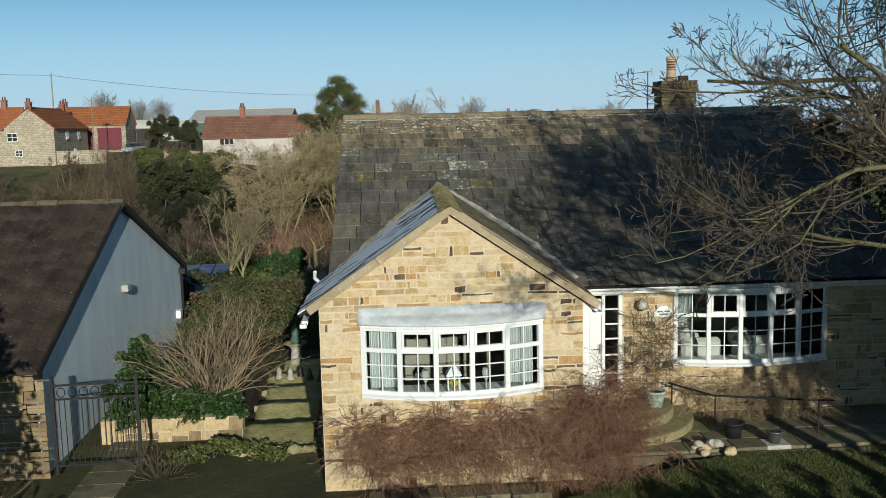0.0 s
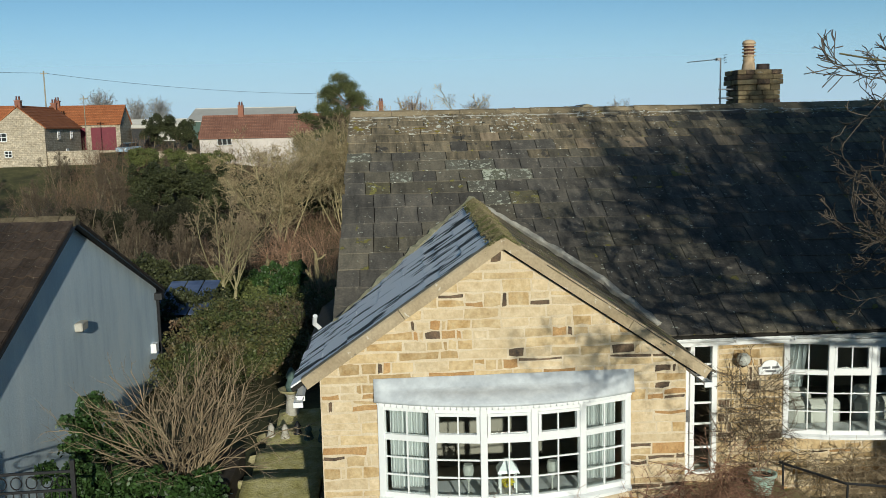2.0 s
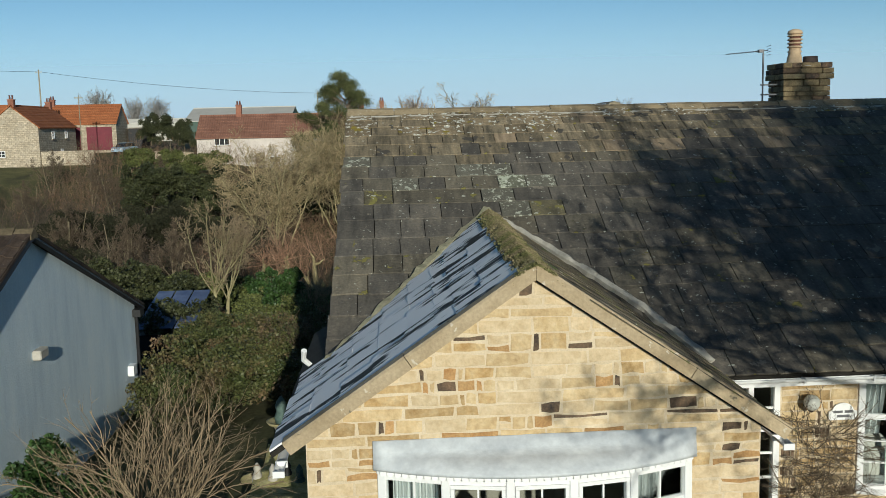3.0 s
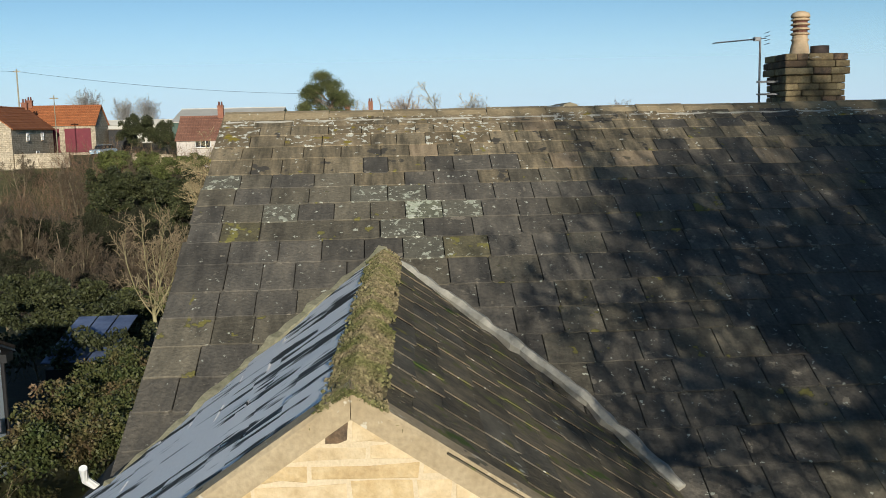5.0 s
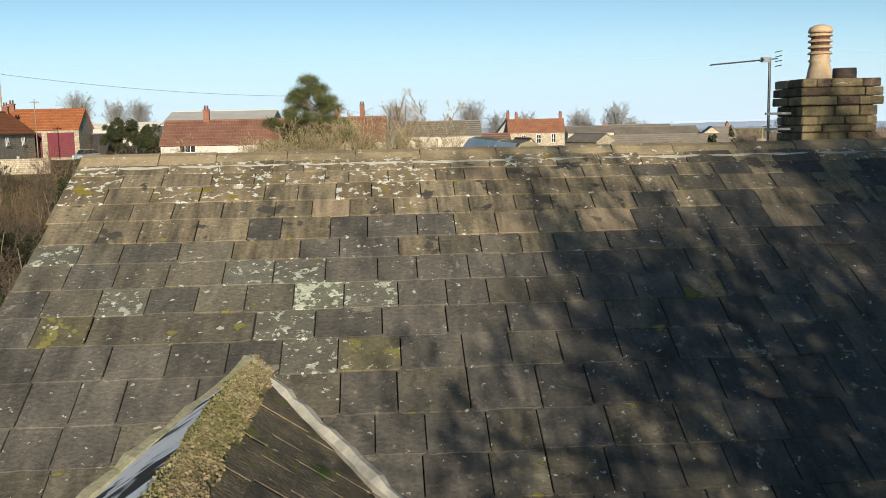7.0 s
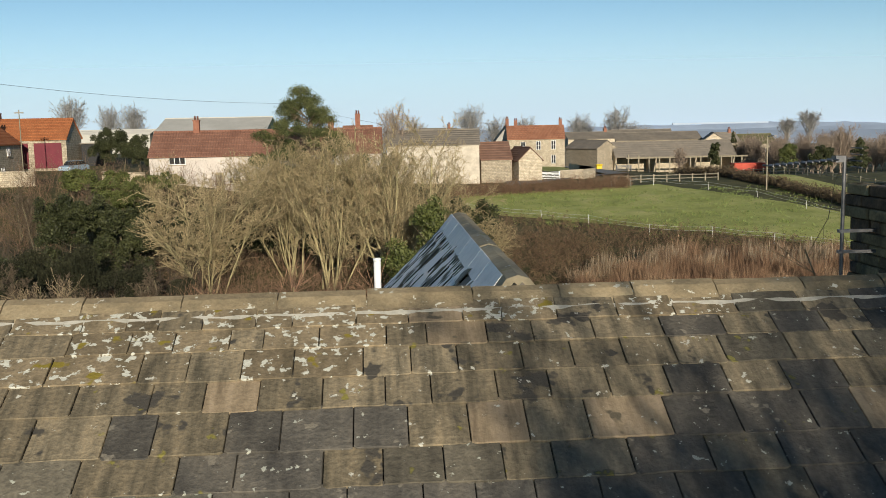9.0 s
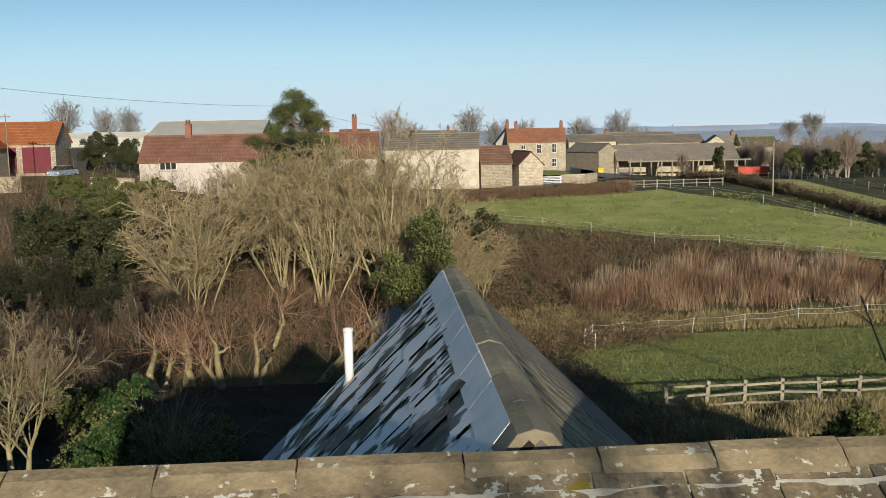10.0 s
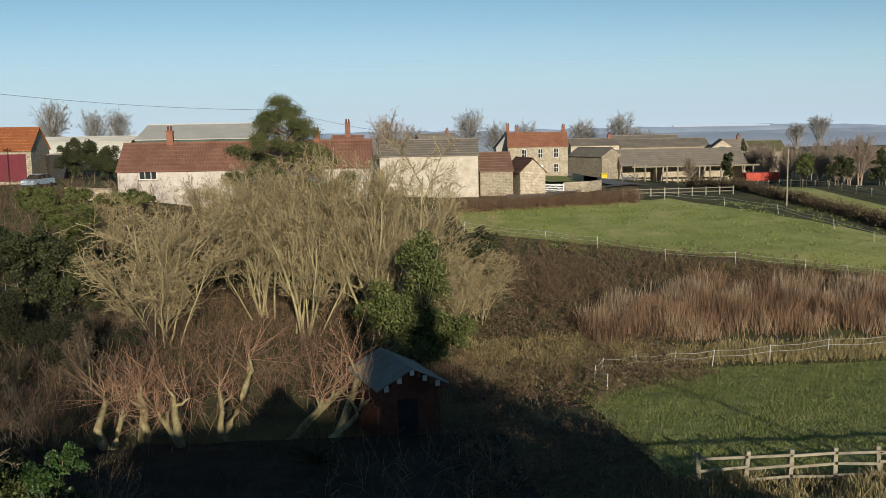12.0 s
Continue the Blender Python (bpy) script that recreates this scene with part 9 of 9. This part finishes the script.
palm = thing("cabbage_palm", "spiky dark palm clump in the shaded garden", "plant")
rp = np.random.RandomState(3)
lay = grow(3, np.zeros((70, 3)), np.column_stack([rp.normal(0, 0.6, 70), rp.normal(0, 0.6, 70), np.ones(70)]), rp.uniform(0.9, 1.7, 70), np.full(70, 0.03), [], 6, 0.03, -0.16)
wood("frond", palm, lay, (3,), M["leaf_dark"])["kind"] = "stuff"
palm.location = on(1.6, 62, 0.3)
blue = thing("lean_to", "dark shed with blue frosted roof panels behind the neighbour", "shed", at=on(-7.6, 40))
part("body", bbox(-8.7, -6.85, 39.2, 42.6, -3, -1.0), M["black"], blue)
for i in range(3):
    for j in range(2):
        x, y = -8.75 + i * 0.66, 39.0 + j * 1.9
        bm = bmesh.new()
        plate(bm, [(x, y, -0.75 + j * 0.33), (x + 0.6, y, -0.75 + j * 0.33), (x + 0.6, y + 1.85, -0.45 + j * 0.33), (x, y + 1.85, -0.45 + j * 0.33)], 0.03)
        part("roof_panel", bm, M["blue_sheet"], blue)
solo("pond_cover", lathe([(1.7, -1.9), (1.75, -1.7), (1.5, -1.6), (0.1, -1.58)], (-1.2, 41.5, 0), 24), M["paving"], "round stone-edged pond in the back garden", "pond")

# ---- distance ----
def haze_sheet():
    """A far sheet that paints blue haze above the horizon, denser towards the ground."""
    m = bpy.data.materials.new("painted_haze")
    m.use_nodes = True
    N, L = m.node_tree.nodes, m.node_tree.links
    for n in list(N):
        N.remove(n)
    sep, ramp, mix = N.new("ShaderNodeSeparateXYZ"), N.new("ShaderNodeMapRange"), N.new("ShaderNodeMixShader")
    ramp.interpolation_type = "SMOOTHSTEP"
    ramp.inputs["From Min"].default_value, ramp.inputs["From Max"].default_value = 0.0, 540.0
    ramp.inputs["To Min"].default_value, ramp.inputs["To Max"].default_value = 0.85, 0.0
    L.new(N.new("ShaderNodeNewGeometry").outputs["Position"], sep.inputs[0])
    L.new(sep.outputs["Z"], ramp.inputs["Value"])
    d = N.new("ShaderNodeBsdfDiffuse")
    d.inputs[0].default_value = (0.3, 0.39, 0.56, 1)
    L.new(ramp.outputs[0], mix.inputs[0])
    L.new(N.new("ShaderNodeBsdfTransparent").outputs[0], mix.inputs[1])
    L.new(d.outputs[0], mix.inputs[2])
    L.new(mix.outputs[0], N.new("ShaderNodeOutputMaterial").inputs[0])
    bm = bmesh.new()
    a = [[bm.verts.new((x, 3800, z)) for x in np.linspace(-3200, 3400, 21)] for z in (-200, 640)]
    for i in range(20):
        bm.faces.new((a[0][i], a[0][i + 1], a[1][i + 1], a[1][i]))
    solo("backdrop", bm, m, "far sheet tinted as pale blue haze above the horizon", "sky", kind="structure", smooth=True)


haze_sheet()


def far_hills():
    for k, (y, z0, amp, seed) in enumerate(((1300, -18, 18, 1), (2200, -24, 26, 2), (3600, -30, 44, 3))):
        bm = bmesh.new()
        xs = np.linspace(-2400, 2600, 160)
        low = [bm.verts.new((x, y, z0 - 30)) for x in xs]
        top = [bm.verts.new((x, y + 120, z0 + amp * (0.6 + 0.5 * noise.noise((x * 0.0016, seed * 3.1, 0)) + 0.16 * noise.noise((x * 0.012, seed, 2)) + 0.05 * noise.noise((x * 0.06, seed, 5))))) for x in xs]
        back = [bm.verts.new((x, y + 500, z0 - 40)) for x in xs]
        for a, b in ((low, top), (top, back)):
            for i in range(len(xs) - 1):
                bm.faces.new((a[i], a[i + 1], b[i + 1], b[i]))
        solo("backdrop", bm, M["haze_hill"], "wooded hills tinted hazy blue on the horizon", "hill", kind="structure", smooth=True)


far_hills()
for x0, x1, y, z0, z1 in ((450, 600, 1440, 3.8, 6.2),):
    solo("far_warehouse", bbox(x0, x1, y, y + 4, z0, z1), M["haze_shed"], "very distant warehouse tinted pale blue for haze", "warehouse", "far warehouses", "structure")


# soil of the back garden, with its shade put into the colour
sheet("garden_soil", "soil and leaf litter of the back garden, darkened for shade", "soil", lambda u, v: (lerp(-13, 9.5, u), lerp(33, 67, v)), 30, 40, M["litter"], 0.12)
scatter_blades("garden_grass", "uncut grass and dead stalks in the shaded back garden", M["dead_stalk"], 12000, 78, clumped(band(-11, 9, lambda x: 42 + 0 * x, lambda x: 67 + 0 * x), 8, 1500, 0.4), 0.3, 0.014, 0.5, up=0.1)
thicket("garden_stalks", "thin pale dead stalks in the shaded back garden", M["twig_tan"], 130, 92, band(2, 9, lambda x: 48 + 0 * x, lambda x: 64 + 0 * x), 1.4, 1, 0.014, 0.4, -0.02)

pole(24.2, 45.0, 9.6, "timber pole carrying overhead wires")
